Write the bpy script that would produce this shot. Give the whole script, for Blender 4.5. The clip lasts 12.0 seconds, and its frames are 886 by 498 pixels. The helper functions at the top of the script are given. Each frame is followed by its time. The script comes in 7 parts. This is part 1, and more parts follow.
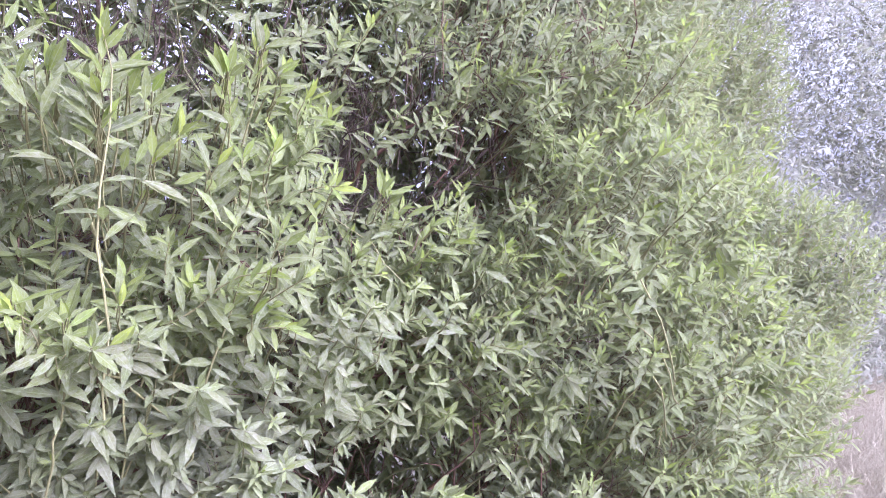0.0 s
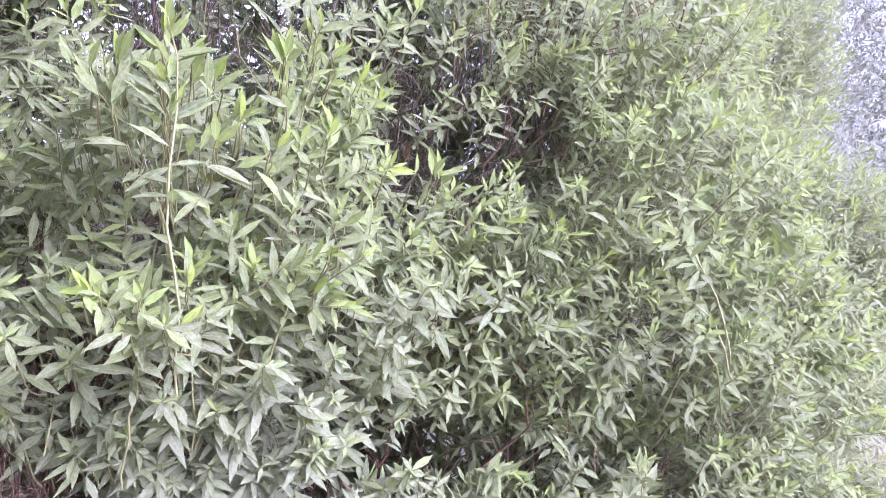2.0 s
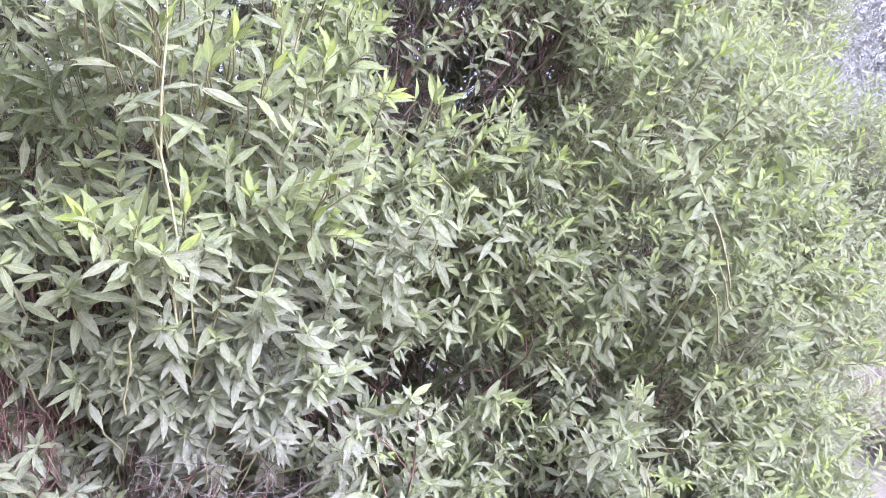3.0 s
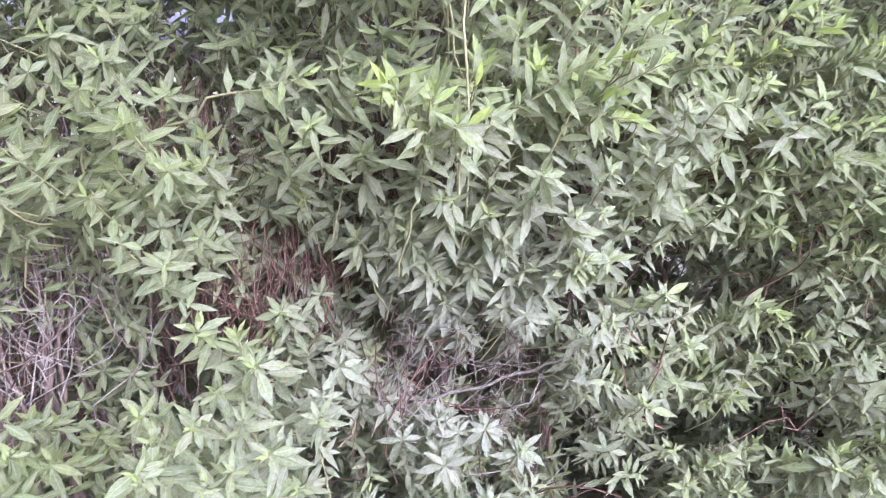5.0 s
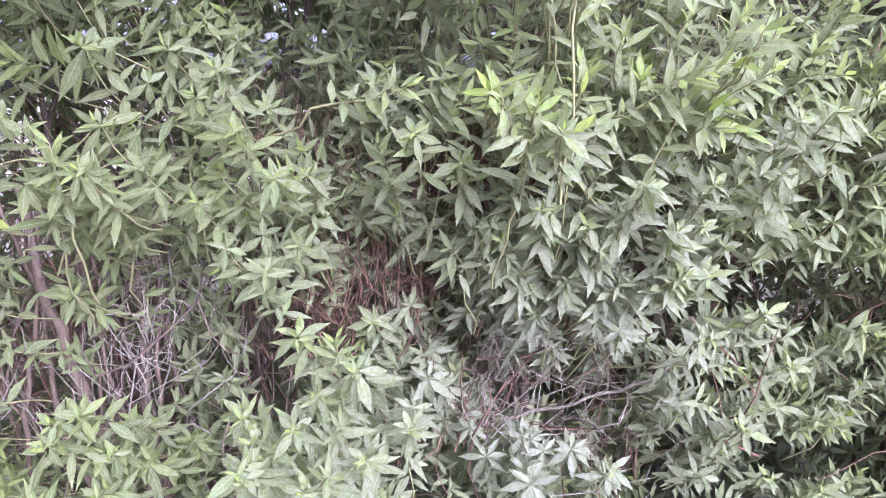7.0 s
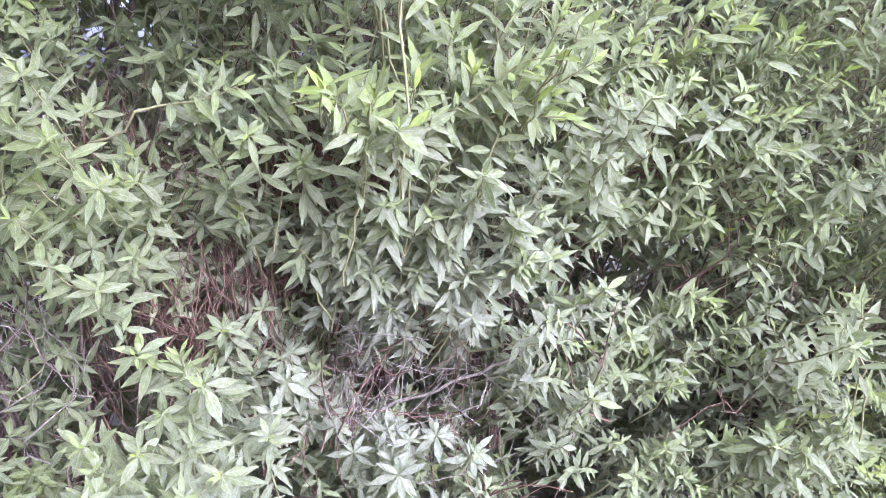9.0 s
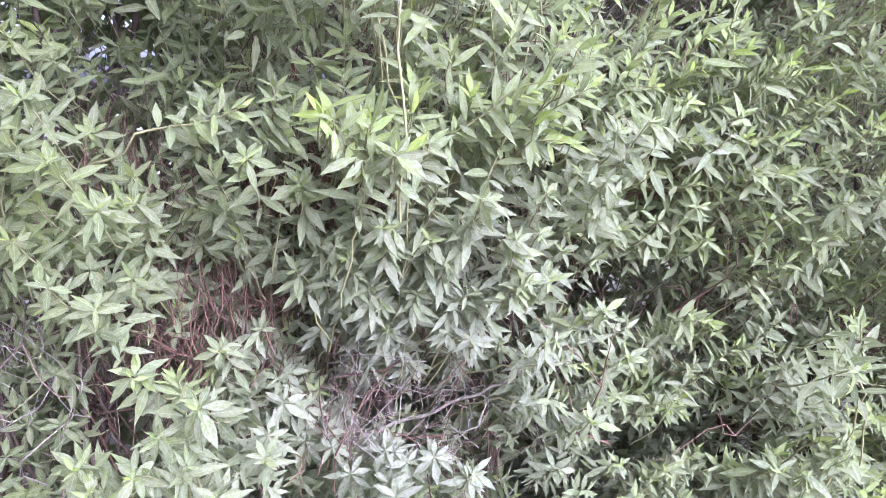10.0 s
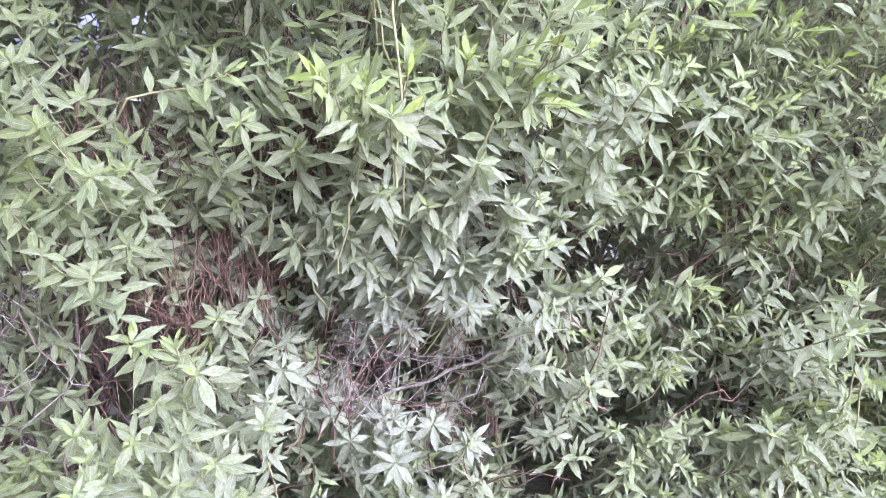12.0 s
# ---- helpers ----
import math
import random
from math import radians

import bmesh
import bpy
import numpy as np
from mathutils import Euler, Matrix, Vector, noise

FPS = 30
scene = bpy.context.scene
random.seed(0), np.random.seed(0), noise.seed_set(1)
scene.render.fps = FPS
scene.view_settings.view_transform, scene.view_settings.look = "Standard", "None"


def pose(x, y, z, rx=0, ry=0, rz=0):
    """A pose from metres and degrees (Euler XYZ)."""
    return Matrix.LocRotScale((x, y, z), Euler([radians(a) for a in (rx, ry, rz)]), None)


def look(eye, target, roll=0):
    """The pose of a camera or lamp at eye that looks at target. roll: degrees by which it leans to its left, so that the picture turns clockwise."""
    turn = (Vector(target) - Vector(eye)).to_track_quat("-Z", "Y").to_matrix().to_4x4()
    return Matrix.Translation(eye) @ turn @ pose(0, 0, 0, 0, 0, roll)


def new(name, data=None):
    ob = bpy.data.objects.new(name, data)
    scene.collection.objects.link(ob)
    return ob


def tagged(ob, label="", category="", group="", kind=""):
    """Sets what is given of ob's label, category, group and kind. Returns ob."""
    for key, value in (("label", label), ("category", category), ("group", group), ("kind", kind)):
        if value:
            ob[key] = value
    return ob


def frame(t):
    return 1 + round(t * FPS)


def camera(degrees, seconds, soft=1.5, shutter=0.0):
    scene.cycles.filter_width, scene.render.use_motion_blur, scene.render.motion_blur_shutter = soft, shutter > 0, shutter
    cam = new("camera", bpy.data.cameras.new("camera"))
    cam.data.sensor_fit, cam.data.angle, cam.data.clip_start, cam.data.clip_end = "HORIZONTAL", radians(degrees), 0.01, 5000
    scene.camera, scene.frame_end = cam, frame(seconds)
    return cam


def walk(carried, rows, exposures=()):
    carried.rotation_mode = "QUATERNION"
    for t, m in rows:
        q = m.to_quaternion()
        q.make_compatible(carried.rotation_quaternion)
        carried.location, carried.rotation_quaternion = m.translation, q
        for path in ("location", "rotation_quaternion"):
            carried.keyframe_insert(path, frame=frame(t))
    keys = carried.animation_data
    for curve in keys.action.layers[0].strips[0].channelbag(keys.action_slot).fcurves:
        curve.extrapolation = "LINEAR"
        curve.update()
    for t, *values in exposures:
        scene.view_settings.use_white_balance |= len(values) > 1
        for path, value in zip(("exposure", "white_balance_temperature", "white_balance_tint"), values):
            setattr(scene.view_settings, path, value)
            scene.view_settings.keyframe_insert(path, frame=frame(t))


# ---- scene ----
PATH = [
    (0, (0.143, -0.080, 1.535), (0.982, 1.734, 1.625), -0.60),
    (0.5, (0.134, -0.079, 1.532), (0.942, 1.749, 1.598), 0.02),
    (1, (0.131, -0.083, 1.527), (0.923, 1.753, 1.562), -0.74),
    (1.5, (0.123, -0.087, 1.524), (0.875, 1.766, 1.548), -0.84),
    (2, (0.115, -0.084, 1.525), (0.849, 1.776, 1.573), -1.38),
    (2.5, (0.118, -0.081, 1.525), (0.839, 1.783, 1.437), -1.23),
    (2.7, (0.121, -0.077, 1.516), (0.859, 1.779, 1.412), -1.47),
    (4.3, (0.050, -0.015, 1.526), (0.511, 1.899, 1.173), 1.99),
    (4.5, (0.041, -0.019, 1.524), (0.386, 1.929, 1.231), 1.93),
    (5, (0.021, -0.006, 1.510), (0.188, 1.935, 1.058), 1.63),
    (5.5, (0.002, 0.002, 1.501), (0.010, 1.938, 1.000), 0.55),
    (6, (-0.016, 0.002, 1.498), (-0.083, 1.944, 1.024), 0.41),
    (6.1, (-0.024, -0.001, 1.490), (-0.097, 1.944, 1.031), 0.49),
    (6.4, (-0.024, -0.013, 1.485), (-0.134, 1.916, 0.970), -1.02),
    (6.5, (-0.031, -0.002, 1.489), (-0.138, 1.904, 0.894), -0.31),
    (7, (-0.034, -0.005, 1.484), (-0.044, 1.957, 1.093), 1.50),
    (7.5, (-0.019, -0.002, 1.490), (0.199, 1.951, 1.118), 0.52),
    (7.7, (-0.008, -0.006, 1.488), (0.367, 1.914, 1.075), -0.51),
    (9.3, (-0.002, -0.003, 1.498), (0.336, 1.923, 1.079), -0.01),
    (9.5, (-0.002, -0.003, 1.498), (0.316, 1.926, 1.079), -0.01),
    (10, (0.005, -0.004, 1.508), (0.357, 1.929, 1.133), -0.01),
    (10.5, (0.005, 0.007, 1.504), (0.325, 1.939, 1.102), 0.11),
    (11, (0.006, 0.006, 1.504), (0.340, 1.936, 1.100), -0.03),
    (11.5, (0.008, 0.004, 1.500), (0.360, 1.924, 1.063), -0.19),
    (12, (0.008, -0.001, 1.493), (0.361, 1.916, 1.047), -0.34),
]
cam = camera(62.94, 12.0, soft=0.75, shutter=0.2)
walk(cam, [(t, look(eye, target, roll)) for t, eye, target, roll in PATH],
     exposures=[(0.0, 2.02, 5090, 46), (2.7, 2.24, 5030, 47), (4.5, 2.22, 5030, 41), (5.5, 2.05, 5040, 41), (7.0, 2.09, 5060, 40), (9.5, 2.26, 4970, 40), (12.0, 2.26, 4970, 40)])

# ---- light: hazy bright sky, soft high sun ----
SUN_ELEVATION, SUN_AZIMUTH = radians(30), radians(150)
world = bpy.data.worlds.new("hazy_sky")
scene.world = world
world.use_nodes = True
wn = world.node_tree.nodes
sky = wn.new("ShaderNodeTexSky")
sky.sky_type, sky.sun_disc = "NISHITA", False
sky.sun_elevation, sky.sun_rotation = SUN_ELEVATION, SUN_AZIMUTH
sky.air_density, sky.dust_density, sky.ozone_density = 1.0, 8.0, 1.0
wn["Background"].inputs["Strength"].default_value = 0.17
haze = wn.new("ShaderNodeHueSaturation")
haze.inputs["Saturation"].default_value = 0.18
world.node_tree.links.new(sky.outputs["Color"], haze.inputs["Color"])
world.node_tree.links.new(haze.outputs["Color"], wn["Background"].inputs["Color"])
sun_data = bpy.data.lights.new("sun", "SUN")
sun_data.energy, sun_data.angle, sun_data.color = 1.3, radians(50), (1.0, 0.97, 0.93)
sun = new("sun", sun_data)
sun_way = Vector((math.sin(SUN_AZIMUTH) * math.cos(SUN_ELEVATION), math.cos(SUN_AZIMUTH) * math.cos(SUN_ELEVATION), math.sin(SUN_ELEVATION)))
sun.rotation_euler = sun_way.to_track_quat("Z", "Y").to_euler()
sun.location = sun_way * 30


# ---- materials ----
class Nodes:
    """A short way to write a node material."""

    def __init__(self, name):
        self.mat = bpy.data.materials.new(name)
        self.mat.use_nodes = True
        self.tree = self.mat.node_tree
        self.bsdf = self.tree.nodes["Principled BSDF"]
        self.out = self.tree.nodes["Material Output"]

    def add(self, kind, **values):
        node = self.tree.nodes.new("ShaderNode" + kind)
        for key, value in values.items():
            node.inputs[key].default_value = value
        return node

    def link(self, a, b):
        self.tree.links.new(a, b)

    def math(self, op, a, b=0.0):
        node = self.tree.nodes.new("ShaderNodeMath")
        node.operation = op
        for n, v in enumerate((a, b)):
            if isinstance(v, (int, float)):
                node.inputs[n].default_value = v
            else:
                self.link(v, node.inputs[n])
        return node.outputs[0]

    def mix(self, factor, a, b, blend="MIX"):
        node = self.tree.nodes.new("ShaderNodeMix")
        node.data_type, node.blend_type = "RGBA", blend
        for n, v in ((0, factor), (6, a), (7, b)):
            if isinstance(v, (int, float)):
                node.inputs[n].default_value = v
            elif isinstance(v, tuple):
                node.inputs[n].default_value = (*v, 1.0)
            else:
                self.link(v, node.inputs[n])
        return node.outputs[2]

    def ramp(self, value, low, high):
        node = self.tree.nodes.new("ShaderNodeMapRange")
        node.inputs["From Min"].default_value, node.inputs["From Max"].default_value = low, high
        self.link(value, node.inputs["Value"])
        return node.outputs["Result"]


def leaf_material(name, mature, fresh, dust):
    """Blade colour by age, with a pale midrib, dust in blotches, pale haze painted in towards +x and a blade that lets
    light through.
    """
    m = Nodes(name)
    at = m.tree.nodes.new("ShaderNodeAttribute")
    at.attribute_name = "blade"
    axes = m.add("SeparateXYZ")
    m.link(at.outputs["Vector"], axes.inputs[0])
    across, along, age = axes.outputs
    info, geo = m.add("ObjectInfo"), m.add("NewGeometry")
    chance = m.math("FRACT", m.math("ADD", info.outputs["Random"], geo.outputs["Random Per Island"]))
    chance2 = m.math("FRACT", m.math("MULTIPLY", chance, 7.31))
    place = geo.outputs["Position"]
    where = m.add("SeparateXYZ")
    m.link(place, where.inputs[0])
    big, fine = m.add("TexNoise", Scale=3.0, Detail=2.0), m.add("TexNoise", Scale=120.0, Detail=4.0, Roughness=0.65)
    m.link(place, big.inputs["Vector"])
    m.link(place, fine.inputs["Vector"])
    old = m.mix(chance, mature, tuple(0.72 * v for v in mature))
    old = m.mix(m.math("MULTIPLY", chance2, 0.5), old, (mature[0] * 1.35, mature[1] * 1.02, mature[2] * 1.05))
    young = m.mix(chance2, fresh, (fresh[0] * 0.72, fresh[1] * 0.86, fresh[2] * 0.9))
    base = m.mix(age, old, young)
    rib = m.math("MULTIPLY", m.ramp(across, 0.13, 0.03), 0.55)
    base = m.mix(rib, base, (0.29, 0.33, 0.18))
    edge = m.math("MULTIPLY", m.ramp(across, 0.90, 1.0), 0.18)
    base = m.mix(edge, base, (0.32, 0.34, 0.21))
    spots = m.math("MULTIPLY", m.ramp(fine.outputs["Fac"], 0.40, 0.62), m.ramp(big.outputs["Fac"], 0.15, 0.60))
    drift = m.add("TexNoise", Scale=1.1, Detail=2.0)
    m.link(place, drift.inputs["Vector"])
    # dust by noise and height; the x term paints pale haze towards +x
    dust_haze = m.math("ADD", m.math("MULTIPLY", m.ramp(drift.outputs["Fac"], 0.36, 0.64), 0.12), m.math("ADD", m.math("MULTIPLY", m.ramp(where.outputs[2], 1.5, 0.8), 0.10), m.math("MULTIPLY", m.ramp(where.outputs[0], 0.8, 2.4), 0.22)))
    dust_haze = m.math("ADD", dust_haze, m.math("MULTIPLY", chance2, 0.12))
    # the low middle of the hedge is thick with pale dust
    off = m.add("VectorMath")
    off.operation = "DISTANCE"
    off.inputs[1].default_value = (0.22, 1.45, 0.92)
    m.link(place, off.inputs[0])
    patch = m.math("ADD", off.outputs["Value"], m.math("MULTIPLY", m.math("SUBTRACT", drift.outputs["Fac"], 0.5), 0.5))
    dust_haze = m.math("ADD", dust_haze, m.math("MULTIPLY", m.ramp(patch, 0.62, 0.22), 0.42))
    spots = m.math("ADD", m.math("MULTIPLY", spots, 0.8), m.math("MULTIPLY", m.ramp(across, 0.7, 1.0), 0.12))
    spots = m.math("MULTIPLY", m.math("ADD", spots, dust_haze), m.math("SUBTRACT", 1.0, m.math("MULTIPLY", age, 0.75)))
    # less dust towards -x, which also paints that side darker
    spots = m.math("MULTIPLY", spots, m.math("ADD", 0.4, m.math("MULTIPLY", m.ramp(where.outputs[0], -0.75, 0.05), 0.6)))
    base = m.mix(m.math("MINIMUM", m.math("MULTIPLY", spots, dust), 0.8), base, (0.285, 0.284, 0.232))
    vein = m.math("SINE", m.math("MULTIPLY", m.math("SUBTRACT", m.math("MULTIPLY", along, 8.0), m.math("MULTIPLY", across, 1.6)), 6.283))
    base = m.mix(m.math("MULTIPLY", m.ramp(vein, 0.55, 1.0), 0.22), base, (0.26, 0.29, 0.17))
    grit = m.add("TexNoise", Scale=520.0, Detail=2.0, Roughness=0.6)
    m.link(place, grit.inputs["Vector"])
    speck = m.math("MULTIPLY", m.ramp(grit.outputs["Fac"], 0.60, 0.68), m.math("SUBTRACT", 1.0, age))
    base = m.mix(m.math("MULTIPLY", speck, 0.3), base, (0.33, 0.33, 0.28))
    blot = m.add("TexNoise", Scale=80.0, Detail=4.0, Roughness=0.65)
    m.link(place, blot.inputs["Vector"])
    base = m.mix(m.math("MULTIPLY", m.ramp(blot.outputs["Fac"], 0.52, 0.68), 0.5), base, tuple(0.7 * v for v in mature))
    m.link(base, m.bsdf.inputs["Base Color"])
    m.link(m.math("ADD", 0.6, m.math("MULTIPLY", spots, 0.3)), m.bsdf.inputs["Roughness"])
    m.bsdf.inputs["Specular IOR Level"].default_value = 0.1
    bump = m.add("Bump", Strength=0.25, Distance=0.002)
    m.link(fine.outputs["Fac"], bump.inputs["Height"])
    m.link(bump.outputs[0], m.bsdf.inputs["Normal"])
    thin = m.add("BsdfTranslucent")
    m.link(m.mix(0.6, base, m.mix(1.0, base, (1.3, 1.4, 0.8), "MULTIPLY")), thin.inputs["Color"])
    both = m.add("MixShader", Fac=0.5)
    m.link(m.bsdf.outputs[0], both.inputs[1])
    m.link(thin.outputs[0], both.inputs[2])
    m.link(both.outputs[0], m.out.inputs["Surface"])
    return m.mat


def bark_material(name, dark, pale, scale=60.0):
    m = Nodes(name)
    geo = m.add("NewGeometry")
    stretch = m.add("Mapping", Scale=(1.0, 1.0, 0.25))
    m.link(geo.outputs["Position"], stretch.inputs["Vector"])
    fine, wide = m.add("TexNoise", Scale=scale * 3, Detail=5.0, Roughness=0.7), m.add("TexNoise", Scale=scale * 0.3, Detail=2.0)
    m.link(stretch.outputs[0], fine.inputs["Vector"])
    m.link(geo.outputs["Position"], wide.inputs["Vector"])
    base = m.mix(m.ramp(fine.outputs["Fac"], 0.35, 0.65), dark, pale)
    base = m.mix(m.math("MULTIPLY", geo.outputs["Random Per Island"], 0.6), base, tuple(v * 0.55 for v in dark))
    base = m.mix(m.math("MULTIPLY", m.ramp(wide.outputs["Fac"], 0.5, 0.8), 0.5), base, tuple(min(1, v * 1.3) for v in pale))
    m.link(base, m.bsdf.inputs["Base Color"])
    m.bsdf.inputs["Roughness"].default_value = 0.85
    bump = m.add("Bump", Strength=0.5, Distance=0.003)
    m.link(fine.outputs["Fac"], bump.inputs["Height"])
    m.link(bump.outputs[0], m.bsdf.inputs["Normal"])
    return m.mat


def ground_material():
    m = Nodes("dusty_sand")
    geo = m.add("NewGeometry")
    wide, fine = m.add("TexNoise", Scale=0.7, Detail=5.0), m.add("TexNoise", Scale=45.0, Detail=6.0, Roughness=0.7)
    for n in (wide, fine):
        m.link(geo.outputs["Position"], n.inputs["Vector"])
    base = m.mix(m.ramp(wide.outputs["Fac"], 0.35, 0.65), (0.150, 0.138, 0.084), (0.215, 0.196, 0.128))
    base = m.mix(m.math("MULTIPLY", m.ramp(fine.outputs["Fac"], 0.45, 0.75), 0.5), base, (0.10, 0.085, 0.062))
    m.link(base, m.bsdf.inputs["Base Color"])
    m.bsdf.inputs["Roughness"].default_value = 0.95
    bump = m.add("Bump", Strength=0.7, Distance=0.02)
    m.link(fine.outputs["Fac"], bump.inputs["Height"])
    m.link(bump.outputs[0], m.bsdf.inputs["Normal"])
    return m.mat


def straw_material():
    m = Nodes("dry_straw")
    geo = m.add("NewGeometry")
    base = m.mix(geo.outputs["Random Per Island"], (0.21, 0.185, 0.115), (0.34, 0.305, 0.20))
    m.link(base, m.bsdf.inputs["Base Color"])
    m.bsdf.inputs["Roughness"].default_value = 0.8
    return m.mat


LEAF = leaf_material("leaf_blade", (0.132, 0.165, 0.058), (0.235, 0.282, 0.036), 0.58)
# leaf colour for the far trees, paled and greyed to paint in haze
HAZED_LEAF = leaf_material("hazed_leaf_blade", (0.245, 0.26, 0.215), (0.265, 0.28, 0.22), 0.6)
STEM = bark_material("green_stem", (0.18, 0.17, 0.068), (0.245, 0.235, 0.09))
TWIG = bark_material("red_brown_twig", (0.078, 0.037, 0.02), (0.15, 0.08, 0.046))
DEAD = bark_material("grey_dead_twig", (0.115, 0.095, 0.066), (0.27, 0.238, 0.178))
BARK = bark_material("grey_brown_bark", (0.058, 0.04, 0.026), (0.14, 0.102, 0.07))
ROSY = bark_material("pinkish_grey_bark", (0.076, 0.05, 0.031), (0.145, 0.103, 0.068))
SAND, STRAW = ground_material(), straw_material()

# ---- mesh building ----
rng = np.random.default_rng(7)
STATION = np.array([0.0, 0.14, 0.36, 0.60, 0.82, 1.0])
HALF = np.array([0.06, 0.47, 0.97, 0.87, 0.38])
# one blade: midrib points 0-5, one edge 6-10, the other edge 11-15
BLADE_FACES = [f for k in range(4) for f in ((k, k + 1, 7 + k, 6 + k), (k, 11 + k, 12 + k, k + 1))] + [(4, 5, 10), (4, 15, 5)]
CORNERS = np.array([c for f in BLADE_FACES for c in f])
SIZES = np.array([len(f) for f in BLADE_FACES])
SIDE_S = np.concatenate([STATION, STATION[:5], STATION[:5]])
SIDE_W = np.concatenate([np.zeros(6), HALF, -HALF])
ACROSS = np.concatenate([np.zeros(6), np.ones(10)])
# a plainer blade for the depth of the hedge: foot, two points on each edge, tip
PLAIN_S, PLAIN_W = np.array([0.0, 0.33, 0.33, 0.70, 0.70, 1.0]), np.array([0.0, 1.0, -1.0, 0.75, -0.75, 0.0])
# and one between the two, for the mass behind the leading shoots: midrib 0-3, edges 4-5 and 6-7
MASS_S = np.array([0.0, 0.32, 0.68, 1.0, 0.32, 0.68, 0.32, 0.68])
MASS_W = np.array([0.0, 0.0, 0.0, 0.0, 1.0, 0.76, -1.0, -0.76])
MASS_CORNERS, MASS_SIZES = np.array([0, 1, 4, 0, 6, 1, 1, 2, 5, 4, 1, 6, 7, 2, 2, 3, 5, 2, 7, 3]), np.array([3, 3, 4, 4, 3, 3])
PLAIN_CORNERS, PLAIN_SIZES = np.array([0, 1, 2, 1, 3, 4, 2, 3, 5, 4]), np.array([3, 4, 3])


def unit(v):
    return v / np.maximum(np.linalg.norm(v, axis=-1, keepdims=True), 1e-9)


def blades(p, d, n, length, width, droop, fold, along=SIDE_S, across=SIDE_W):
    """Points of many leaf blades: foot, way, upper side, size, bend along the blade and fold along the midrib."""
    s = unit(np.cross(n, d))
    a = along[None, :]
    out = length[:, None] * (a - 0.22 * (droop[:, None] * a) ** 2 * a)
    rise = -length[:, None] * droop[:, None] * a**2 * 0.55 + fold[:, None] * width[:, None] * np.abs(across)[None, :]
    side = width[:, None] * across[None, :] * (1 - 0.12 * fold[:, None])
    return p[:, None] + out[..., None] * d[:, None] + rise[..., None] * n[:, None] + side[..., None] * s[:, None]


class Build:
    """Collects tubes and leaf blades into one mesh."""

    def __init__(self):
        self.v, self.corner, self.size, self.mat, self.at, self.n = [], [], [], [], [], 0

    def put(self, v, corner, size, mat, at):
        self.v.append(v), self.corner.append(corner + self.n), self.size.append(size)
        self.mat.append(np.full(len(size), mat)), self.at.append(at)
        self.n += len(v)

    def leaves(self, p, d, n, length, width, droop, fold, age, mat=0):
        v = blades(p, d, n, length, width, droop, fold)
        k = len(v)
        corner = (CORNERS[None] + 16 * np.arange(k)[:, None]).ravel()
        at = np.stack([np.tile(ACROSS, k), np.tile(SIDE_S, k), np.repeat(age, 16)], -1)
        self.put(v.reshape(-1, 3), corner, np.tile(SIZES, k), mat, at)

    def plain_leaves(self, p, d, n, length, width, droop, fold, age, mat=0):
        v = blades(p, d, n, length, width, droop, fold, PLAIN_S, PLAIN_W)
        k = len(v)
        corner = (PLAIN_CORNERS[None] + 6 * np.arange(k)[:, None]).ravel()
        at = np.stack([np.tile(0.6 * np.abs(PLAIN_W), k), np.tile(PLAIN_S, k), np.repeat(age, 6)], -1)
        self.put(v.reshape(-1, 3), corner, np.tile(PLAIN_SIZES, k), mat, at)

    def mass_leaves(self, p, d, n, length, width, droop, fold, age, mat=0):
        v = blades(p, d, n, length, width, droop, fold, MASS_S, MASS_W)
        k = len(v)
        corner = (MASS_CORNERS[None] + 8 * np.arange(k)[:, None]).ravel()
        at = np.stack([np.tile(np.abs(MASS_W) > 0, k), np.tile(MASS_S, k), np.repeat(age, 8)], -1)
        self.put(v.reshape(-1, 3), corner, np.tile(MASS_SIZES, k), mat, at)

    def tube(self, line, radii, mat=1, sides=6):
        line, radii = np.asarray(line, float), np.asarray(radii, float)
        way = unit(np.gradient(line, axis=0))
        ref = np.where(np.abs(way[:, 2:]) > 0.9, [[1.0, 0, 0]], [[0, 0, 1.0]])
        s = unit(np.cross(way, ref))
        u = np.cross(s, way)
        turn = np.arange(sides) * 2 * np.pi / sides
        ring = line[:, None] + radii[:, None, None] * (np.cos(turn)[None, :, None] * s[:, None] + np.sin(turn)[None, :, None] * u[:, None])
        k, j = len(line), np.arange(sides)
        quads = np.concatenate([np.stack([i * sides + j, i * sides + (j + 1) % sides, (i + 1) * sides + (j + 1) % sides, (i + 1) * sides + j], -1) for i in range(k - 1)])
        v = ring.reshape(-1, 3)
        self.put(v, quads.ravel(), np.full(len(quads), 4), mat, np.zeros((len(v), 3)))
        self.put(v[-sides:], np.arange(sides), np.array([sides]), mat, np.zeros((sides, 3)))

    def mesh(self, name, materials, foot=(0, 0, 0)):
        v, corner, size = np.concatenate(self.v) - np.asarray(foot), np.concatenate(self.corner), np.concatenate(self.size)
        me = bpy.data.meshes.new(name)
        me.vertices.add(len(v))
        me.vertices.foreach_set("co", v.ravel())
        me.loops.add(len(corner))
        me.loops.foreach_set("vertex_index", corner.astype(np.int32))
        me.polygons.add(len(size))
        me.polygons.foreach_set("loop_start", np.concatenate([[0], np.cumsum(size)[:-1]]).astype(np.int32))
        for m in materials:
            me.materials.append(m)
        me.polygons.foreach_set("material_index", np.concatenate(self.mat).astype(np.int32))
        me.attributes.new("blade", "FLOAT_VECTOR", "POINT").data.foreach_set("vector", np.concatenate(self.at).astype(np.float32).ravel())
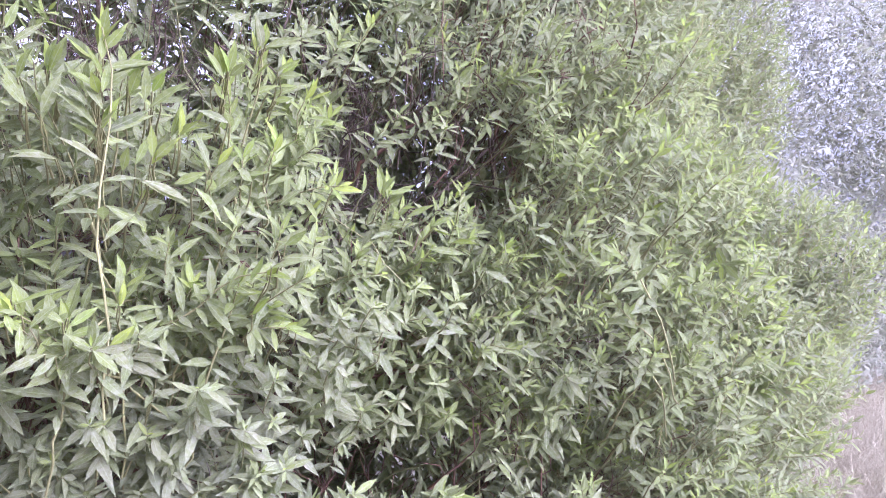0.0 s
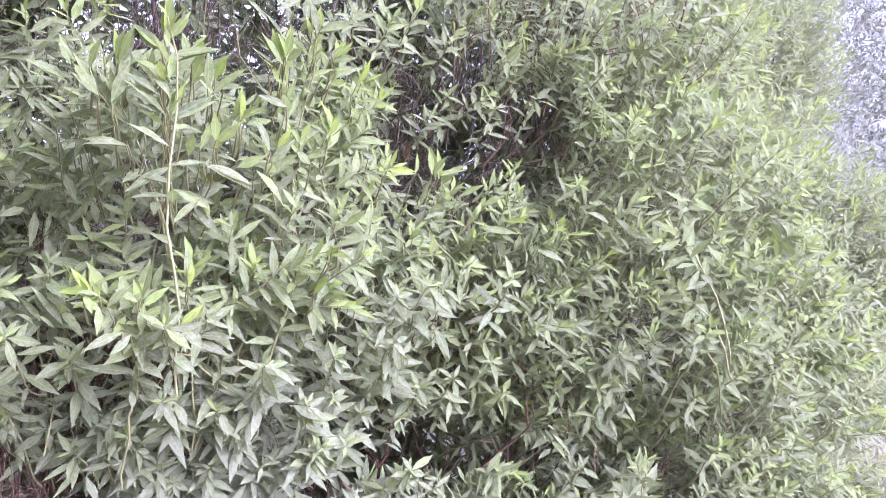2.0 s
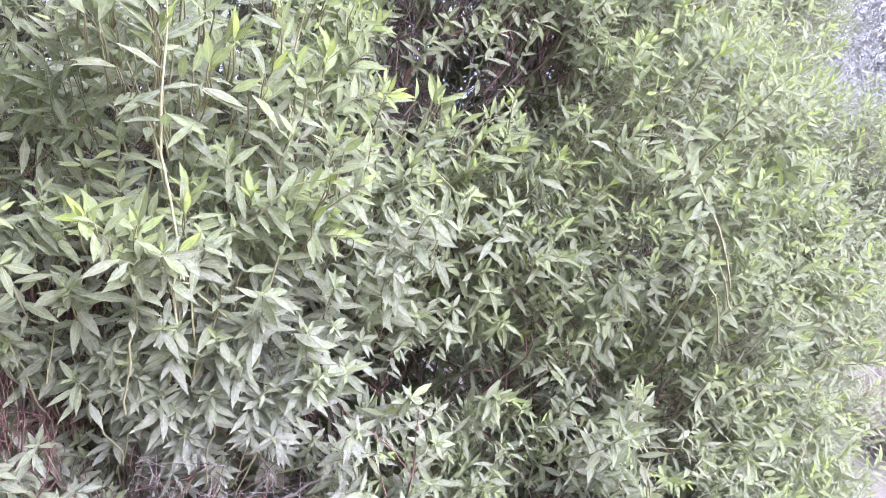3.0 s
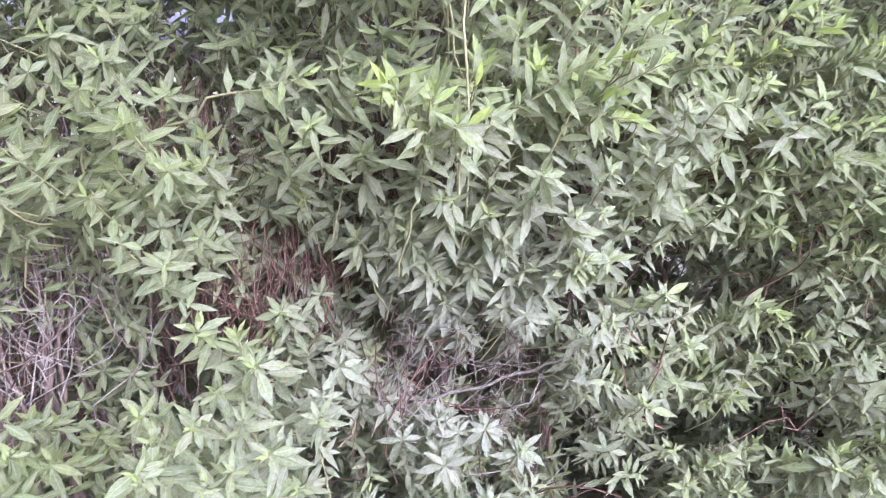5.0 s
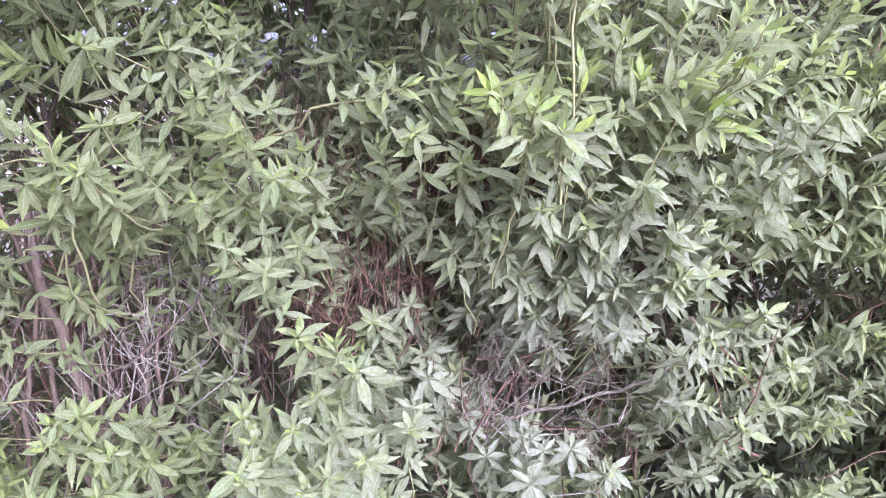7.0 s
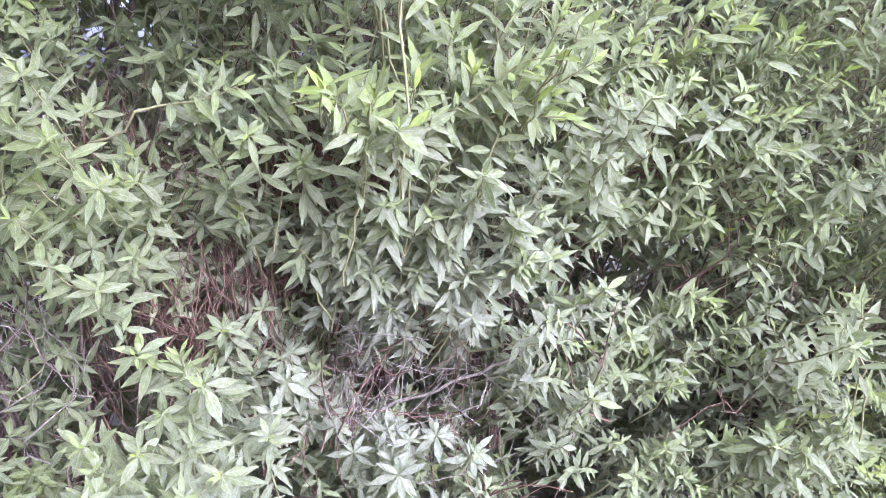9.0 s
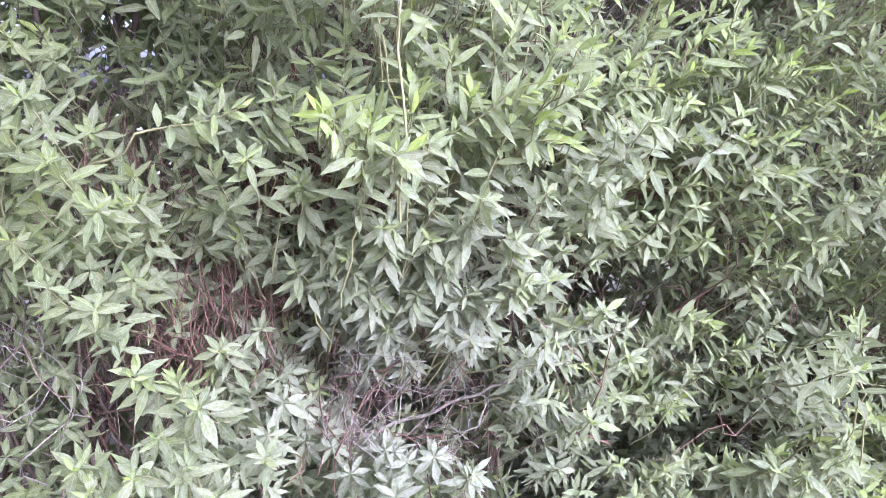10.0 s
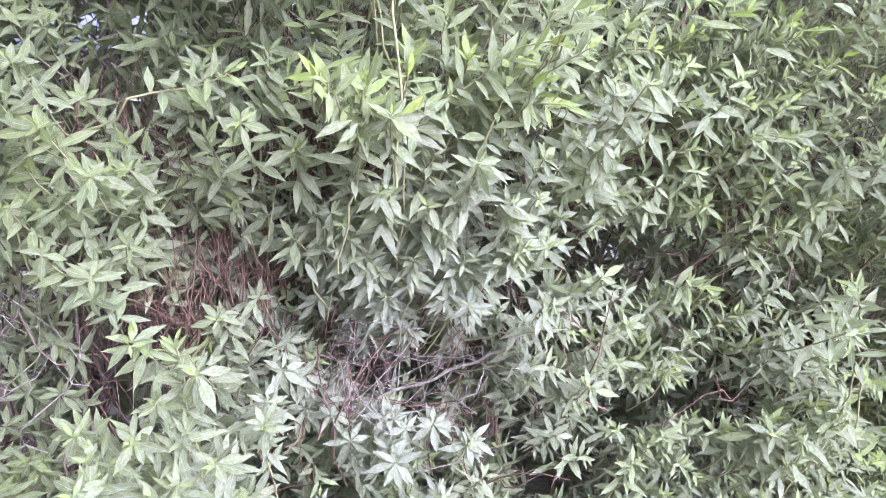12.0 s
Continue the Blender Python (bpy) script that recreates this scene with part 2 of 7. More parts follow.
        me.polygons.foreach_set("use_smooth", np.ones(len(size), dtype=bool))
        me.update(calc_edges=True)
        me.validate()
        return me


def bend(a, b, sag=0.0, wander=0.0, steps=6):
    """A line from a to b that sags and wanders a little."""
    t = np.linspace(0, 1, steps)[:, None]
    a, b = np.asarray(a, float), np.asarray(b, float)
    line = a + (b - a) * t
    line[:, 2] -= sag * (4 * t * (1 - t))[:, 0]
    off = rng.normal(0, 1, (2, 3)) * wander
    return line + np.sin(np.pi * t) * off[0] + np.sin(2 * np.pi * t) * off[1]


def part(name, me, parent, at=(0, 0, 0), label=""):
    ob = new(name, me)
    ob.parent, ob.location = parent, at
    return tagged(ob, label)


def leaf_set(tip, way, length, fresh, scale, count, start=0.3, rosette=0.5):
    """Where the leaves of a shoot sit: spiral up the stem, spread below and upright at the tip; rosette: how far they crowd at its end."""
    tip, way = np.asarray(tip, float), unit(np.asarray(way, float))
    t = np.linspace(start, 1.0, count) ** (0.8 - 0.35 * rosette)
    turn = rng.uniform(0, 6.28) + np.arange(count) * 2.399 + rng.normal(0, 0.4, count)
    ref = np.array([0, 0, 1.0]) if abs(way[2]) < 0.9 else np.array([1.0, 0, 0])
    s = unit(np.cross(way, ref))
    u = np.cross(s, way)
    out = np.cos(turn)[:, None] * s + np.sin(turn)[:, None] * u
    rest = np.linspace(0, 1, count)
    open_ = np.radians(66 + 16 * rosette - (38 - 4 * rosette) * rest ** (1.6 + 2.2 * rosette) + rng.normal(0, 13, count))
    d = np.cos(open_)[:, None] * way + np.sin(open_)[:, None] * out
    d[:, 2] -= (0.04 + 0.14 * rosette) * (1 - rest) + rng.normal(0, 0.07, count)
    d = unit(d)
    n = way * (0.35 + 0.65 * rosette) + np.array([0.1, -0.8, 0.45]) * (1.0 - 0.55 * rosette) * (0.6 + 0.4 * (1 - rest))[:, None] + rng.normal(0, 0.2, (count, 3))
    n = unit(n - (n * d).sum(-1, keepdims=True) * d)
    size = scale * (0.071 - 0.033 * rest**3) * rng.uniform(0.62, 1.15, count)
    width = size * rng.uniform(0.105, 0.145, count) * (1.08 - 0.1 * rosette)
    foot = tip - way * (length * (1 - t))[:, None]
    age = np.clip(fresh * (0.28 - 0.2 * rosette + 0.85 * rest**2.4) + rng.normal(0, 0.07, count), 0, 1)
    return [foot, d, n, size, width, rng.uniform(0.05, 0.3 + 0.35 * rosette, count) * (1 - 0.6 * rest), rng.uniform(0.08, 0.40, count), age]

# ---- ground ----
def sand_height(x, y):
    return 0.05 * noise.noise((x * 0.5, y * 0.5, 0.0)) + 0.02 * noise.noise((x * 2.1, y * 2.1, 3.0))


def build_ground():
    bm = bmesh.new()
    steps = [-400, -150, -60, -25, -12] + [v * 0.5 for v in range(-16, 41)] + [24, 32, 45, 70, 120, 220, 450]
    grid = [[bm.verts.new((x, y, sand_height(x, y))) for x in steps] for y in steps]
    for i in range(len(steps) - 1):
        for j in range(len(steps) - 1):
            bm.faces.new((grid[i][j], grid[i][j + 1], grid[i + 1][j + 1], grid[i + 1][j]))
    me = bpy.data.meshes.new("ground")
    bm.to_mesh(me)
    bm.free()
    me.materials.append(SAND)
    me.polygons.foreach_set("use_smooth", np.ones(len(me.polygons), dtype=bool))
    tagged(new("ground", me), "pale dusty sand with dry litter beside the hedge", "ground", kind="structure")


build_ground()


# ---- the hedge ----
# rounded swellings of its face: x, z, breadth, how far they stand out
# the last two swell out of view, added to shade the left
LUMPS = [(1.5, 1.6, 0.6, 0.10), (3.3, 1.45, 0.55, 0.46), (1.9, 1.2, 0.35, 0.18), (2.3, 0.7, 0.35, 0.26), (-0.9, 2.5, 0.6, 0.6), (-2.0, 1.4, 0.75, 0.75)]


def front(x, z):
    """How far from the path the face of the hedge stands."""
    y = 1.30 + 0.64 * max(0.0, x - 1.55) + 0.22 * max(0.0, 0.9 - z) + 0.10 * max(0.0, z - 1.9)
    y += 0.20 * noise.noise((x * 1.9, z * 1.9, 1.7)) + 0.10 * noise.noise((x * 4.3, z * 4.3, 8.1))
    for cx, cz, wide, out in LUMPS:
        y -= out * math.exp(-((x - cx) ** 2 + (z - cz) ** 2) / wide**2)
    return y


# dark pockets in the foliage: place, half breadth, half height
POCKETS = [
    (-0.74, 1.50, 0.93, 0.24, 0.16), (-0.92, 1.50, 0.85, 0.12, 0.14), (-0.42, 1.50, 0.88, 0.08, 0.08), (-0.19, 1.50, 1.16, 0.07, 0.12),
    (-0.29, 1.50, 1.02, 0.06, 0.04), (0.10, 1.55, 0.86, 0.09, 0.10), (0.29, 1.60, 0.86, 0.15, 0.08), (0.69, 1.50, 1.10, 0.23, 0.06),
    (0.44, 1.50, 1.00, 0.11, 0.05), (0.59, 1.60, 0.56, 0.13, 0.10), (0.82, 1.60, 0.69, 0.15, 0.06), (-0.34, 1.50, 1.57, 0.05, 0.05),
    (-0.72, 1.50, 1.47, 0.06, 0.07), (-0.80, 1.45, 1.38, 0.12, 0.10), (-0.85, 1.45, 1.22, 0.11, 0.12), (-0.04, 1.45, 1.33, 0.10, 0.05), (-0.52, 1.50, 1.05, 0.09, 0.08),
    (0.42, 1.40, 1.34, 0.05, 0.03), (0.38, 1.40, 1.21, 0.04, 0.04), (-0.12, 1.50, 0.64, 0.05, 0.10), (0.84, 1.65, 1.87, 0.16, 0.12),
    (1.08, 1.65, 1.89, 0.09, 0.11), (0.29, 1.50, 2.02, 0.08, 0.08), (0.77, 1.60, 1.12, 0.17, 0.06),
    (0.44, 1.40, 1.28, 0.05, 0.05), (0.02, 1.40, 1.60, 0.05, 0.04), (0.86, 1.60, 2.04, 0.07, 0.06), (0.72, 1.50, 1.34, 0.04, 0.04),
    (1.12, 1.70, 0.94, 0.08, 0.08), (1.13, 1.70, 0.65, 0.09, 0.09), (0.77, 1.60, 0.68, 0.11, 0.07),
]
MOUTH = np.array([0.05, 0.0, 1.5])


# where daylight from behind comes through
HOLES = [(-0.42, 1.50, 0.88, 0.10), (-0.52, 1.50, 1.05, 0.06), (-0.41, 1.75, 1.55, 0.08), (-0.54, 1.61, 1.58, 0.045), (0.06, 1.54, 2.05, 0.09), (0.23, 1.53, 2.06, 0.10),
         (0.84, 1.72, 2.04, 0.03), (-0.47, 1.51, 0.87, 0.06), (0.10, 1.52, 1.62, 0.05), (0.79, 1.67, 1.87, 0.03), (-0.37, 1.40, 0.95, 0.05), (-0.19, 1.44, 1.37, 0.07), (0.05, 1.45, 1.30, 0.06),
         (0.06, 1.58, 2.09, 0.06), (0.11, 1.57, 2.10, 0.04), (0.41, 1.56, 2.08, 0.05), (0.26, 1.57, 2.11, 0.05), (0.21, 1.64, 1.86, 0.05),
         (0.09, 1.65, 1.77, 0.06), (0.06, 1.66, 1.66, 0.06), (0.15, 1.58, 2.10, 0.05)]


def in_pocket(p, pockets, back=0.5, grown=1.0):
    """Whether p lies in a pocket or in the shaft behind it, away from the open side."""
    p = np.asarray(p)
    for x, y, z, wide, *high in pockets:
        way = unit(np.array([x, y, z]) - MOUTH)
        off = p - (x, y, z)
        along = off @ way
        if -0.6 < along < back:
            off = off - along * way
            level = math.hypot(off[0], off[1])
            if (level / wide) ** 2 + (off[2] / (high[0] if high else wide)) ** 2 < grown**2:
                return True
    return False


TIPS = []


def face(x, z):
    """The hedge's face as the leading shoots already grown shape it."""
    if not TIPS:
        return front(x, z)
    tips = np.array(TIPS)
    w = np.exp(-(((tips[:, 0] - x) ** 2 + (tips[:, 2] - z) ** 2) / 0.11**2))
    return float(((w * tips[:, 1]).sum() + 0.25 * front(x, z)) / (w.sum() + 0.25))


def shrub(x, y, label):
    ob = new("hedge_shrub", None)
    ob.empty_display_size = 0.2
    ob.location = (x, y, 0)
    ob["leaves"] = 0
    return tagged(ob, label, "shrub", "shrubs of the hedge")


shrub_a = shrub(-0.95, 2.0, "dense evergreen shrub with bare brown stems showing low down")
shrub_b = shrub(0.35, 2.05, "dense green shrub with narrow pointed leaves and one tall shoot")
shrub_c = shrub(1.55, 2.05, "dense rounded green shrub with fine pale leaf tips")
shrub_d = shrub(3.25, 3.3, "tall dense shrub farther along the hedge, dusty green")
grow = shrub_b

# leaf blades that are parts of their own, shared by shape and age
BLADES = []
for age in (0.05, 0.3, 0.6, 0.95):
    for droop, fold, width in ((0.15, 0.2, 0.138), (0.4, 0.35, 0.122), (0.7, 0.18, 0.145)):
        b = Build()
        one = np.ones(1)
        b.leaves(np.zeros((1, 3)), np.array([[1.0, 0, 0]]), np.array([[0, 0, 1.0]]), one, one * width, one * droop, one * fold, one * age)
        BLADES.append(b.mesh("leaf", [LEAF]))
LEAVES_APART = 320


def sprig(x, y, z, azimuth, rise, length, fresh, scale, rosette=0.5, count=20):
    """A leafy shoot of the shrub in hand: its tip, the way it grows, its length, how fresh and large its leaves are."""
    a, e = radians(azimuth), radians(rise)
    tip, way = np.array([x, y, z]), np.array([math.cos(a) * math.cos(e), math.sin(a) * math.cos(e), math.sin(e)])
    home = np.array(grow.location)
    TIPS.append(tip)
    foot = tip - way * length
    deep = foot - way * 0.14 + np.array([0, 0.04 + rng.uniform(0, 0.03), -0.02 - rng.uniform(0, 0.03)])
    b = Build()
    b.tube(bend(deep, foot, 0.006, 0.004, 5), np.linspace(0.0020, 0.0020, 5), 1, 5)
    b.tube(bend(foot, tip, 0.0, 0.006, 6), np.linspace(0.0022, 0.001, 6), 1, 5)
    ls = leaf_set(tip, way, length, fresh, scale, count, 0.12 if length < 0.35 else 0.06, rosette)
    apart = grow["leaves"] + count <= LEAVES_APART
    if not apart:
        b.leaves(*ls)
    shoot = part("leafy_shoot", b.mesh("leafy_shoot", [LEAF, STEM, TWIG], deep), grow, deep - home)
    if apart:
        grow["leaves"] += count
        for p, d, n, size, width, droop, fold, age in zip(*ls):
            s = np.cross(n, d)
            k = min(3, int(age * 4)) * 3 + min(2, int(droop * 3.99))
            m = Matrix.Identity(4)
            for row in range(3):
                m[row][0], m[row][1], m[row][2], m[row][3] = d[row] * size, s[row] * size, n[row] * size, (p - deep)[row]
            leaf = new("leaf", BLADES[k])
            leaf.parent, leaf.matrix_basis = shoot, m
    return shoot


def leaf_frame(foot, tip, breadth=0.066):
    """Way, upper side, length and breadth of one leaf from its foot to its tip, its face to the open side."""
    size = float(np.linalg.norm(tip - foot))
    d = (tip - foot) / size
    n = np.array([0.1, -0.85, 0.4]) + rng.normal(0, 0.42, 3)
    return d, unit(n - (n @ d) * d), size, 0.5 * (size + breadth) * rng.uniform(0.9, 1.15)


def set_leaf(parent, at, foot, tip, age):
    """One leaf as a part of its own."""
    foot, tip = np.array(foot), np.array(tip)
    d, n, size, wide = leaf_frame(foot, tip)
    s = np.cross(n, d)
    m = Matrix.Identity(4)
    for row in range(3):
        m[row][0], m[row][1], m[row][2], m[row][3] = d[row] * size, s[row] * wide, n[row] * size, (foot - at)[row]
    leaf = new("leaf", BLADES[min(3, int(age * 4)) * 3 + int(rng.integers(0, 2))])
    leaf.parent, leaf.matrix_basis = parent, m
    grow["leaves"] += 1


def whorl(x, y, z, age, *tips):
    """A shoot seen end on: a short stem with leaves set round its tip."""
    tip, home = np.array([x, y, z]), np.array(grow.location)
    TIPS.append(tip)
    deep = tip + (0.02, 0.24, -0.12)
    b = Build()
    b.tube(bend(deep, tip, 0.015, 0.006, 7), np.linspace(0.0018, 0.0011, 7), 1, 5)
    b.leaves(*leaf_set(tip + (0, 0.012, 0), (tip - deep) + (0, 0, 0.05), 0.2, age * 0.8, 0.9, 14, 0.1, 0.6))
    if age > 0.25:
        b.leaves(*leaf_set(tip + (0, -0.02, 0.006), (tip - deep) + (0, 0, 0.1), 0.02, 1.0, 0.42, 4, 0.3, 0.1))
    ends = [(tip + (np.array(end) - tip) * 0.06, np.array(end), min(1.0, age * rng.uniform(0.05, 0.7))) for end in tips]
    apart = grow["leaves"] + len(ends) <= LEAVES_APART
    if not apart:
        for foot, end, old in ends:
            d, n, size, wide = leaf_frame(foot, end)
            one = np.ones(1)
            b.leaves(foot[None], d[None], n[None], one * size, one * wide * 0.135, one * rng.uniform(0.1, 0.4), one * rng.uniform(0.2, 0.5), one * old)
    shoot = part("leafy_shoot", b.mesh("leafy_shoot", [LEAF, STEM, TWIG], deep), grow, deep - home)
    if apart:
        for foot, end, old in ends:
            set_leaf(shoot, deep, foot, end, old)


def blade(fx, fy, fz, tx, ty, tz, age):
    """A single large leaf with the end of twig that bears it."""
    foot, home = np.array([fx, fy, fz]), np.array(grow.location)
    deep = foot + (0.0, 0.10, -0.05)
    b = Build()
    b.tube(bend(deep, foot, 0.008, 0.003, 5), np.linspace(0.0018, 0.001, 5), 0, 5)
    twig = part("leaf_stalk", b.mesh("leaf_stalk", [STEM], deep), grow, deep - home)
    set_leaf(twig, deep, foot, (tx, ty, tz), 0.85 * age)


def fill(home, x0, x1, z0, z1, count, near, far, leaves=13, scale=1.0, fresh=0.45, plain=False):
    """The mass of further shoots between two depths behind the hedge's face, as one mesh."""
    b = Build()
    keep = []
    for _ in range(count):
        x, z = rng.uniform(x0, x1), rng.uniform(z0, z1)
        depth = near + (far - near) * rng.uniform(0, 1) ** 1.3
        tip = np.array([x, face(x, z) + depth, z])
        slope = 0.5 if x > 1.6 else 0.0
        way = unit(np.array([slope + rng.normal(0.1, 0.5), -0.75 + rng.normal(0, 0.4), 0.55 + rng.normal(0, 0.4)]))
        hollow, clear = (0.9, 1.3) if x < -0.4 else (0.9, 1.15) if x < 0.35 or z > 1.7 else (0.4, 1.1)
        if (depth < hollow and in_pocket(tip - way * 0.06, POCKETS, 0.9, clear)) or (in_pocket(tip, HOLES, 3.0, 0.7) and rng.uniform() < 0.6):
            continue
        length = rng.uniform(0.15, 0.26)
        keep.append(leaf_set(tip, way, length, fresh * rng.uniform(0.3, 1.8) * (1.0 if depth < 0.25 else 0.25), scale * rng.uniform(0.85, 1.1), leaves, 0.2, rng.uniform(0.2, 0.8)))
        deep = tip - way * length + (0, 0.15, -0.1)
        if depth < 1.0:
            b.tube(bend(deep, tip, 0.02, 0.012, 4), np.linspace(0.0016, 0.0009, 4), 1 if depth < 0.35 else 2, 3)
    (b.plain_leaves if plain else b.mass_leaves)(*(np.concatenate(some) for some in zip(*keep)))
    ob = part("foliage", b.mesh("foliage", [LEAF, STEM, TWIG], home.location), home)
    return tagged(ob, "mass of further leafy shoots", kind="stuff")


def stems(home, count, spread, height):
    """The main stems of a shrub, fanning up from its foot."""
    base = np.array(home.location)
    for n in range(count):
        a = 2 * math.pi * n / count + rng.uniform(-0.3, 0.3)
        foot = base + (0.14 * math.cos(a), 0.15 + 0.12 * math.sin(a), -0.05)
        top = base + (spread * math.cos(a), 0.15 + spread * 0.4 * math.sin(a), height * rng.uniform(0.8, 1.05))
        line = bend(foot, top, -0.05, 0.05, 9)
        r = rng.uniform(0.012, 0.022)
        b = Build()
        b.tube(line, np.linspace(r, r * 0.3, 9), 0, 8)
        for k in range(7):
            i = int(rng.integers(2, 8))
            tip = line[i] + np.array([rng.normal(0, 0.22), -abs(rng.normal(0.08, 0.06)), rng.uniform(0.1, 0.4)])
            b.tube(bend(line[i], tip, -0.03, 0.03, 6), np.linspace(r * 0.42, 0.002, 6), 0, 5)
        part("stem", b.mesh("stem", [BARK], base), home)


def twig_into(b, low, high, length, radius, upright, curl=0.09):
    p = rng.uniform(low, high)
    if radius > 0.0015 and in_pocket(p + (0, 0, 0.1), HOLES, 1.0) and rng.uniform() < 0.8:
        p = p + (0, 0, -0.5)
    way = unit(np.array([rng.normal(0, 0.4), rng.normal(-0.2, 0.35), upright + rng.normal(0, 0.4)]))
    size = length * rng.uniform(0.5, 1.4)
    line = bend(p, p + way * size, rng.normal(0, 0.12) * size, curl * size, 8)
    r = radius * rng.uniform(0.6, 1.4)
    b.tube(line, np.linspace(r, r * 0.35, 8), 0, 4)
    for _ in range(2):
        i = int(rng.integers(1, 6))
        side = unit(way + rng.normal(0, 0.7, 3))
        b.tube(bend(line[i], line[i] + side * size * 0.4, 0, 0.04 * size, 6), np.linspace(r * 0.6, r * 0.25, 6), 0, 4)
    return p


def bare_twigs(home, count, low, high, length, radius, label, upright):
    """Forked dead twigs that can be told apart, each a part."""
    for _ in range(count):
        b = Build()
        p = twig_into(b, low, high, length, radius, upright, 0.17)
        part("twig", b.mesh("twig", [DEAD], p), home, p - np.array(home.location), label)


def brushwood(home, count, low, high, length, radius, label, upright=0.6, bark=TWIG):
    """Fine bare twigs deep inside the shrub, as one mesh."""
    b = Build()
    for _ in range(count):
        twig_into(b, low, high, length, radius, upright)
    tagged(part("brushwood", b.mesh("brushwood", [bark], home.location), home), label, kind="stuff")



grow = shrub_a
whorl(-0.259, 1.017, 0.994, 0.3, (-0.286, 1.001, 0.949), (-0.231, 1.040, 1.006), (-0.217, 1.046, 0.954), (-0.284, 1.020, 1.013), (-0.260, 1.047, 1.033), (-0.245, 1.025, 0.946))
whorl(-0.225, 1.030, 1.046, 0.3, (-0.240, 1.030, 1.001), (-0.208, 1.031, 1.005), (-0.259, 1.034, 1.029), (-0.195, 1.023, 1.059), (-0.236, 1.060, 1.069))
whorl(-0.270, 1.108, 1.112, 0.6, (-0.265, 1.121, 1.146), (-0.219, 1.116, 1.138), (-0.317, 1.106, 1.069), (-0.312, 1.126, 1.125), (-0.233, 1.123, 1.109))
whorl(-0.332, 0.980, 0.944, 0.3, (-0.373, 0.945, 0.915), (-0.326, 0.971, 0.891), (-0.295, 1.008, 0.944), (-0.374, 1.008, 0.954), (-0.324, 1.015, 0.960), (-0.303, 0.990, 0.913))
whorl(-0.637, 1.167, 0.787, 0.5, (-0.618, 1.229, 0.785), (-0.591, 1.192, 0.751), (-0.673, 1.157, 0.801), (-0.641, 1.166, 0.728), (-0.667, 1.191, 0.809))
whorl(-0.657, 1.158, 0.941, 0.6, (-0.638, 1.161, 0.889), (-0.625, 1.192, 0.965), (-0.665, 1.185, 0.968), (-0.685, 1.119, 0.962), (-0.698, 1.181, 0.967))
whorl(-0.314, 1.159, 1.360, 0.5, (-0.281, 1.192, 1.306), (-0.338, 1.132, 1.308), (-0.297, 1.177, 1.382), (-0.352, 1.150, 1.370), (-0.261, 1.208, 1.332), (-0.311, 1.137, 1.314), (-0.323, 1.162, 1.397))
whorl(-0.481, 1.173, 1.559, 0.3, (-0.496, 1.211, 1.493), (-0.562, 1.194, 1.551), (-0.406, 1.170, 1.558), (-0.472, 1.184, 1.529), (-0.487, 1.187, 1.596), (-0.448, 1.191, 1.577), (-0.528, 1.193, 1.537))
whorl(-0.609, 1.189, 1.310, 0.3, (-0.627, 1.200, 1.265), (-0.588, 1.216, 1.272), (-0.646, 1.179, 1.305), (-0.595, 1.213, 1.325), (-0.626, 1.192, 1.333))
whorl(-0.689, 1.261, 1.251, 0.3, (-0.724, 1.269, 1.199), (-0.675, 1.261, 1.197), (-0.661, 1.295, 1.185), (-0.728, 1.255, 1.255), (-0.693, 1.280, 1.275), (-0.663, 1.297, 1.256))
whorl(-0.552, 1.045, 1.552, 0.3, (-0.581, 1.027, 1.544), (-0.508, 1.060, 1.515), (-0.550, 1.090, 1.492), (-0.579, 1.070, 1.503), (-0.541, 1.063, 1.583), (-0.569, 1.052, 1.578), (-0.511, 1.093, 1.567), (-0.603, 1.059, 1.470))
whorl(-0.550, 1.076, 1.442, 0.3, (-0.581, 1.050, 1.433), (-0.581, 1.069, 1.386), (-0.536, 1.098, 1.463), (-0.496, 1.109, 1.463), (-0.560, 1.079, 1.470), (-0.589, 1.060, 1.463))
whorl(-0.529, 1.193, 1.380, 0.3, (-0.580, 1.181, 1.360), (-0.559, 1.209, 1.327), (-0.529, 1.199, 1.302), (-0.497, 1.219, 1.368), (-0.532, 1.218, 1.412))
whorl(-0.564, 1.047, 1.373, 0.3, (-0.618, 1.049, 1.361), (-0.595, 1.072, 1.324), (-0.527, 1.050, 1.376), (-0.562, 1.064, 1.390), (-0.531, 1.071, 1.350), (-0.559, 1.062, 1.334))
whorl(-0.447, 1.187, 1.312, 0.3, (-0.514, 1.197, 1.285), (-0.484, 1.201, 1.266), (-0.426, 1.221, 1.321), (-0.450, 1.193, 1.275), (-0.422, 1.232, 1.290), (-0.477, 1.184, 1.317))
whorl(-0.368, 1.134, 1.434, 0.7, (-0.424, 1.132, 1.447), (-0.446, 1.149, 1.422), (-0.375, 1.139, 1.470), (-0.344, 1.184, 1.445), (-0.362, 1.155, 1.405), (-0.420, 1.172, 1.462))
whorl(-0.395, 1.454, 1.465, 0.7, (-0.410, 1.466, 1.510), (-0.369, 1.469, 1.489), (-0.340, 1.493, 1.461), (-0.393, 1.495, 1.532), (-0.423, 1.452, 1.486), (-0.380, 1.474, 1.435))
whorl(-0.364, 1.267, 1.246, 0.1, (-0.403, 1.264, 1.211), (-0.347, 1.299, 1.209), (-0.390, 1.267, 1.265), (-0.336, 1.306, 1.259), (-0.365, 1.277, 1.280), (-0.355, 1.262, 1.206))
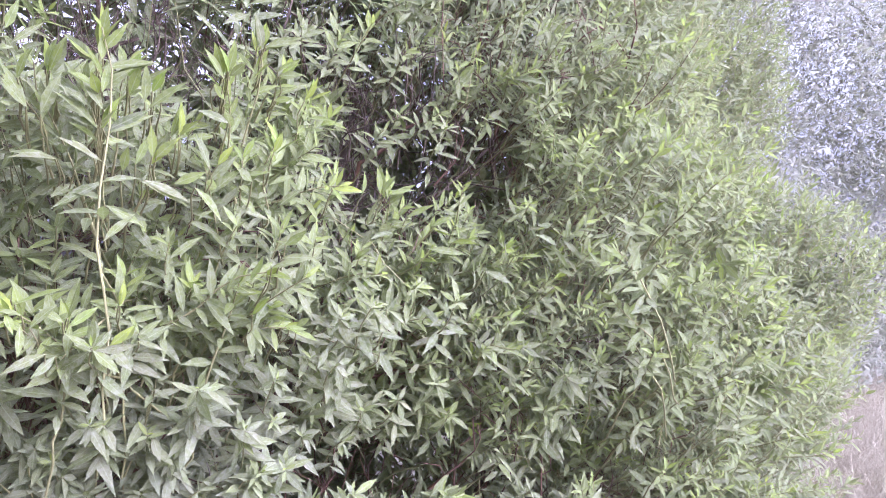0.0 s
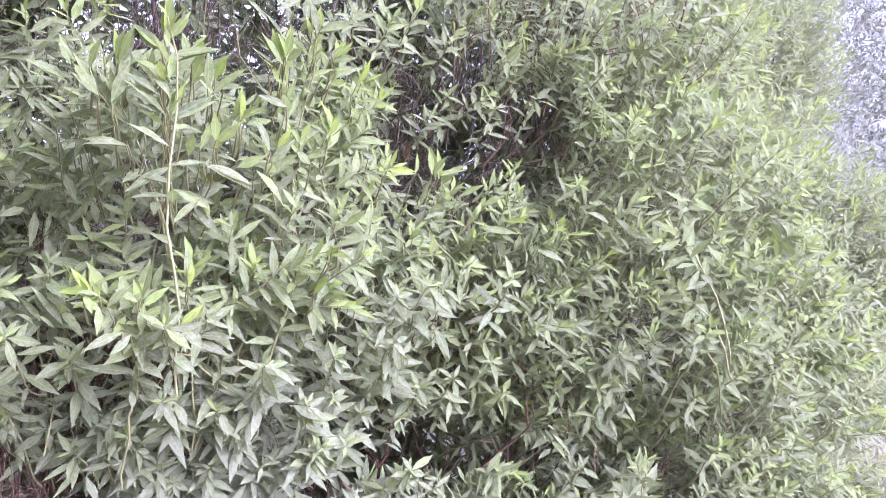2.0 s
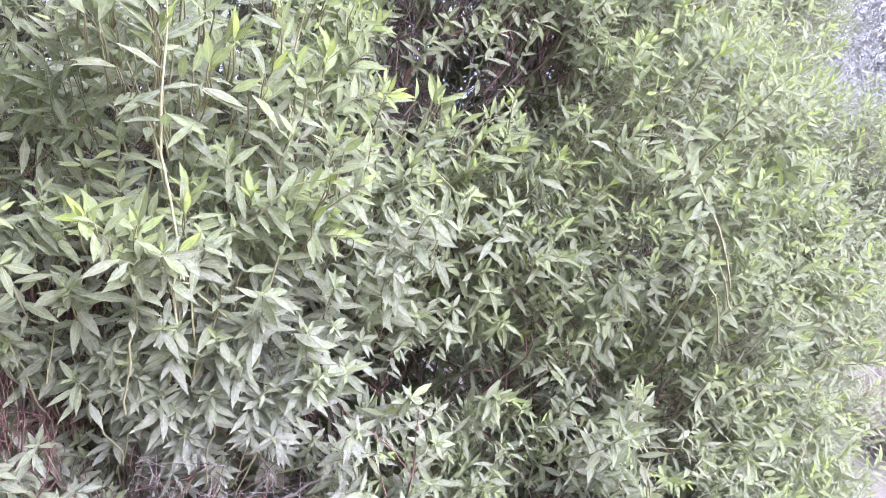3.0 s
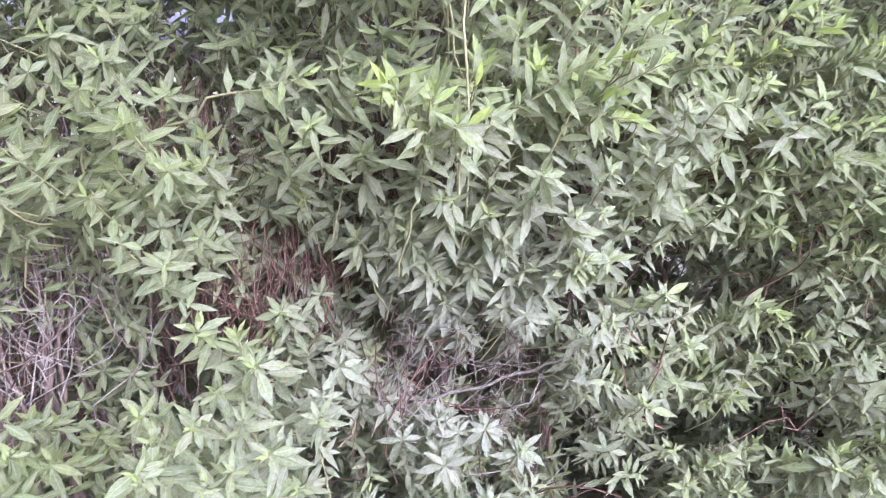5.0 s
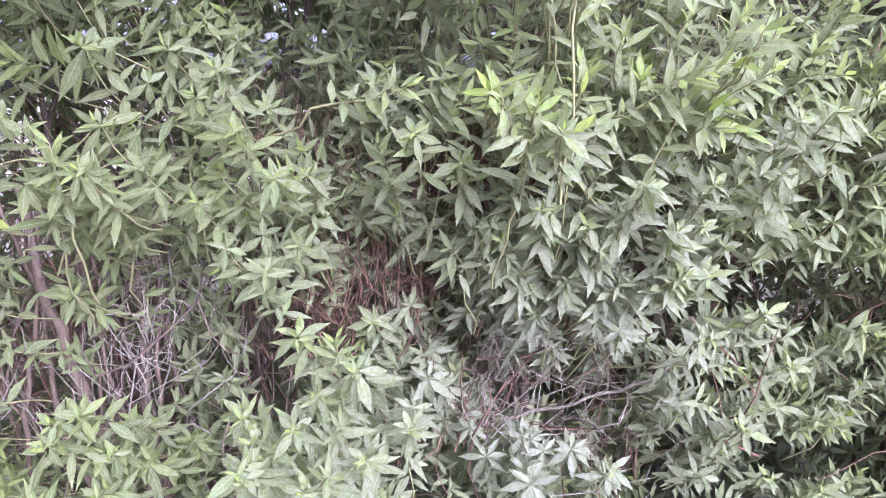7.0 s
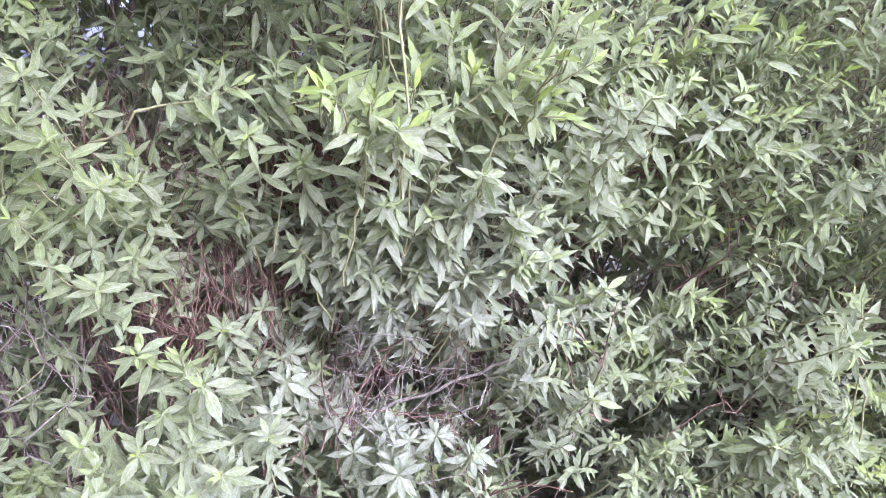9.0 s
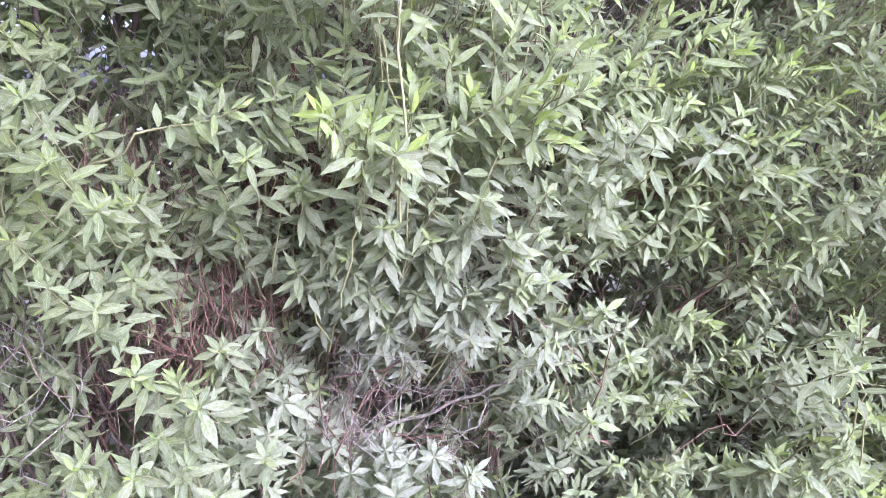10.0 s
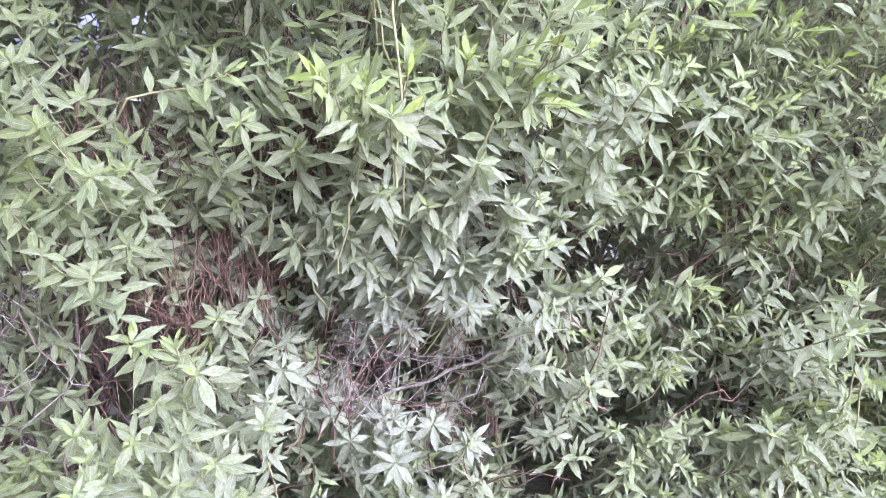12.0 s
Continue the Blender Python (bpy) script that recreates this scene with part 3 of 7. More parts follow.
whorl(-0.398, 1.167, 1.240, 0.1, (-0.433, 1.162, 1.256), (-0.402, 1.153, 1.199), (-0.366, 1.191, 1.229), (-0.423, 1.175, 1.212), (-0.391, 1.185, 1.262))
whorl(-0.351, 1.260, 1.189, 0.1, (-0.386, 1.265, 1.148), (-0.362, 1.287, 1.125), (-0.315, 1.283, 1.167), (-0.333, 1.284, 1.212), (-0.382, 1.265, 1.209))
whorl(-0.277, 1.235, 1.361, 0.4, (-0.230, 1.237, 1.374), (-0.247, 1.264, 1.325), (-0.273, 1.229, 1.405), (-0.309, 1.248, 1.377), (-0.233, 1.259, 1.315))
whorl(-0.250, 1.555, 1.464, 0.5, (-0.284, 1.591, 1.518), (-0.313, 1.564, 1.415), (-0.258, 1.556, 1.500), (-0.200, 1.596, 1.397), (-0.165, 1.578, 1.464), (-0.213, 1.572, 1.482))
whorl(-0.770, 1.356, 1.113, 0.2, (-0.810, 1.316, 1.110), (-0.780, 1.342, 1.035), (-0.729, 1.356, 1.052), (-0.748, 1.372, 1.125), (-0.812, 1.360, 1.116))
whorl(-0.689, 1.109, 0.907, 0.5, (-0.719, 1.083, 0.832), (-0.683, 1.164, 0.865), (-0.743, 1.112, 0.892), (-0.688, 1.132, 0.938), (-0.679, 1.124, 0.852), (-0.716, 1.126, 0.929))
whorl(-0.649, 1.325, 0.852, 0.5, (-0.665, 1.303, 0.811), (-0.622, 1.361, 0.770), (-0.687, 1.312, 0.858), (-0.634, 1.321, 0.893), (-0.631, 1.359, 0.851))
whorl(-0.635, 1.218, 0.838, 0.4, (-0.670, 1.202, 0.831), (-0.633, 1.238, 0.768), (-0.655, 1.228, 0.867), (-0.605, 1.232, 0.841), (-0.640, 1.232, 0.778))
whorl(-0.597, 1.276, 0.790, 0.6, (-0.541, 1.284, 0.763), (-0.573, 1.278, 0.702), (-0.612, 1.326, 0.812), (-0.632, 1.268, 0.771), (-0.579, 1.278, 0.752))
whorl(-0.649, 1.626, 1.019, 0.2, (-0.699, 1.617, 0.954), (-0.644, 1.650, 0.942), (-0.596, 1.646, 1.002), (-0.701, 1.628, 0.993), (-0.650, 1.652, 1.045))
whorl(-0.342, 1.044, 1.001, 0.4, (-0.402, 1.074, 0.984), (-0.378, 1.054, 1.027), (-0.326, 1.036, 0.974), (-0.362, 1.043, 0.951), (-0.308, 1.059, 0.994))
whorl(-0.238, 0.982, 0.912, 0.4, (-0.281, 0.992, 0.914), (-0.225, 0.979, 0.877), (-0.205, 1.022, 0.907), (-0.245, 1.001, 0.940), (-0.208, 0.987, 0.887), (-0.253, 0.949, 0.900))
whorl(-0.330, 1.004, 0.849, 0.5, (-0.374, 1.003, 0.868), (-0.302, 1.036, 0.826), (-0.334, 1.024, 0.876), (-0.311, 0.999, 0.828))
whorl(-0.361, 1.250, 1.144, 0.2, (-0.399, 1.233, 1.137), (-0.355, 1.260, 1.102), (-0.325, 1.271, 1.116), (-0.380, 1.251, 1.178), (-0.336, 1.283, 1.158))
whorl(-0.674, 1.080, 1.349, 0.2, (-0.777, 1.091, 1.341), (-0.678, 1.073, 1.292), (-0.654, 1.088, 1.300), (-0.700, 1.091, 1.315), (-0.632, 1.106, 1.389))
blade(-0.791, 1.149, 1.289, -0.744, 1.156, 1.266, 0.90)
whorl(-0.827, 1.152, 1.161, 0.3, (-0.868, 1.170, 1.186), (-0.788, 1.191, 1.128), (-0.822, 1.179, 1.110), (-0.813, 1.213, 1.188), (-0.851, 1.159, 1.106))
whorl(-0.808, 1.107, 1.105, 0.3, (-0.809, 1.135, 1.023), (-0.828, 1.078, 1.065), (-0.785, 1.140, 1.061), (-0.829, 1.118, 1.133))
whorl(-0.825, 1.090, 1.010, 0.3, (-0.788, 1.148, 0.983), (-0.855, 1.091, 0.975), (-0.811, 1.097, 0.973), (-0.824, 1.116, 1.053))
whorl(-0.563, 1.025, 1.372, 0.3, (-0.574, 1.018, 1.330), (-0.538, 1.048, 1.314), (-0.609, 1.030, 1.376), (-0.551, 1.038, 1.409))
whorl(-0.609, 1.162, 1.301, 0.2, (-0.621, 1.177, 1.263), (-0.578, 1.198, 1.275), (-0.627, 1.163, 1.317), (-0.585, 1.173, 1.325))
whorl(-0.688, 1.256, 1.240, 0.2, (-0.714, 1.254, 1.202), (-0.683, 1.278, 1.191), (-0.642, 1.251, 1.198), (-0.725, 1.266, 1.248))
whorl(-0.519, 1.118, 1.375, 0.2, (-0.566, 1.133, 1.354), (-0.522, 1.128, 1.341), (-0.501, 1.140, 1.363), (-0.513, 1.154, 1.391))
whorl(-0.758, 1.335, 1.100, 0.2, (-0.785, 1.347, 1.047), (-0.725, 1.343, 1.060), (-0.813, 1.330, 1.112), (-0.753, 1.359, 1.131))
whorl(-0.666, 1.023, 1.447, 0.3, (-0.696, 1.015, 1.440), (-0.635, 1.021, 1.432), (-0.673, 1.043, 1.478), (-0.657, 1.032, 1.415), (-0.682, 1.031, 1.478))
whorl(-0.503, 1.139, 1.505, 0.2, (-0.542, 1.137, 1.476), (-0.485, 1.175, 1.479), (-0.511, 1.142, 1.529), (-0.479, 1.150, 1.525), (-0.507, 1.159, 1.467))
whorl(-0.681, 1.664, 0.948, 0.1, (-0.662, 1.630, 0.888), (-0.752, 1.694, 0.912), (-0.714, 1.598, 0.952), (-0.704, 1.673, 0.976), (-0.672, 1.723, 0.958), (-0.630, 1.701, 0.930), (-0.655, 1.684, 0.901))
whorl(-0.607, 1.581, 0.852, 0.1, (-0.599, 1.560, 0.806), (-0.654, 1.595, 0.819), (-0.656, 1.550, 0.848), (-0.628, 1.597, 0.874), (-0.595, 1.604, 0.865), (-0.569, 1.592, 0.848), (-0.563, 1.628, 0.794))
whorl(-0.640, 1.536, 0.798, 0.1, (-0.660, 1.499, 0.762), (-0.677, 1.523, 0.792), (-0.650, 1.570, 0.838), (-0.608, 1.570, 0.815), (-0.615, 1.556, 0.756))
whorl(-0.566, 1.438, 0.767, 0.7, (-0.588, 1.442, 0.714), (-0.616, 1.431, 0.761), (-0.607, 1.444, 0.794), (-0.538, 1.459, 0.770), (-0.526, 1.446, 0.723))
whorl(-0.503, 1.467, 0.997, 0.1, (-0.571, 1.482, 0.979), (-0.521, 1.475, 1.016), (-0.483, 1.491, 1.001), (-0.456, 1.495, 0.973), (-0.503, 1.455, 0.958))
whorl(-0.508, 1.477, 0.885, 0.1, (-0.518, 1.514, 0.913), (-0.473, 1.488, 0.886), (-0.471, 1.491, 0.831), (-0.528, 1.498, 0.807), (-0.547, 1.463, 0.890))
whorl(-0.255, 1.517, 1.172, 0.4, (-0.245, 1.525, 1.196), (-0.190, 1.506, 1.160), (-0.244, 1.525, 1.105), (-0.284, 1.541, 1.125), (-0.315, 1.531, 1.156), (-0.309, 1.519, 1.186))
whorl(-0.318, 1.322, 1.197, 0.4, (-0.306, 1.355, 1.146), (-0.346, 1.316, 1.169), (-0.345, 1.323, 1.214), (-0.320, 1.326, 1.230), (-0.281, 1.327, 1.180))
whorl(-0.458, 1.340, 1.167, 0.4, (-0.469, 1.337, 1.122), (-0.529, 1.377, 1.147), (-0.489, 1.351, 1.201), (-0.456, 1.347, 1.195), (-0.432, 1.354, 1.170), (-0.427, 1.354, 1.121))
whorl(-0.287, 1.409, 1.197, 0.3, (-0.250, 1.392, 1.154), (-0.280, 1.416, 1.155), (-0.331, 1.421, 1.173), (-0.347, 1.421, 1.191), (-0.301, 1.428, 1.222), (-0.230, 1.414, 1.199))
whorl(-0.323, 1.028, 0.968, 0.4, (-0.319, 1.008, 0.941), (-0.354, 1.024, 0.968), (-0.323, 1.032, 0.996), (-0.318, 1.049, 0.985), (-0.290, 1.039, 0.938))
whorl(-0.710, 1.169, 0.922, 0.6, (-0.743, 1.162, 0.941), (-0.706, 1.198, 0.957), (-0.699, 1.220, 0.942), (-0.683, 1.229, 0.858), (-0.754, 1.178, 0.856))
whorl(-0.653, 1.370, 0.820, 0.6, (-0.684, 1.379, 0.838), (-0.673, 1.397, 0.842), (-0.631, 1.391, 0.833), (-0.632, 1.384, 0.785), (-0.679, 1.344, 0.792), (-0.649, 1.377, 0.769))
whorl(-0.659, 1.228, 0.830, 0.6, (-0.629, 1.247, 0.843), (-0.668, 1.205, 0.796), (-0.706, 1.229, 0.841), (-0.665, 1.268, 0.856), (-0.621, 1.233, 0.816))
whorl(-0.609, 1.309, 0.768, 0.7, (-0.617, 1.327, 0.795), (-0.571, 1.335, 0.740), (-0.594, 1.308, 0.686), (-0.632, 1.294, 0.757), (-0.587, 1.315, 0.726))
whorl(-0.656, 1.195, 0.767, 0.6, (-0.630, 1.217, 0.760), (-0.704, 1.203, 0.745), (-0.680, 1.187, 0.713), (-0.627, 1.180, 0.730), (-0.673, 1.184, 0.791))
whorl(-0.324, 0.975, 0.933, 0.3, (-0.378, 0.965, 0.902), (-0.333, 0.979, 0.883), (-0.302, 0.980, 0.901), (-0.358, 0.990, 0.938), (-0.296, 0.996, 0.940))
whorl(-0.557, 1.460, 0.729, 0.3, (-0.591, 1.459, 0.767), (-0.525, 1.494, 0.715), (-0.581, 1.451, 0.696), (-0.544, 1.468, 0.680))
whorl(-0.664, 1.679, 0.847, 0.1, (-0.703, 1.653, 0.841), (-0.620, 1.710, 0.820), (-0.655, 1.702, 0.883), (-0.697, 1.700, 0.868), (-0.627, 1.683, 0.800))
whorl(-0.797, 1.364, 0.979, 0.1, (-0.834, 1.346, 0.968), (-0.793, 1.358, 0.940), (-0.786, 1.394, 0.968), (-0.814, 1.381, 1.009))
whorl(-0.743, 1.334, 1.106, 0.3, (-0.802, 1.308, 1.113), (-0.757, 1.307, 1.052), (-0.716, 1.335, 1.066), (-0.721, 1.398, 1.100), (-0.769, 1.311, 1.135))
whorl(-0.715, 1.722, 0.920, 0.1, (-0.708, 1.711, 0.871), (-0.687, 1.761, 0.922), (-0.764, 1.740, 0.928), (-0.737, 1.713, 0.878))
whorl(-0.820, 1.753, 0.924, 0.1, (-0.850, 1.758, 0.861), (-0.795, 1.785, 0.875), (-0.814, 1.795, 0.948), (-0.849, 1.759, 0.944))
blade(-0.725, 1.156, 0.863, -0.731, 1.103, 0.817, 0.10)
blade(-0.710, 1.171, 0.926, -0.644, 1.169, 0.888, 0.10)
whorl(-0.507, 1.431, 1.632, 0.3, (-0.551, 1.458, 1.654), (-0.496, 1.446, 1.659), (-0.488, 1.470, 1.651), (-0.478, 1.442, 1.592), (-0.523, 1.457, 1.595), (-0.545, 1.414, 1.592))
whorl(-0.499, 1.616, 1.606, 0.2, (-0.531, 1.599, 1.582), (-0.556, 1.630, 1.623), (-0.504, 1.614, 1.645), (-0.471, 1.648, 1.642), (-0.466, 1.626, 1.585), (-0.480, 1.668, 1.582), (-0.529, 1.632, 1.550))
whorl(-0.477, 1.808, 1.601, 0.5, (-0.501, 1.801, 1.549), (-0.500, 1.814, 1.622), (-0.461, 1.837, 1.637), (-0.440, 1.823, 1.578), (-0.461, 1.843, 1.558))
whorl(-0.407, 1.762, 1.647, 0.2, (-0.376, 1.815, 1.655), (-0.372, 1.814, 1.616), (-0.407, 1.781, 1.605), (-0.431, 1.767, 1.605), (-0.455, 1.778, 1.632), (-0.441, 1.744, 1.669), (-0.382, 1.737, 1.679))
whorl(-0.388, 1.118, 1.525, 0.3, (-0.387, 1.122, 1.553), (-0.354, 1.129, 1.527), (-0.384, 1.151, 1.502), (-0.384, 1.139, 1.484), (-0.419, 1.109, 1.498), (-0.411, 1.109, 1.515), (-0.428, 1.128, 1.535))
whorl(-0.418, 1.110, 1.486, 0.4, (-0.398, 1.120, 1.486), (-0.411, 1.118, 1.455), (-0.430, 1.119, 1.445), (-0.443, 1.113, 1.467), (-0.450, 1.113, 1.495), (-0.404, 1.128, 1.505))
sprig(-0.546, 1.147, 1.443, -21, 50, 0.18, 0.5, 0.80, 0.3); sprig(-0.591, 1.298, 1.272, -55, 48, 0.18, 0.3, 0.90, 0.8)
sprig(-0.660, 1.114, 1.334, -70, 51, 0.20, 0.4, 1.00, 0.7); sprig(-0.595, 1.014, 1.416, -72, 53, 0.20, 0.4, 0.90, 0.6)
sprig(-0.448, 1.276, 1.372, -119, 48, 0.20, 0.6, 0.90, 0.3); sprig(-0.460, 1.237, 1.465, -69, 61, 0.20, 0.4, 0.80, 0.3)
sprig(-0.597, 1.535, 1.157, -78, 50, 0.20, 0.2, 0.90, 0.8); sprig(-0.330, 1.401, 1.240, -66, 49, 0.20, 0.2, 0.90, 0.8)
sprig(-0.344, 1.948, 1.565, -131, 53, 0.22, 0.8, 0.90, 0.1); sprig(-0.270, 1.701, 1.074, -80, 43, 0.20, 0.2, 1.00, 1.0)
sprig(-0.680, 1.140, 0.765, -59, 59, 0.18, 0.5, 1.00, 1.0); sprig(-0.723, 1.109, 0.797, -80, 52, 0.18, 0.5, 1.00, 1.0)
sprig(-0.581, 1.241, 0.715, -46, 56, 0.18, 0.4, 1.00, 1.0); sprig(-0.767, 1.861, 0.775, -79, 58, 0.16, 0.1, 0.80, 0.8)
sprig(-0.683, 1.684, 0.646, -67, 60, 0.18, 0.4, 0.90, 0.9); sprig(-0.546, 1.562, 1.055, -81, 54, 0.20, 0.2, 1.00, 0.8)
sprig(-0.253, 1.664, 1.000, -88, 45, 0.20, 0.2, 0.90, 1.0); sprig(-0.291, 1.539, 1.178, -79, 46, 0.20, 0.2, 0.90, 0.9)
sprig(-0.276, 1.314, 1.309, -68, 47, 0.20, 0.3, 0.90, 0.8); sprig(-0.511, 2.119, 1.526, -76, 49, 0.20, 0.4, 0.80, 0.6)
sprig(-0.705, 1.667, 1.093, -67, 47, 0.20, 0.2, 0.90, 0.9); sprig(-0.764, 1.576, 1.140, -64, 46, 0.20, 0.2, 0.90, 0.9)
sprig(-0.308, 1.042, 0.944, -73, 57, 0.20, 0.4, 1.00, 1.0); sprig(-0.280, 0.985, 0.870, -74, 61, 0.20, 0.4, 1.00, 1.0)
sprig(-0.534, 1.369, 0.622, -68, 60, 0.20, 0.3, 1.00, 1.0)

grow = shrub_b
whorl(0.165, 1.454, 0.672, 0.1, (0.170, 1.523, 0.694), (0.225, 1.428, 0.708), (0.213, 1.450, 0.611), (0.173, 1.427, 0.610), (0.139, 1.437, 0.617), (0.094, 1.468, 0.649), (0.125, 1.458, 0.706), (0.211, 1.480, 0.700))
whorl(0.153, 1.560, 0.733, 0.1, (0.153, 1.572, 0.756), (0.195, 1.604, 0.717), (0.175, 1.556, 0.691), (0.127, 1.551, 0.687), (0.116, 1.575, 0.737))
whorl(0.265, 1.547, 0.711, 0.1, (0.273, 1.571, 0.751), (0.320, 1.534, 0.708), (0.271, 1.526, 0.644), (0.220, 1.559, 0.654), (0.231, 1.570, 0.723), (0.313, 1.580, 0.724))
whorl(-0.162, 1.008, 1.095, 0.5, (-0.138, 1.001, 1.030), (-0.169, 0.999, 1.024), (-0.202, 1.030, 1.092), (-0.127, 1.037, 1.101), (-0.177, 1.028, 1.133), (-0.150, 1.031, 1.123), (-0.110, 1.039, 1.084), (-0.189, 1.027, 1.040))
whorl(-0.088, 1.104, 1.439, 0.5, (-0.073, 1.104, 1.466), (-0.040, 1.127, 1.423), (-0.074, 1.100, 1.388), (-0.114, 1.132, 1.396), (-0.120, 1.111, 1.444), (-0.101, 1.110, 1.469))
whorl(0.123, 1.025, 1.447, 0.5, (0.159, 1.007, 1.416), (0.144, 1.055, 1.406), (0.075, 1.060, 1.411), (0.157, 1.045, 1.473), (0.129, 1.057, 1.493), (0.186, 1.041, 1.444), (0.091, 1.034, 1.471))
whorl(0.118, 1.184, 1.317, 0.3, (0.144, 1.175, 1.265), (0.079, 1.185, 1.286), (0.119, 1.205, 1.339), (0.112, 1.174, 1.284), (0.151, 1.185, 1.322), (0.095, 1.195, 1.337))
whorl(-0.031, 1.410, 1.201, 0.3, (-0.090, 1.426, 1.185), (-0.103, 1.435, 1.164), (-0.031, 1.416, 1.254), (-0.041, 1.383, 1.147), (0.012, 1.418, 1.150), (0.028, 1.459, 1.223))
whorl(0.313, 1.269, 1.348, 0.4, (0.380, 1.314, 1.346), (0.374, 1.297, 1.311), (0.327, 1.303, 1.285), (0.277, 1.267, 1.358), (0.328, 1.276, 1.379))
whorl(0.243, 1.282, 1.231, 0.3, (0.232, 1.281, 1.197), (0.273, 1.289, 1.221), (0.220, 1.279, 1.252), (0.258, 1.306, 1.256), (0.247, 1.296, 1.190))
whorl(0.444, 1.291, 1.188, 0.6, (0.496, 1.270, 1.206), (0.479, 1.266, 1.141), (0.427, 1.287, 1.139), (0.472, 1.299, 1.209), (0.440, 1.317, 1.215), (0.415, 1.366, 1.100))
whorl(0.415, 1.259, 1.285, 0.4, (0.445, 1.260, 1.299), (0.438, 1.265, 1.259), (0.411, 1.269, 1.236), (0.409, 1.298, 1.311), (0.380, 1.297, 1.286))
whorl(-0.173, 1.171, 0.775, 0.5, (-0.212, 1.180, 0.733), (-0.139, 1.193, 0.807), (-0.118, 1.178, 0.747), (-0.176, 1.151, 0.741), (-0.205, 1.220, 0.791))
whorl(0.235, 1.763, 0.881, 0.3, (0.220, 1.773, 0.810), (0.270, 1.769, 0.890), (0.253, 1.783, 0.923), (0.189, 1.795, 0.888), (0.266, 1.749, 0.843))
whorl(0.153, 1.463, 1.058, 0.3, (0.153, 1.447, 1.007), (0.190, 1.471, 1.037), (0.127, 1.496, 1.022), (0.147, 1.481, 1.090), (0.183, 1.469, 1.075))
blade(0.027, 1.081, 1.503, -0.018, 1.065, 1.504, 0.95)
blade(0.024, 1.127, 1.511, 0.019, 1.110, 1.552, 0.80)
blade(0.028, 1.056, 1.510, 0.091, 1.036, 1.537, 0.60)
blade(0.020, 1.028, 1.499, 0.032, 1.011, 1.474, 0.75)
blade(0.038, 1.016, 1.482, 0.041, 0.998, 1.444, 0.30)
blade(0.048, 1.034, 1.478, 0.077, 1.016, 1.514, 0.50)
blade(0.092, 1.046, 1.490, 0.113, 1.027, 1.544, 0.50)
blade(0.087, 1.037, 1.485, 0.061, 1.023, 1.507, 0.30)
blade(0.096, 1.060, 1.478, 0.089, 1.043, 1.438, 0.30)
blade(0.078, 1.044, 1.438, 0.051, 1.027, 1.411, 0.20)
blade(0.068, 1.022, 1.444, 0.015, 1.007, 1.424, 0.20)
blade(0.427, 1.169, 1.457, 0.471, 1.134, 1.438, 0.70)
blade(0.377, 1.213, 1.468, 0.418, 1.180, 1.426, 0.15)
blade(0.372, 1.274, 1.457, 0.397, 1.247, 1.406, 0.15)
blade(0.440, 1.172, 1.460, 0.458, 1.148, 1.476, 0.75)
blade(0.353, 1.105, 1.485, 0.374, 1.081, 1.514, 0.90)
blade(0.381, 1.167, 1.487, 0.436, 1.130, 1.484, 0.40)
blade(0.383, 1.343, 1.386, 0.427, 1.311, 1.366, 0.30)
blade(0.365, 1.011, 1.559, 0.408, 0.976, 1.572, 0.40)
blade(0.366, 1.051, 1.548, 0.377, 1.030, 1.558, 0.90)
blade(0.126, 1.005, 1.842, 0.088, 0.980, 1.868, 0.60)
blade(0.130, 1.013, 1.857, 0.140, 0.977, 1.914, 0.90)
blade(0.133, 1.012, 1.859, 0.165, 0.985, 1.892, 0.80)
blade(0.123, 1.006, 1.807, 0.094, 0.984, 1.824, 0.60)
blade(0.134, 1.019, 1.823, 0.204, 0.993, 1.850, 0.40)
blade(0.127, 1.023, 1.752, 0.084, 0.994, 1.802, 0.40)
blade(0.133, 1.026, 1.754, 0.152, 1.000, 1.796, 0.90)
blade(0.136, 1.045, 1.750, 0.197, 1.020, 1.783, 0.40)
blade(0.127, 1.033, 1.736, 0.094, 1.010, 1.765, 0.40)
blade(0.133, 1.044, 1.739, 0.179, 1.027, 1.739, 0.50)
blade(0.123, 1.039, 1.713, 0.097, 1.018, 1.736, 0.40)
blade(0.127, 1.050, 1.680, 0.067, 1.035, 1.641, 0.30)
blade(0.186, 1.075, 1.688, 0.256, 1.058, 1.660, 0.30)
blade(0.139, 1.061, 1.649, 0.191, 1.046, 1.623, 0.30)
blade(0.135, 1.055, 1.637, 0.078, 1.036, 1.644, 0.20)
blade(0.128, 1.006, 1.798, 0.120, 0.983, 1.820, 0.90)
blade(0.166, 1.041, 1.835, 0.182, 1.016, 1.862, 0.90)
blade(0.165, 1.060, 1.825, 0.228, 1.035, 1.846, 0.40)
blade(0.200, 1.089, 1.810, 0.250, 1.060, 1.845, 0.40)
blade(0.212, 1.074, 1.827, 0.216, 1.050, 1.854, 0.75)
blade(0.189, 1.060, 1.803, 0.192, 1.030, 1.854, 0.30)
blade(0.040, 1.034, 1.779, 0.015, 1.002, 1.828, 0.40)
blade(0.033, 1.023, 1.814, 0.042, 0.997, 1.851, 0.75)
blade(0.067, 1.020, 1.821, 0.067, 0.992, 1.863, 0.90)
blade(0.070, 1.019, 1.820, 0.091, 0.990, 1.868, 0.40)
blade(0.059, 1.032, 1.761, 0.082, 1.002, 1.822, 0.40)
blade(0.059, 1.052, 1.738, 0.022, 1.036, 1.719, 0.30)
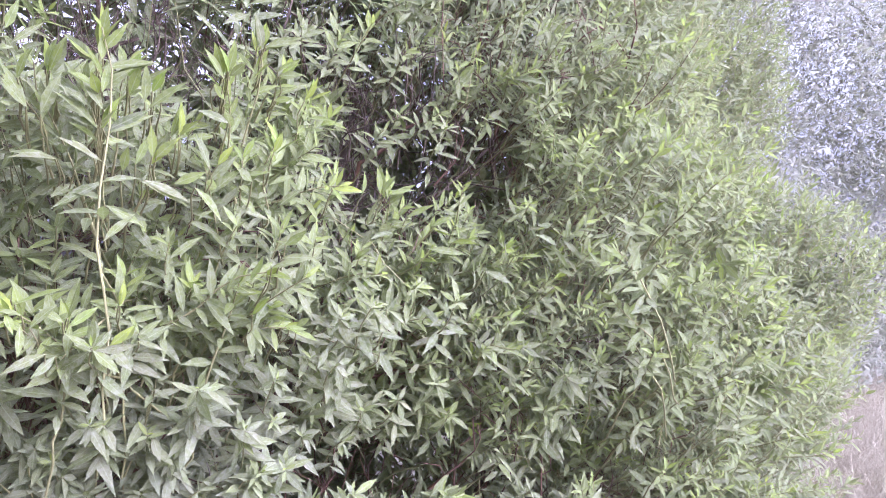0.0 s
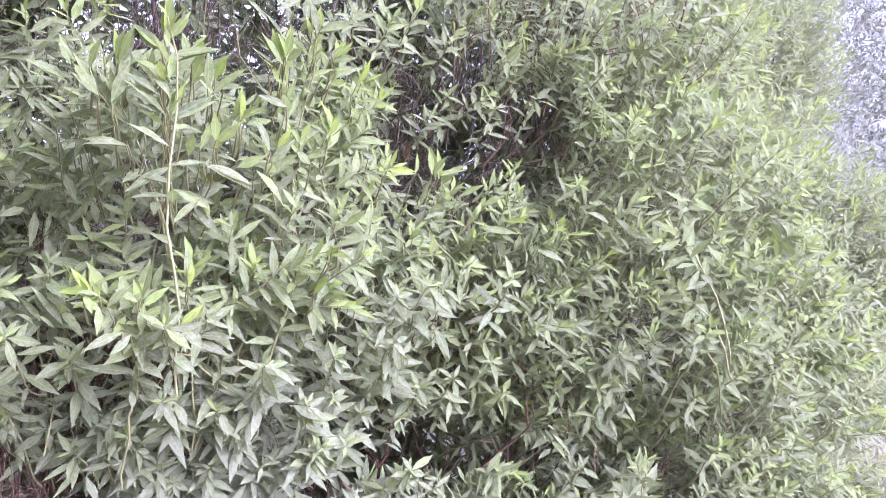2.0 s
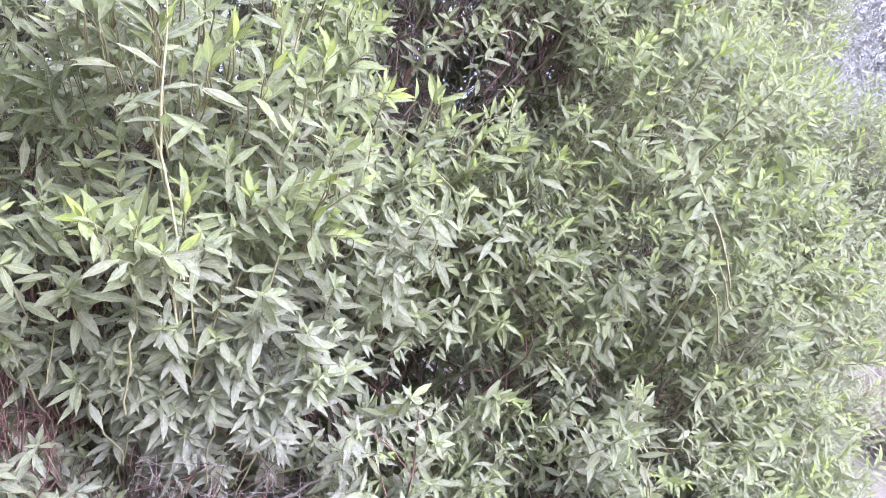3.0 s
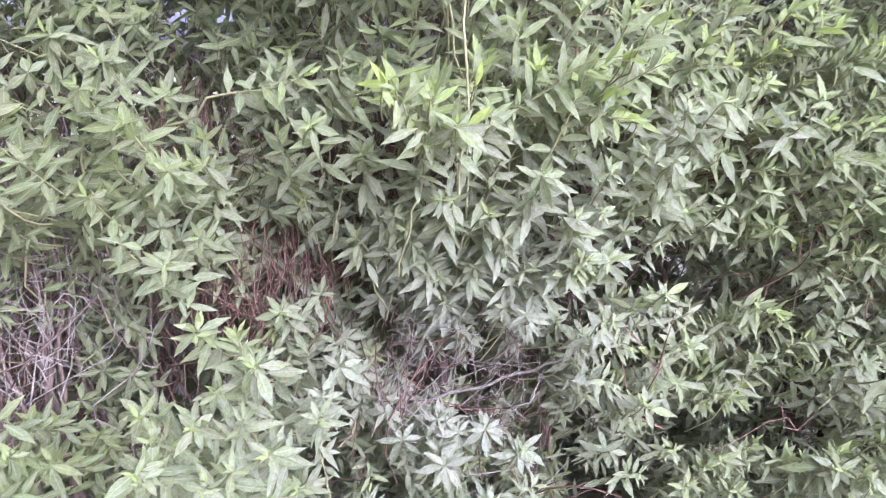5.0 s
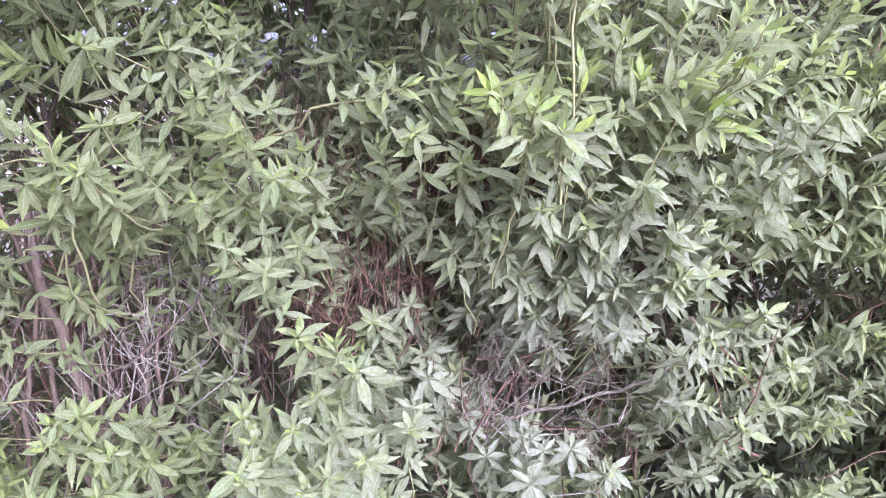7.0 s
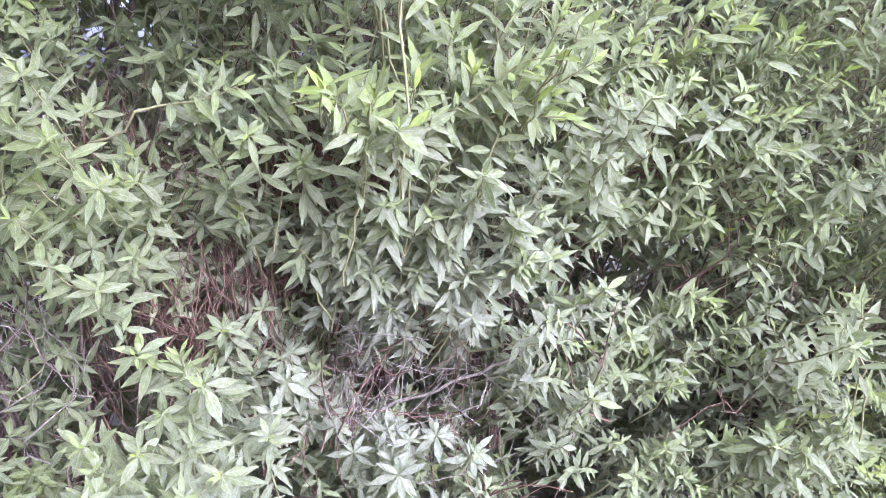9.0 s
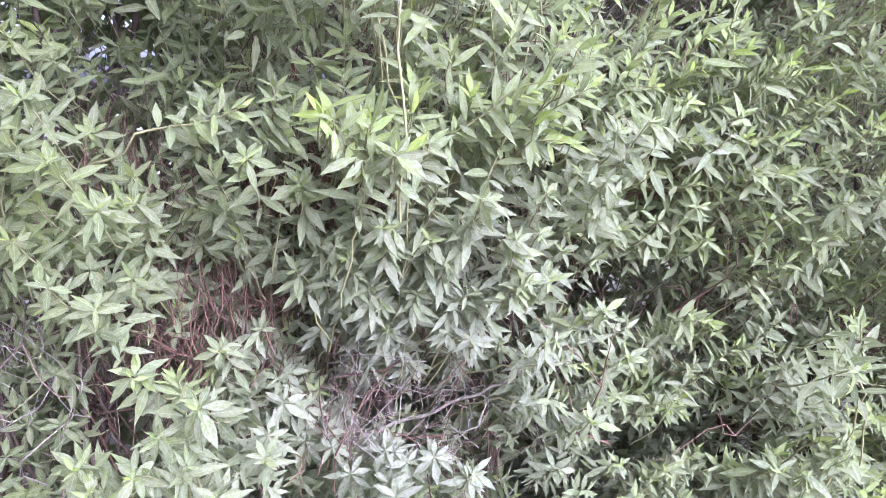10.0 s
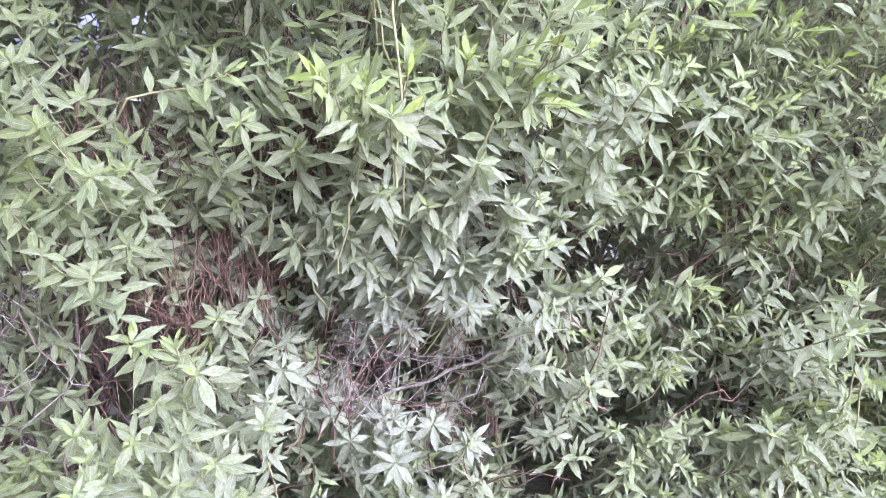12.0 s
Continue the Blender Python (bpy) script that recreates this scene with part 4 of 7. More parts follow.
blade(0.074, 1.058, 1.712, 0.022, 1.036, 1.722, 0.30)
blade(0.099, 1.051, 1.696, 0.105, 1.027, 1.748, 0.30)
blade(0.178, 1.077, 1.713, 0.197, 1.053, 1.755, 0.70)
blade(0.199, 1.097, 1.717, 0.237, 1.071, 1.762, 0.90)
blade(0.228, 1.096, 1.762, 0.248, 1.068, 1.810, 0.75)
blade(0.236, 1.098, 1.760, 0.263, 1.072, 1.794, 0.75)
blade(0.234, 1.102, 1.690, 0.278, 1.079, 1.708, 0.75)
blade(0.160, 1.058, 1.700, 0.166, 1.037, 1.733, 0.75)
blade(0.297, 1.094, 1.862, 0.271, 1.068, 1.904, 0.50)
blade(0.307, 1.098, 1.868, 0.289, 1.071, 1.909, 0.75)
blade(0.314, 1.111, 1.878, 0.326, 1.079, 1.920, 0.75)
blade(0.319, 1.120, 1.872, 0.344, 1.092, 1.893, 0.40)
blade(0.311, 1.123, 1.834, 0.292, 1.103, 1.855, 0.75)
blade(0.368, 1.145, 1.936, 0.366, 1.112, 1.982, 0.50)
blade(0.388, 1.197, 1.950, 0.448, 1.160, 1.969, 0.40)
blade(0.383, 1.150, 1.943, 0.383, 1.125, 1.966, 0.75)
blade(0.317, 1.118, 1.795, 0.270, 1.103, 1.813, 0.20)
blade(0.286, 1.103, 1.714, 0.269, 1.080, 1.766, 0.50)
blade(0.302, 1.125, 1.727, 0.321, 1.101, 1.756, 0.90)
blade(0.356, 1.128, 1.703, 0.332, 1.113, 1.722, 0.30)
blade(0.413, 1.195, 1.912, 0.439, 1.167, 1.930, 0.75)
blade(0.416, 1.201, 1.904, 0.453, 1.174, 1.907, 0.30)
blade(0.404, 1.178, 1.854, 0.428, 1.156, 1.856, 0.75)
blade(0.263, 1.090, 1.684, 0.309, 1.073, 1.637, 0.30)
blade(0.046, 1.126, 1.491, 0.018, 1.108, 1.547, 0.40)
blade(0.054, 1.117, 1.479, 0.108, 1.105, 1.519, 0.60)
blade(0.049, 1.085, 1.469, 0.041, 1.066, 1.436, 0.30)
blade(0.089, 1.127, 1.490, 0.104, 1.113, 1.548, 0.50)
blade(0.162, 1.090, 1.452, 0.180, 1.075, 1.477, 0.60)
blade(0.143, 1.102, 1.446, 0.177, 1.082, 1.408, 0.30)
blade(0.139, 1.100, 1.444, 0.154, 1.081, 1.404, 0.30)
blade(0.377, 1.223, 1.458, 0.416, 1.196, 1.423, 0.40)
blade(0.356, 1.155, 1.462, 0.362, 1.134, 1.412, 0.30)
blade(0.438, 1.270, 1.451, 0.474, 1.246, 1.463, 0.90)
blade(0.402, 1.247, 1.471, 0.452, 1.219, 1.474, 0.70)
blade(0.527, 1.242, 1.712, 0.575, 1.210, 1.713, 0.90)
blade(0.604, 1.303, 1.711, 0.610, 1.278, 1.754, 0.80)
blade(0.683, 1.388, 1.718, 0.666, 1.367, 1.788, 0.80)
blade(0.698, 1.410, 1.721, 0.695, 1.384, 1.782, 0.80)
blade(0.715, 1.437, 1.725, 0.759, 1.398, 1.754, 0.80)
blade(0.758, 1.445, 1.682, 0.808, 1.403, 1.712, 0.80)
blade(0.795, 1.386, 1.659, 0.828, 1.351, 1.682, 0.80)
blade(0.839, 1.377, 1.622, 0.888, 1.334, 1.626, 0.80)
blade(0.763, 1.364, 1.455, 0.806, 1.326, 1.427, 0.40)
whorl(-0.175, 1.384, 1.521, 0.4, (-0.199, 1.396, 1.566), (-0.124, 1.404, 1.540), (-0.145, 1.399, 1.562), (-0.213, 1.380, 1.549), (-0.167, 1.393, 1.492))
whorl(-0.138, 1.382, 1.338, 0.2, (-0.178, 1.353, 1.304), (-0.145, 1.386, 1.297), (-0.104, 1.381, 1.321), (-0.151, 1.404, 1.365), (-0.124, 1.417, 1.374), (-0.082, 1.371, 1.350))
whorl(-0.130, 1.340, 1.275, 0.3, (-0.190, 1.351, 1.260), (-0.185, 1.355, 1.304), (-0.113, 1.337, 1.252), (-0.146, 1.355, 1.296), (-0.134, 1.339, 1.240))
whorl(-0.015, 1.175, 1.393, 0.3, (-0.063, 1.158, 1.369), (-0.016, 1.180, 1.352), (0.023, 1.184, 1.380), (0.007, 1.192, 1.427), (-0.035, 1.174, 1.424), (-0.026, 1.188, 1.414))
whorl(-0.071, 1.360, 1.256, 0.2, (-0.126, 1.382, 1.211), (-0.084, 1.362, 1.284), (-0.039, 1.368, 1.272), (-0.096, 1.364, 1.249), (-0.061, 1.358, 1.215))
whorl(0.017, 1.275, 1.268, 0.2, (-0.009, 1.303, 1.228), (0.024, 1.284, 1.210), (0.055, 1.270, 1.246), (0.002, 1.285, 1.307), (0.044, 1.289, 1.292), (-0.009, 1.310, 1.281))
whorl(0.063, 1.261, 1.251, 0.5, (0.079, 1.272, 1.274), (0.046, 1.271, 1.259), (0.089, 1.271, 1.238), (0.067, 1.264, 1.223), (0.050, 1.278, 1.233))
whorl(0.200, 1.288, 1.284, 0.3, (0.219, 1.282, 1.215), (0.183, 1.307, 1.240), (0.175, 1.301, 1.284), (0.213, 1.303, 1.307), (0.231, 1.276, 1.257))
whorl(0.080, 1.234, 1.348, 0.2, (0.020, 1.287, 1.325), (0.088, 1.245, 1.377), (0.075, 1.240, 1.311), (0.105, 1.230, 1.333), (0.058, 1.240, 1.372))
whorl(0.362, 1.315, 1.388, 0.3, (0.420, 1.325, 1.364), (0.382, 1.343, 1.431), (0.342, 1.342, 1.410), (0.335, 1.349, 1.366), (0.402, 1.327, 1.401))
whorl(0.522, 1.210, 1.383, 0.2, (0.537, 1.217, 1.328), (0.511, 1.238, 1.347), (0.552, 1.215, 1.358), (0.512, 1.222, 1.393), (0.559, 1.219, 1.397))
whorl(0.510, 1.149, 1.472, 0.3, (0.537, 1.175, 1.425), (0.496, 1.171, 1.498), (0.541, 1.144, 1.480), (0.507, 1.180, 1.516), (0.540, 1.165, 1.453))
whorl(0.577, 1.170, 1.489, 0.5, (0.604, 1.172, 1.435), (0.629, 1.166, 1.436), (0.557, 1.192, 1.516), (0.619, 1.181, 1.499), (0.561, 1.165, 1.525))
whorl(0.726, 1.329, 1.522, 0.8, (0.752, 1.335, 1.548), (0.783, 1.342, 1.508), (0.728, 1.332, 1.486), (0.712, 1.376, 1.538), (0.784, 1.332, 1.528))
whorl(0.438, 1.348, 1.337, 0.3, (0.456, 1.343, 1.309), (0.472, 1.350, 1.342), (0.420, 1.350, 1.365), (0.480, 1.338, 1.322), (0.412, 1.393, 1.343))
whorl(0.477, 1.231, 1.396, 0.4, (0.458, 1.237, 1.363), (0.516, 1.248, 1.383), (0.486, 1.238, 1.419), (0.521, 1.244, 1.409), (0.450, 1.256, 1.407))
whorl(0.634, 1.403, 1.265, 0.5, (0.652, 1.383, 1.286), (0.675, 1.391, 1.261), (0.663, 1.404, 1.218), (0.626, 1.410, 1.305), (0.613, 1.405, 1.247), (0.648, 1.409, 1.223))
whorl(0.709, 1.380, 1.281, 0.2, (0.718, 1.373, 1.236), (0.675, 1.389, 1.309), (0.728, 1.379, 1.311), (0.688, 1.416, 1.268), (0.740, 1.368, 1.260))
whorl(0.494, 1.359, 1.231, 0.3, (0.534, 1.360, 1.240), (0.524, 1.368, 1.190), (0.483, 1.371, 1.202), (0.474, 1.387, 1.245), (0.506, 1.367, 1.261))
whorl(0.608, 1.459, 1.191, 0.3, (0.658, 1.458, 1.178), (0.623, 1.451, 1.148), (0.589, 1.479, 1.211), (0.627, 1.453, 1.224))
whorl(-0.116, 1.639, 1.023, 0.2, (-0.160, 1.661, 1.045), (-0.117, 1.650, 0.960), (-0.073, 1.638, 0.994), (-0.055, 1.700, 1.028), (-0.160, 1.648, 0.990), (-0.096, 1.663, 1.060))
whorl(-0.066, 1.428, 0.921, 0.2, (-0.090, 1.415, 0.875), (-0.022, 1.428, 0.884), (-0.017, 1.462, 0.924), (-0.104, 1.446, 0.944), (-0.061, 1.439, 0.851))
whorl(-0.090, 1.287, 0.917, 0.1, (-0.145, 1.297, 0.880), (-0.105, 1.298, 0.855), (-0.059, 1.297, 0.856), (-0.047, 1.303, 0.917), (-0.125, 1.281, 0.938), (-0.077, 1.319, 0.946))
whorl(0.020, 1.638, 0.754, 0.1, (-0.046, 1.672, 0.744), (-0.000, 1.634, 0.704), (0.064, 1.643, 0.685), (0.079, 1.644, 0.748), (0.006, 1.670, 0.799), (0.049, 1.655, 0.791))
whorl(0.094, 1.572, 1.017, 0.3, (0.069, 1.594, 0.967), (0.122, 1.575, 0.988), (0.061, 1.587, 1.041), (0.107, 1.579, 1.058), (0.135, 1.579, 1.015))
whorl(0.153, 1.791, 0.854, 0.1, (0.132, 1.812, 0.799), (0.194, 1.796, 0.805), (0.108, 1.804, 0.870), (0.156, 1.842, 0.890), (0.187, 1.820, 0.865))
whorl(0.320, 1.678, 0.972, 0.3, (0.312, 1.694, 0.913), (0.367, 1.692, 0.968), (0.296, 1.716, 0.991), (0.338, 1.709, 1.009), (0.382, 1.691, 0.938))
whorl(-0.149, 1.023, 0.945, 0.3, (-0.099, 1.019, 0.918), (-0.107, 1.062, 0.931), (-0.120, 1.054, 0.961), (-0.175, 1.037, 0.907), (-0.179, 1.017, 0.969), (-0.136, 1.026, 0.903))
whorl(-0.143, 1.325, 0.702, 0.6, (-0.086, 1.367, 0.688), (-0.156, 1.343, 0.723), (-0.107, 1.336, 0.678), (-0.168, 1.326, 0.664))
whorl(0.355, 1.524, 0.675, 0.3, (0.420, 1.524, 0.625), (0.405, 1.539, 0.707), (0.376, 1.512, 0.638), (0.326, 1.541, 0.637), (0.357, 1.573, 0.698))
whorl(0.270, 1.449, 0.577, 0.5, (0.240, 1.479, 0.588), (0.305, 1.470, 0.594), (0.331, 1.447, 0.546), (0.240, 1.462, 0.536), (0.277, 1.471, 0.616))
whorl(0.441, 1.632, 0.946, 0.3, (0.421, 1.645, 0.986), (0.479, 1.647, 0.971), (0.447, 1.610, 0.894), (0.408, 1.644, 0.941), (0.492, 1.630, 0.924))
whorl(0.474, 1.516, 0.959, 0.4, (0.448, 1.544, 0.964), (0.505, 1.513, 0.982), (0.476, 1.526, 0.899), (0.483, 1.490, 0.927), (0.463, 1.553, 0.989), (0.519, 1.489, 0.955))
whorl(0.470, 1.319, 1.059, 0.5, (0.509, 1.307, 1.081), (0.507, 1.322, 1.046), (0.462, 1.336, 1.084), (0.450, 1.325, 1.050))
whorl(0.659, 1.384, 0.987, 0.8, (0.708, 1.381, 1.011), (0.714, 1.384, 0.977), (0.678, 1.375, 0.949), (0.654, 1.409, 1.014), (0.639, 1.412, 0.947))
whorl(0.666, 1.428, 0.878, 0.7, (0.728, 1.404, 0.875), (0.684, 1.410, 0.832), (0.691, 1.434, 0.904), (0.659, 1.478, 0.899))
whorl(0.599, 1.426, 0.826, 0.6, (0.689, 1.436, 0.792), (0.633, 1.435, 0.756), (0.650, 1.430, 0.839), (0.607, 1.458, 0.867), (0.584, 1.441, 0.776))
whorl(0.507, 1.582, 0.783, 0.4, (0.542, 1.573, 0.769), (0.495, 1.593, 0.728), (0.536, 1.614, 0.813), (0.477, 1.604, 0.801), (0.563, 1.568, 0.741))
whorl(0.624, 1.438, 1.076, 0.7, (0.603, 1.449, 1.026), (0.701, 1.479, 1.098), (0.674, 1.462, 1.055), (0.618, 1.463, 1.107))
whorl(0.833, 1.526, 0.988, 0.6, (0.841, 1.555, 1.032), (0.868, 1.484, 1.040), (0.873, 1.517, 0.947), (0.817, 1.538, 0.953), (0.801, 1.547, 1.006))
whorl(0.818, 1.495, 0.654, 0.6, (0.864, 1.473, 0.683), (0.855, 1.486, 0.599), (0.798, 1.529, 0.665), (0.873, 1.459, 0.660), (0.842, 1.515, 0.689), (0.783, 1.511, 0.614))
whorl(0.703, 1.493, 0.683, 0.5, (0.737, 1.494, 0.692), (0.677, 1.517, 0.639), (0.720, 1.486, 0.641), (0.705, 1.533, 0.693))
whorl(0.566, 1.523, 0.665, 0.2, (0.600, 1.528, 0.615), (0.564, 1.524, 0.618), (0.543, 1.559, 0.662), (0.614, 1.535, 0.650))
whorl(0.138, 1.196, 1.313, 0.4, (0.155, 1.214, 1.268), (0.107, 1.187, 1.287), (0.128, 1.220, 1.339), (0.149, 1.209, 1.332), (0.107, 1.230, 1.324))
whorl(0.203, 1.225, 1.286, 0.3, (0.189, 1.232, 1.257), (0.223, 1.238, 1.238), (0.230, 1.238, 1.293), (0.194, 1.253, 1.305))
whorl(0.267, 1.193, 1.317, 0.2, (0.267, 1.200, 1.273), (0.242, 1.199, 1.302), (0.294, 1.200, 1.306), (0.278, 1.202, 1.345))
whorl(0.360, 1.233, 1.278, 0.4, (0.353, 1.240, 1.244), (0.400, 1.235, 1.249), (0.379, 1.249, 1.303), (0.348, 1.263, 1.294), (0.402, 1.237, 1.290))
whorl(0.272, 1.123, 1.369, 0.3, (0.292, 1.132, 1.307), (0.336, 1.128, 1.336), (0.320, 1.143, 1.373), (0.254, 1.119, 1.344), (0.287, 1.130, 1.405))
whorl(0.403, 1.305, 1.175, 0.5, (0.383, 1.313, 1.142), (0.488, 1.320, 1.126), (0.472, 1.318, 1.191), (0.416, 1.318, 1.209), (0.446, 1.300, 1.182))
whorl(0.041, 1.232, 1.279, 0.2, (0.034, 1.244, 1.238), (0.020, 1.252, 1.286), (0.066, 1.247, 1.274), (0.052, 1.248, 1.298))
whorl(0.409, 1.208, 1.363, 0.3, (0.427, 1.216, 1.329), (0.384, 1.212, 1.349), (0.446, 1.207, 1.345), (0.407, 1.222, 1.399), (0.438, 1.220, 1.386))
whorl(0.589, 1.375, 1.366, 0.3, (0.563, 1.395, 1.311), (0.596, 1.361, 1.307), (0.632, 1.387, 1.345), (0.587, 1.408, 1.395))
whorl(0.671, 1.454, 1.261, 0.2, (0.716, 1.445, 1.226), (0.657, 1.471, 1.220), (0.657, 1.476, 1.285), (0.713, 1.475, 1.295), (0.627, 1.462, 1.269))
whorl(0.803, 1.395, 1.309, 0.3, (0.843, 1.422, 1.243), (0.773, 1.411, 1.264), (0.851, 1.403, 1.304), (0.799, 1.417, 1.346), (0.771, 1.419, 1.320))
whorl(0.865, 1.456, 1.225, 0.5, (0.912, 1.443, 1.189), (0.882, 1.479, 1.145), (0.820, 1.472, 1.193), (0.890, 1.459, 1.258), (0.838, 1.479, 1.245))
whorl(0.735, 1.467, 1.222, 0.2, (0.720, 1.446, 1.168), (0.777, 1.481, 1.176), (0.715, 1.488, 1.200), (0.768, 1.474, 1.252))
whorl(0.798, 1.594, 1.951, 0.4, (0.857, 1.601, 1.938), (0.825, 1.582, 1.990), (0.783, 1.617, 1.978), (0.839, 1.637, 1.924))
whorl(0.750, 1.178, 1.494, 0.5, (0.796, 1.190, 1.519), (0.775, 1.227, 1.555), (0.728, 1.199, 1.522), (0.777, 1.173, 1.482), (0.742, 1.181, 1.482))
whorl(0.627, 1.223, 1.483, 0.2, (0.622, 1.239, 1.525), (0.674, 1.238, 1.431), (0.611, 1.239, 1.493), (0.667, 1.209, 1.453), (0.634, 1.211, 1.539), (0.594, 1.266, 1.461))
whorl(0.545, 1.235, 1.358, 0.2, (0.544, 1.241, 1.325), (0.528, 1.248, 1.351), (0.559, 1.237, 1.335), (0.575, 1.253, 1.384))
whorl(0.872, 1.516, 1.302, 0.3, (0.918, 1.521, 1.226), (0.841, 1.504, 1.244), (0.887, 1.522, 1.342), (0.928, 1.507, 1.262), (0.869, 1.529, 1.259))
blade(0.789, 1.391, 1.608, 0.854, 1.334, 1.597, 0.30)
blade(0.382, 1.013, 1.573, 0.420, 0.980, 1.575, 0.40)
blade(0.388, 1.022, 1.593, 0.414, 0.992, 1.613, 0.80)
blade(0.783, 1.359, 1.453, 0.822, 1.316, 1.430, 0.30)
blade(0.613, 1.227, 1.404, 0.629, 1.195, 1.349, 0.20)
whorl(-0.174, 1.584, 1.079, 0.3, (-0.125, 1.595, 1.025), (-0.163, 1.565, 1.038), (-0.225, 1.581, 1.060), (-0.219, 1.576, 1.105), (-0.150, 1.608, 1.121), (-0.124, 1.599, 1.087))
whorl(-0.176, 1.362, 1.061, 0.3, (-0.204, 1.382, 1.089), (-0.132, 1.410, 1.059), (-0.124, 1.385, 1.040), (-0.175, 1.369, 1.016), (-0.185, 1.359, 1.021), (-0.231, 1.363, 1.045))
whorl(-0.170, 1.347, 1.331, 0.3, (-0.197, 1.338, 1.358), (-0.145, 1.376, 1.346), (-0.123, 1.386, 1.321), (-0.127, 1.339, 1.303), (-0.202, 1.357, 1.281), (-0.222, 1.355, 1.310))
whorl(-0.126, 1.350, 1.287, 0.3, (-0.175, 1.366, 1.248), (-0.183, 1.367, 1.297), (-0.163, 1.358, 1.319), (-0.114, 1.364, 1.309), (-0.072, 1.372, 1.270), (-0.122, 1.356, 1.232))
whorl(-0.204, 1.414, 1.259, 0.2, (-0.227, 1.404, 1.287), (-0.201, 1.397, 1.297), (-0.156, 1.427, 1.281), (-0.154, 1.401, 1.225), (-0.219, 1.421, 1.213), (-0.253, 1.430, 1.226), (-0.258, 1.427, 1.258))
whorl(-0.011, 1.187, 1.385, 0.3, (-0.002, 1.190, 1.351), (-0.041, 1.197, 1.350), (-0.036, 1.207, 1.397), (0.007, 1.192, 1.406), (0.019, 1.205, 1.370))
whorl(0.056, 1.768, 0.761, 0.1, (0.002, 1.786, 0.698), (-0.017, 1.800, 0.759), (0.037, 1.817, 0.786), (0.080, 1.792, 0.808), (0.123, 1.790, 0.692), (0.095, 1.738, 0.692))
whorl(-0.030, 1.660, 0.725, 0.1, (-0.076, 1.666, 0.733), (-0.041, 1.678, 0.767), (0.032, 1.700, 0.737), (0.038, 1.645, 0.690), (0.009, 1.655, 0.662), (-0.058, 1.631, 0.674), (-0.098, 1.693, 0.698))
whorl(0.143, 1.613, 0.719, 0.1, (0.223, 1.667, 0.702), (0.170, 1.609, 0.674), (0.086, 1.652, 0.660), (0.104, 1.643, 0.726), (0.133, 1.668, 0.737))
whorl(0.073, 1.574, 0.673, 0.1, (0.127, 1.593, 0.675), (0.119, 1.545, 0.647), (0.039, 1.596, 0.589), (0.002, 1.592, 0.662), (0.053, 1.590, 0.703), (0.104, 1.599, 0.712))
whorl(0.204, 1.556, 0.699, 0.1, (0.148, 1.549, 0.698), (0.164, 1.588, 0.722), (0.233, 1.566, 0.729), (0.283, 1.593, 0.674), (0.210, 1.556, 0.647), (0.176, 1.513, 0.647))
blade(0.031, 1.013, 1.810, 0.044, 0.988, 1.845, 0.80)
blade(0.065, 1.010, 1.823, 0.072, 0.982, 1.864, 0.80)
blade(0.069, 1.009, 1.823, 0.086, 0.981, 1.863, 0.70)
blade(0.122, 1.005, 1.841, 0.090, 0.980, 1.866, 0.20)
blade(0.041, 1.025, 1.775, 0.015, 0.999, 1.807, 0.30)
blade(0.058, 1.020, 1.766, 0.084, 0.993, 1.818, 0.30)
blade(0.120, 1.014, 1.778, 0.084, 0.990, 1.807, 0.20)
blade(0.127, 1.027, 1.757, 0.095, 1.008, 1.764, 0.20)
blade(0.129, 1.012, 1.858, 0.138, 0.977, 1.912, 0.60)
blade(0.131, 1.016, 1.835, 0.204, 0.994, 1.851, 0.30)
blade(0.131, 1.010, 1.804, 0.169, 0.986, 1.831, 0.50)
blade(0.134, 1.027, 1.753, 0.155, 1.001, 1.797, 0.70)
blade(0.136, 1.044, 1.753, 0.197, 1.020, 1.784, 0.20)
blade(0.134, 1.044, 1.740, 0.176, 1.027, 1.740, 0.20)
blade(0.195, 1.069, 1.797, 0.245, 1.039, 1.838, 0.30)
blade(0.199, 1.051, 1.818, 0.215, 1.026, 1.845, 0.90)
blade(0.168, 1.026, 1.804, 0.181, 0.999, 1.842, 0.60)
blade(0.191, 1.076, 1.690, 0.254, 1.059, 1.662, 0.20)
blade(0.135, 1.047, 1.681, 0.070, 1.032, 1.644, 0.20)
blade(0.142, 1.062, 1.647, 0.195, 1.047, 1.625, 0.15)
blade(0.077, 1.049, 1.710, 0.020, 1.027, 1.718, 0.20)
blade(0.239, 1.086, 1.764, 0.247, 1.060, 1.806, 0.90)
blade(0.240, 1.089, 1.762, 0.276, 1.064, 1.786, 0.70)
blade(0.201, 1.076, 1.727, 0.199, 1.052, 1.768, 0.60)
blade(0.207, 1.087, 1.727, 0.234, 1.064, 1.753, 0.80)
blade(0.306, 1.089, 1.858, 0.275, 1.064, 1.900, 0.30)
blade(0.313, 1.090, 1.870, 0.303, 1.064, 1.904, 0.90)
blade(0.314, 1.102, 1.874, 0.323, 1.073, 1.912, 0.80)
blade(0.375, 1.137, 1.929, 0.363, 1.105, 1.978, 0.20)
blade(0.391, 1.189, 1.950, 0.447, 1.155, 1.964, 0.40)
blade(0.479, 1.267, 1.882, 0.503, 1.234, 1.917, 0.90)
blade(0.394, 1.135, 1.756, 0.405, 1.111, 1.784, 0.90)
blade(0.284, 1.092, 1.718, 0.265, 1.070, 1.765, 0.20)
blade(0.667, 1.368, 1.724, 0.656, 1.347, 1.777, 0.70)
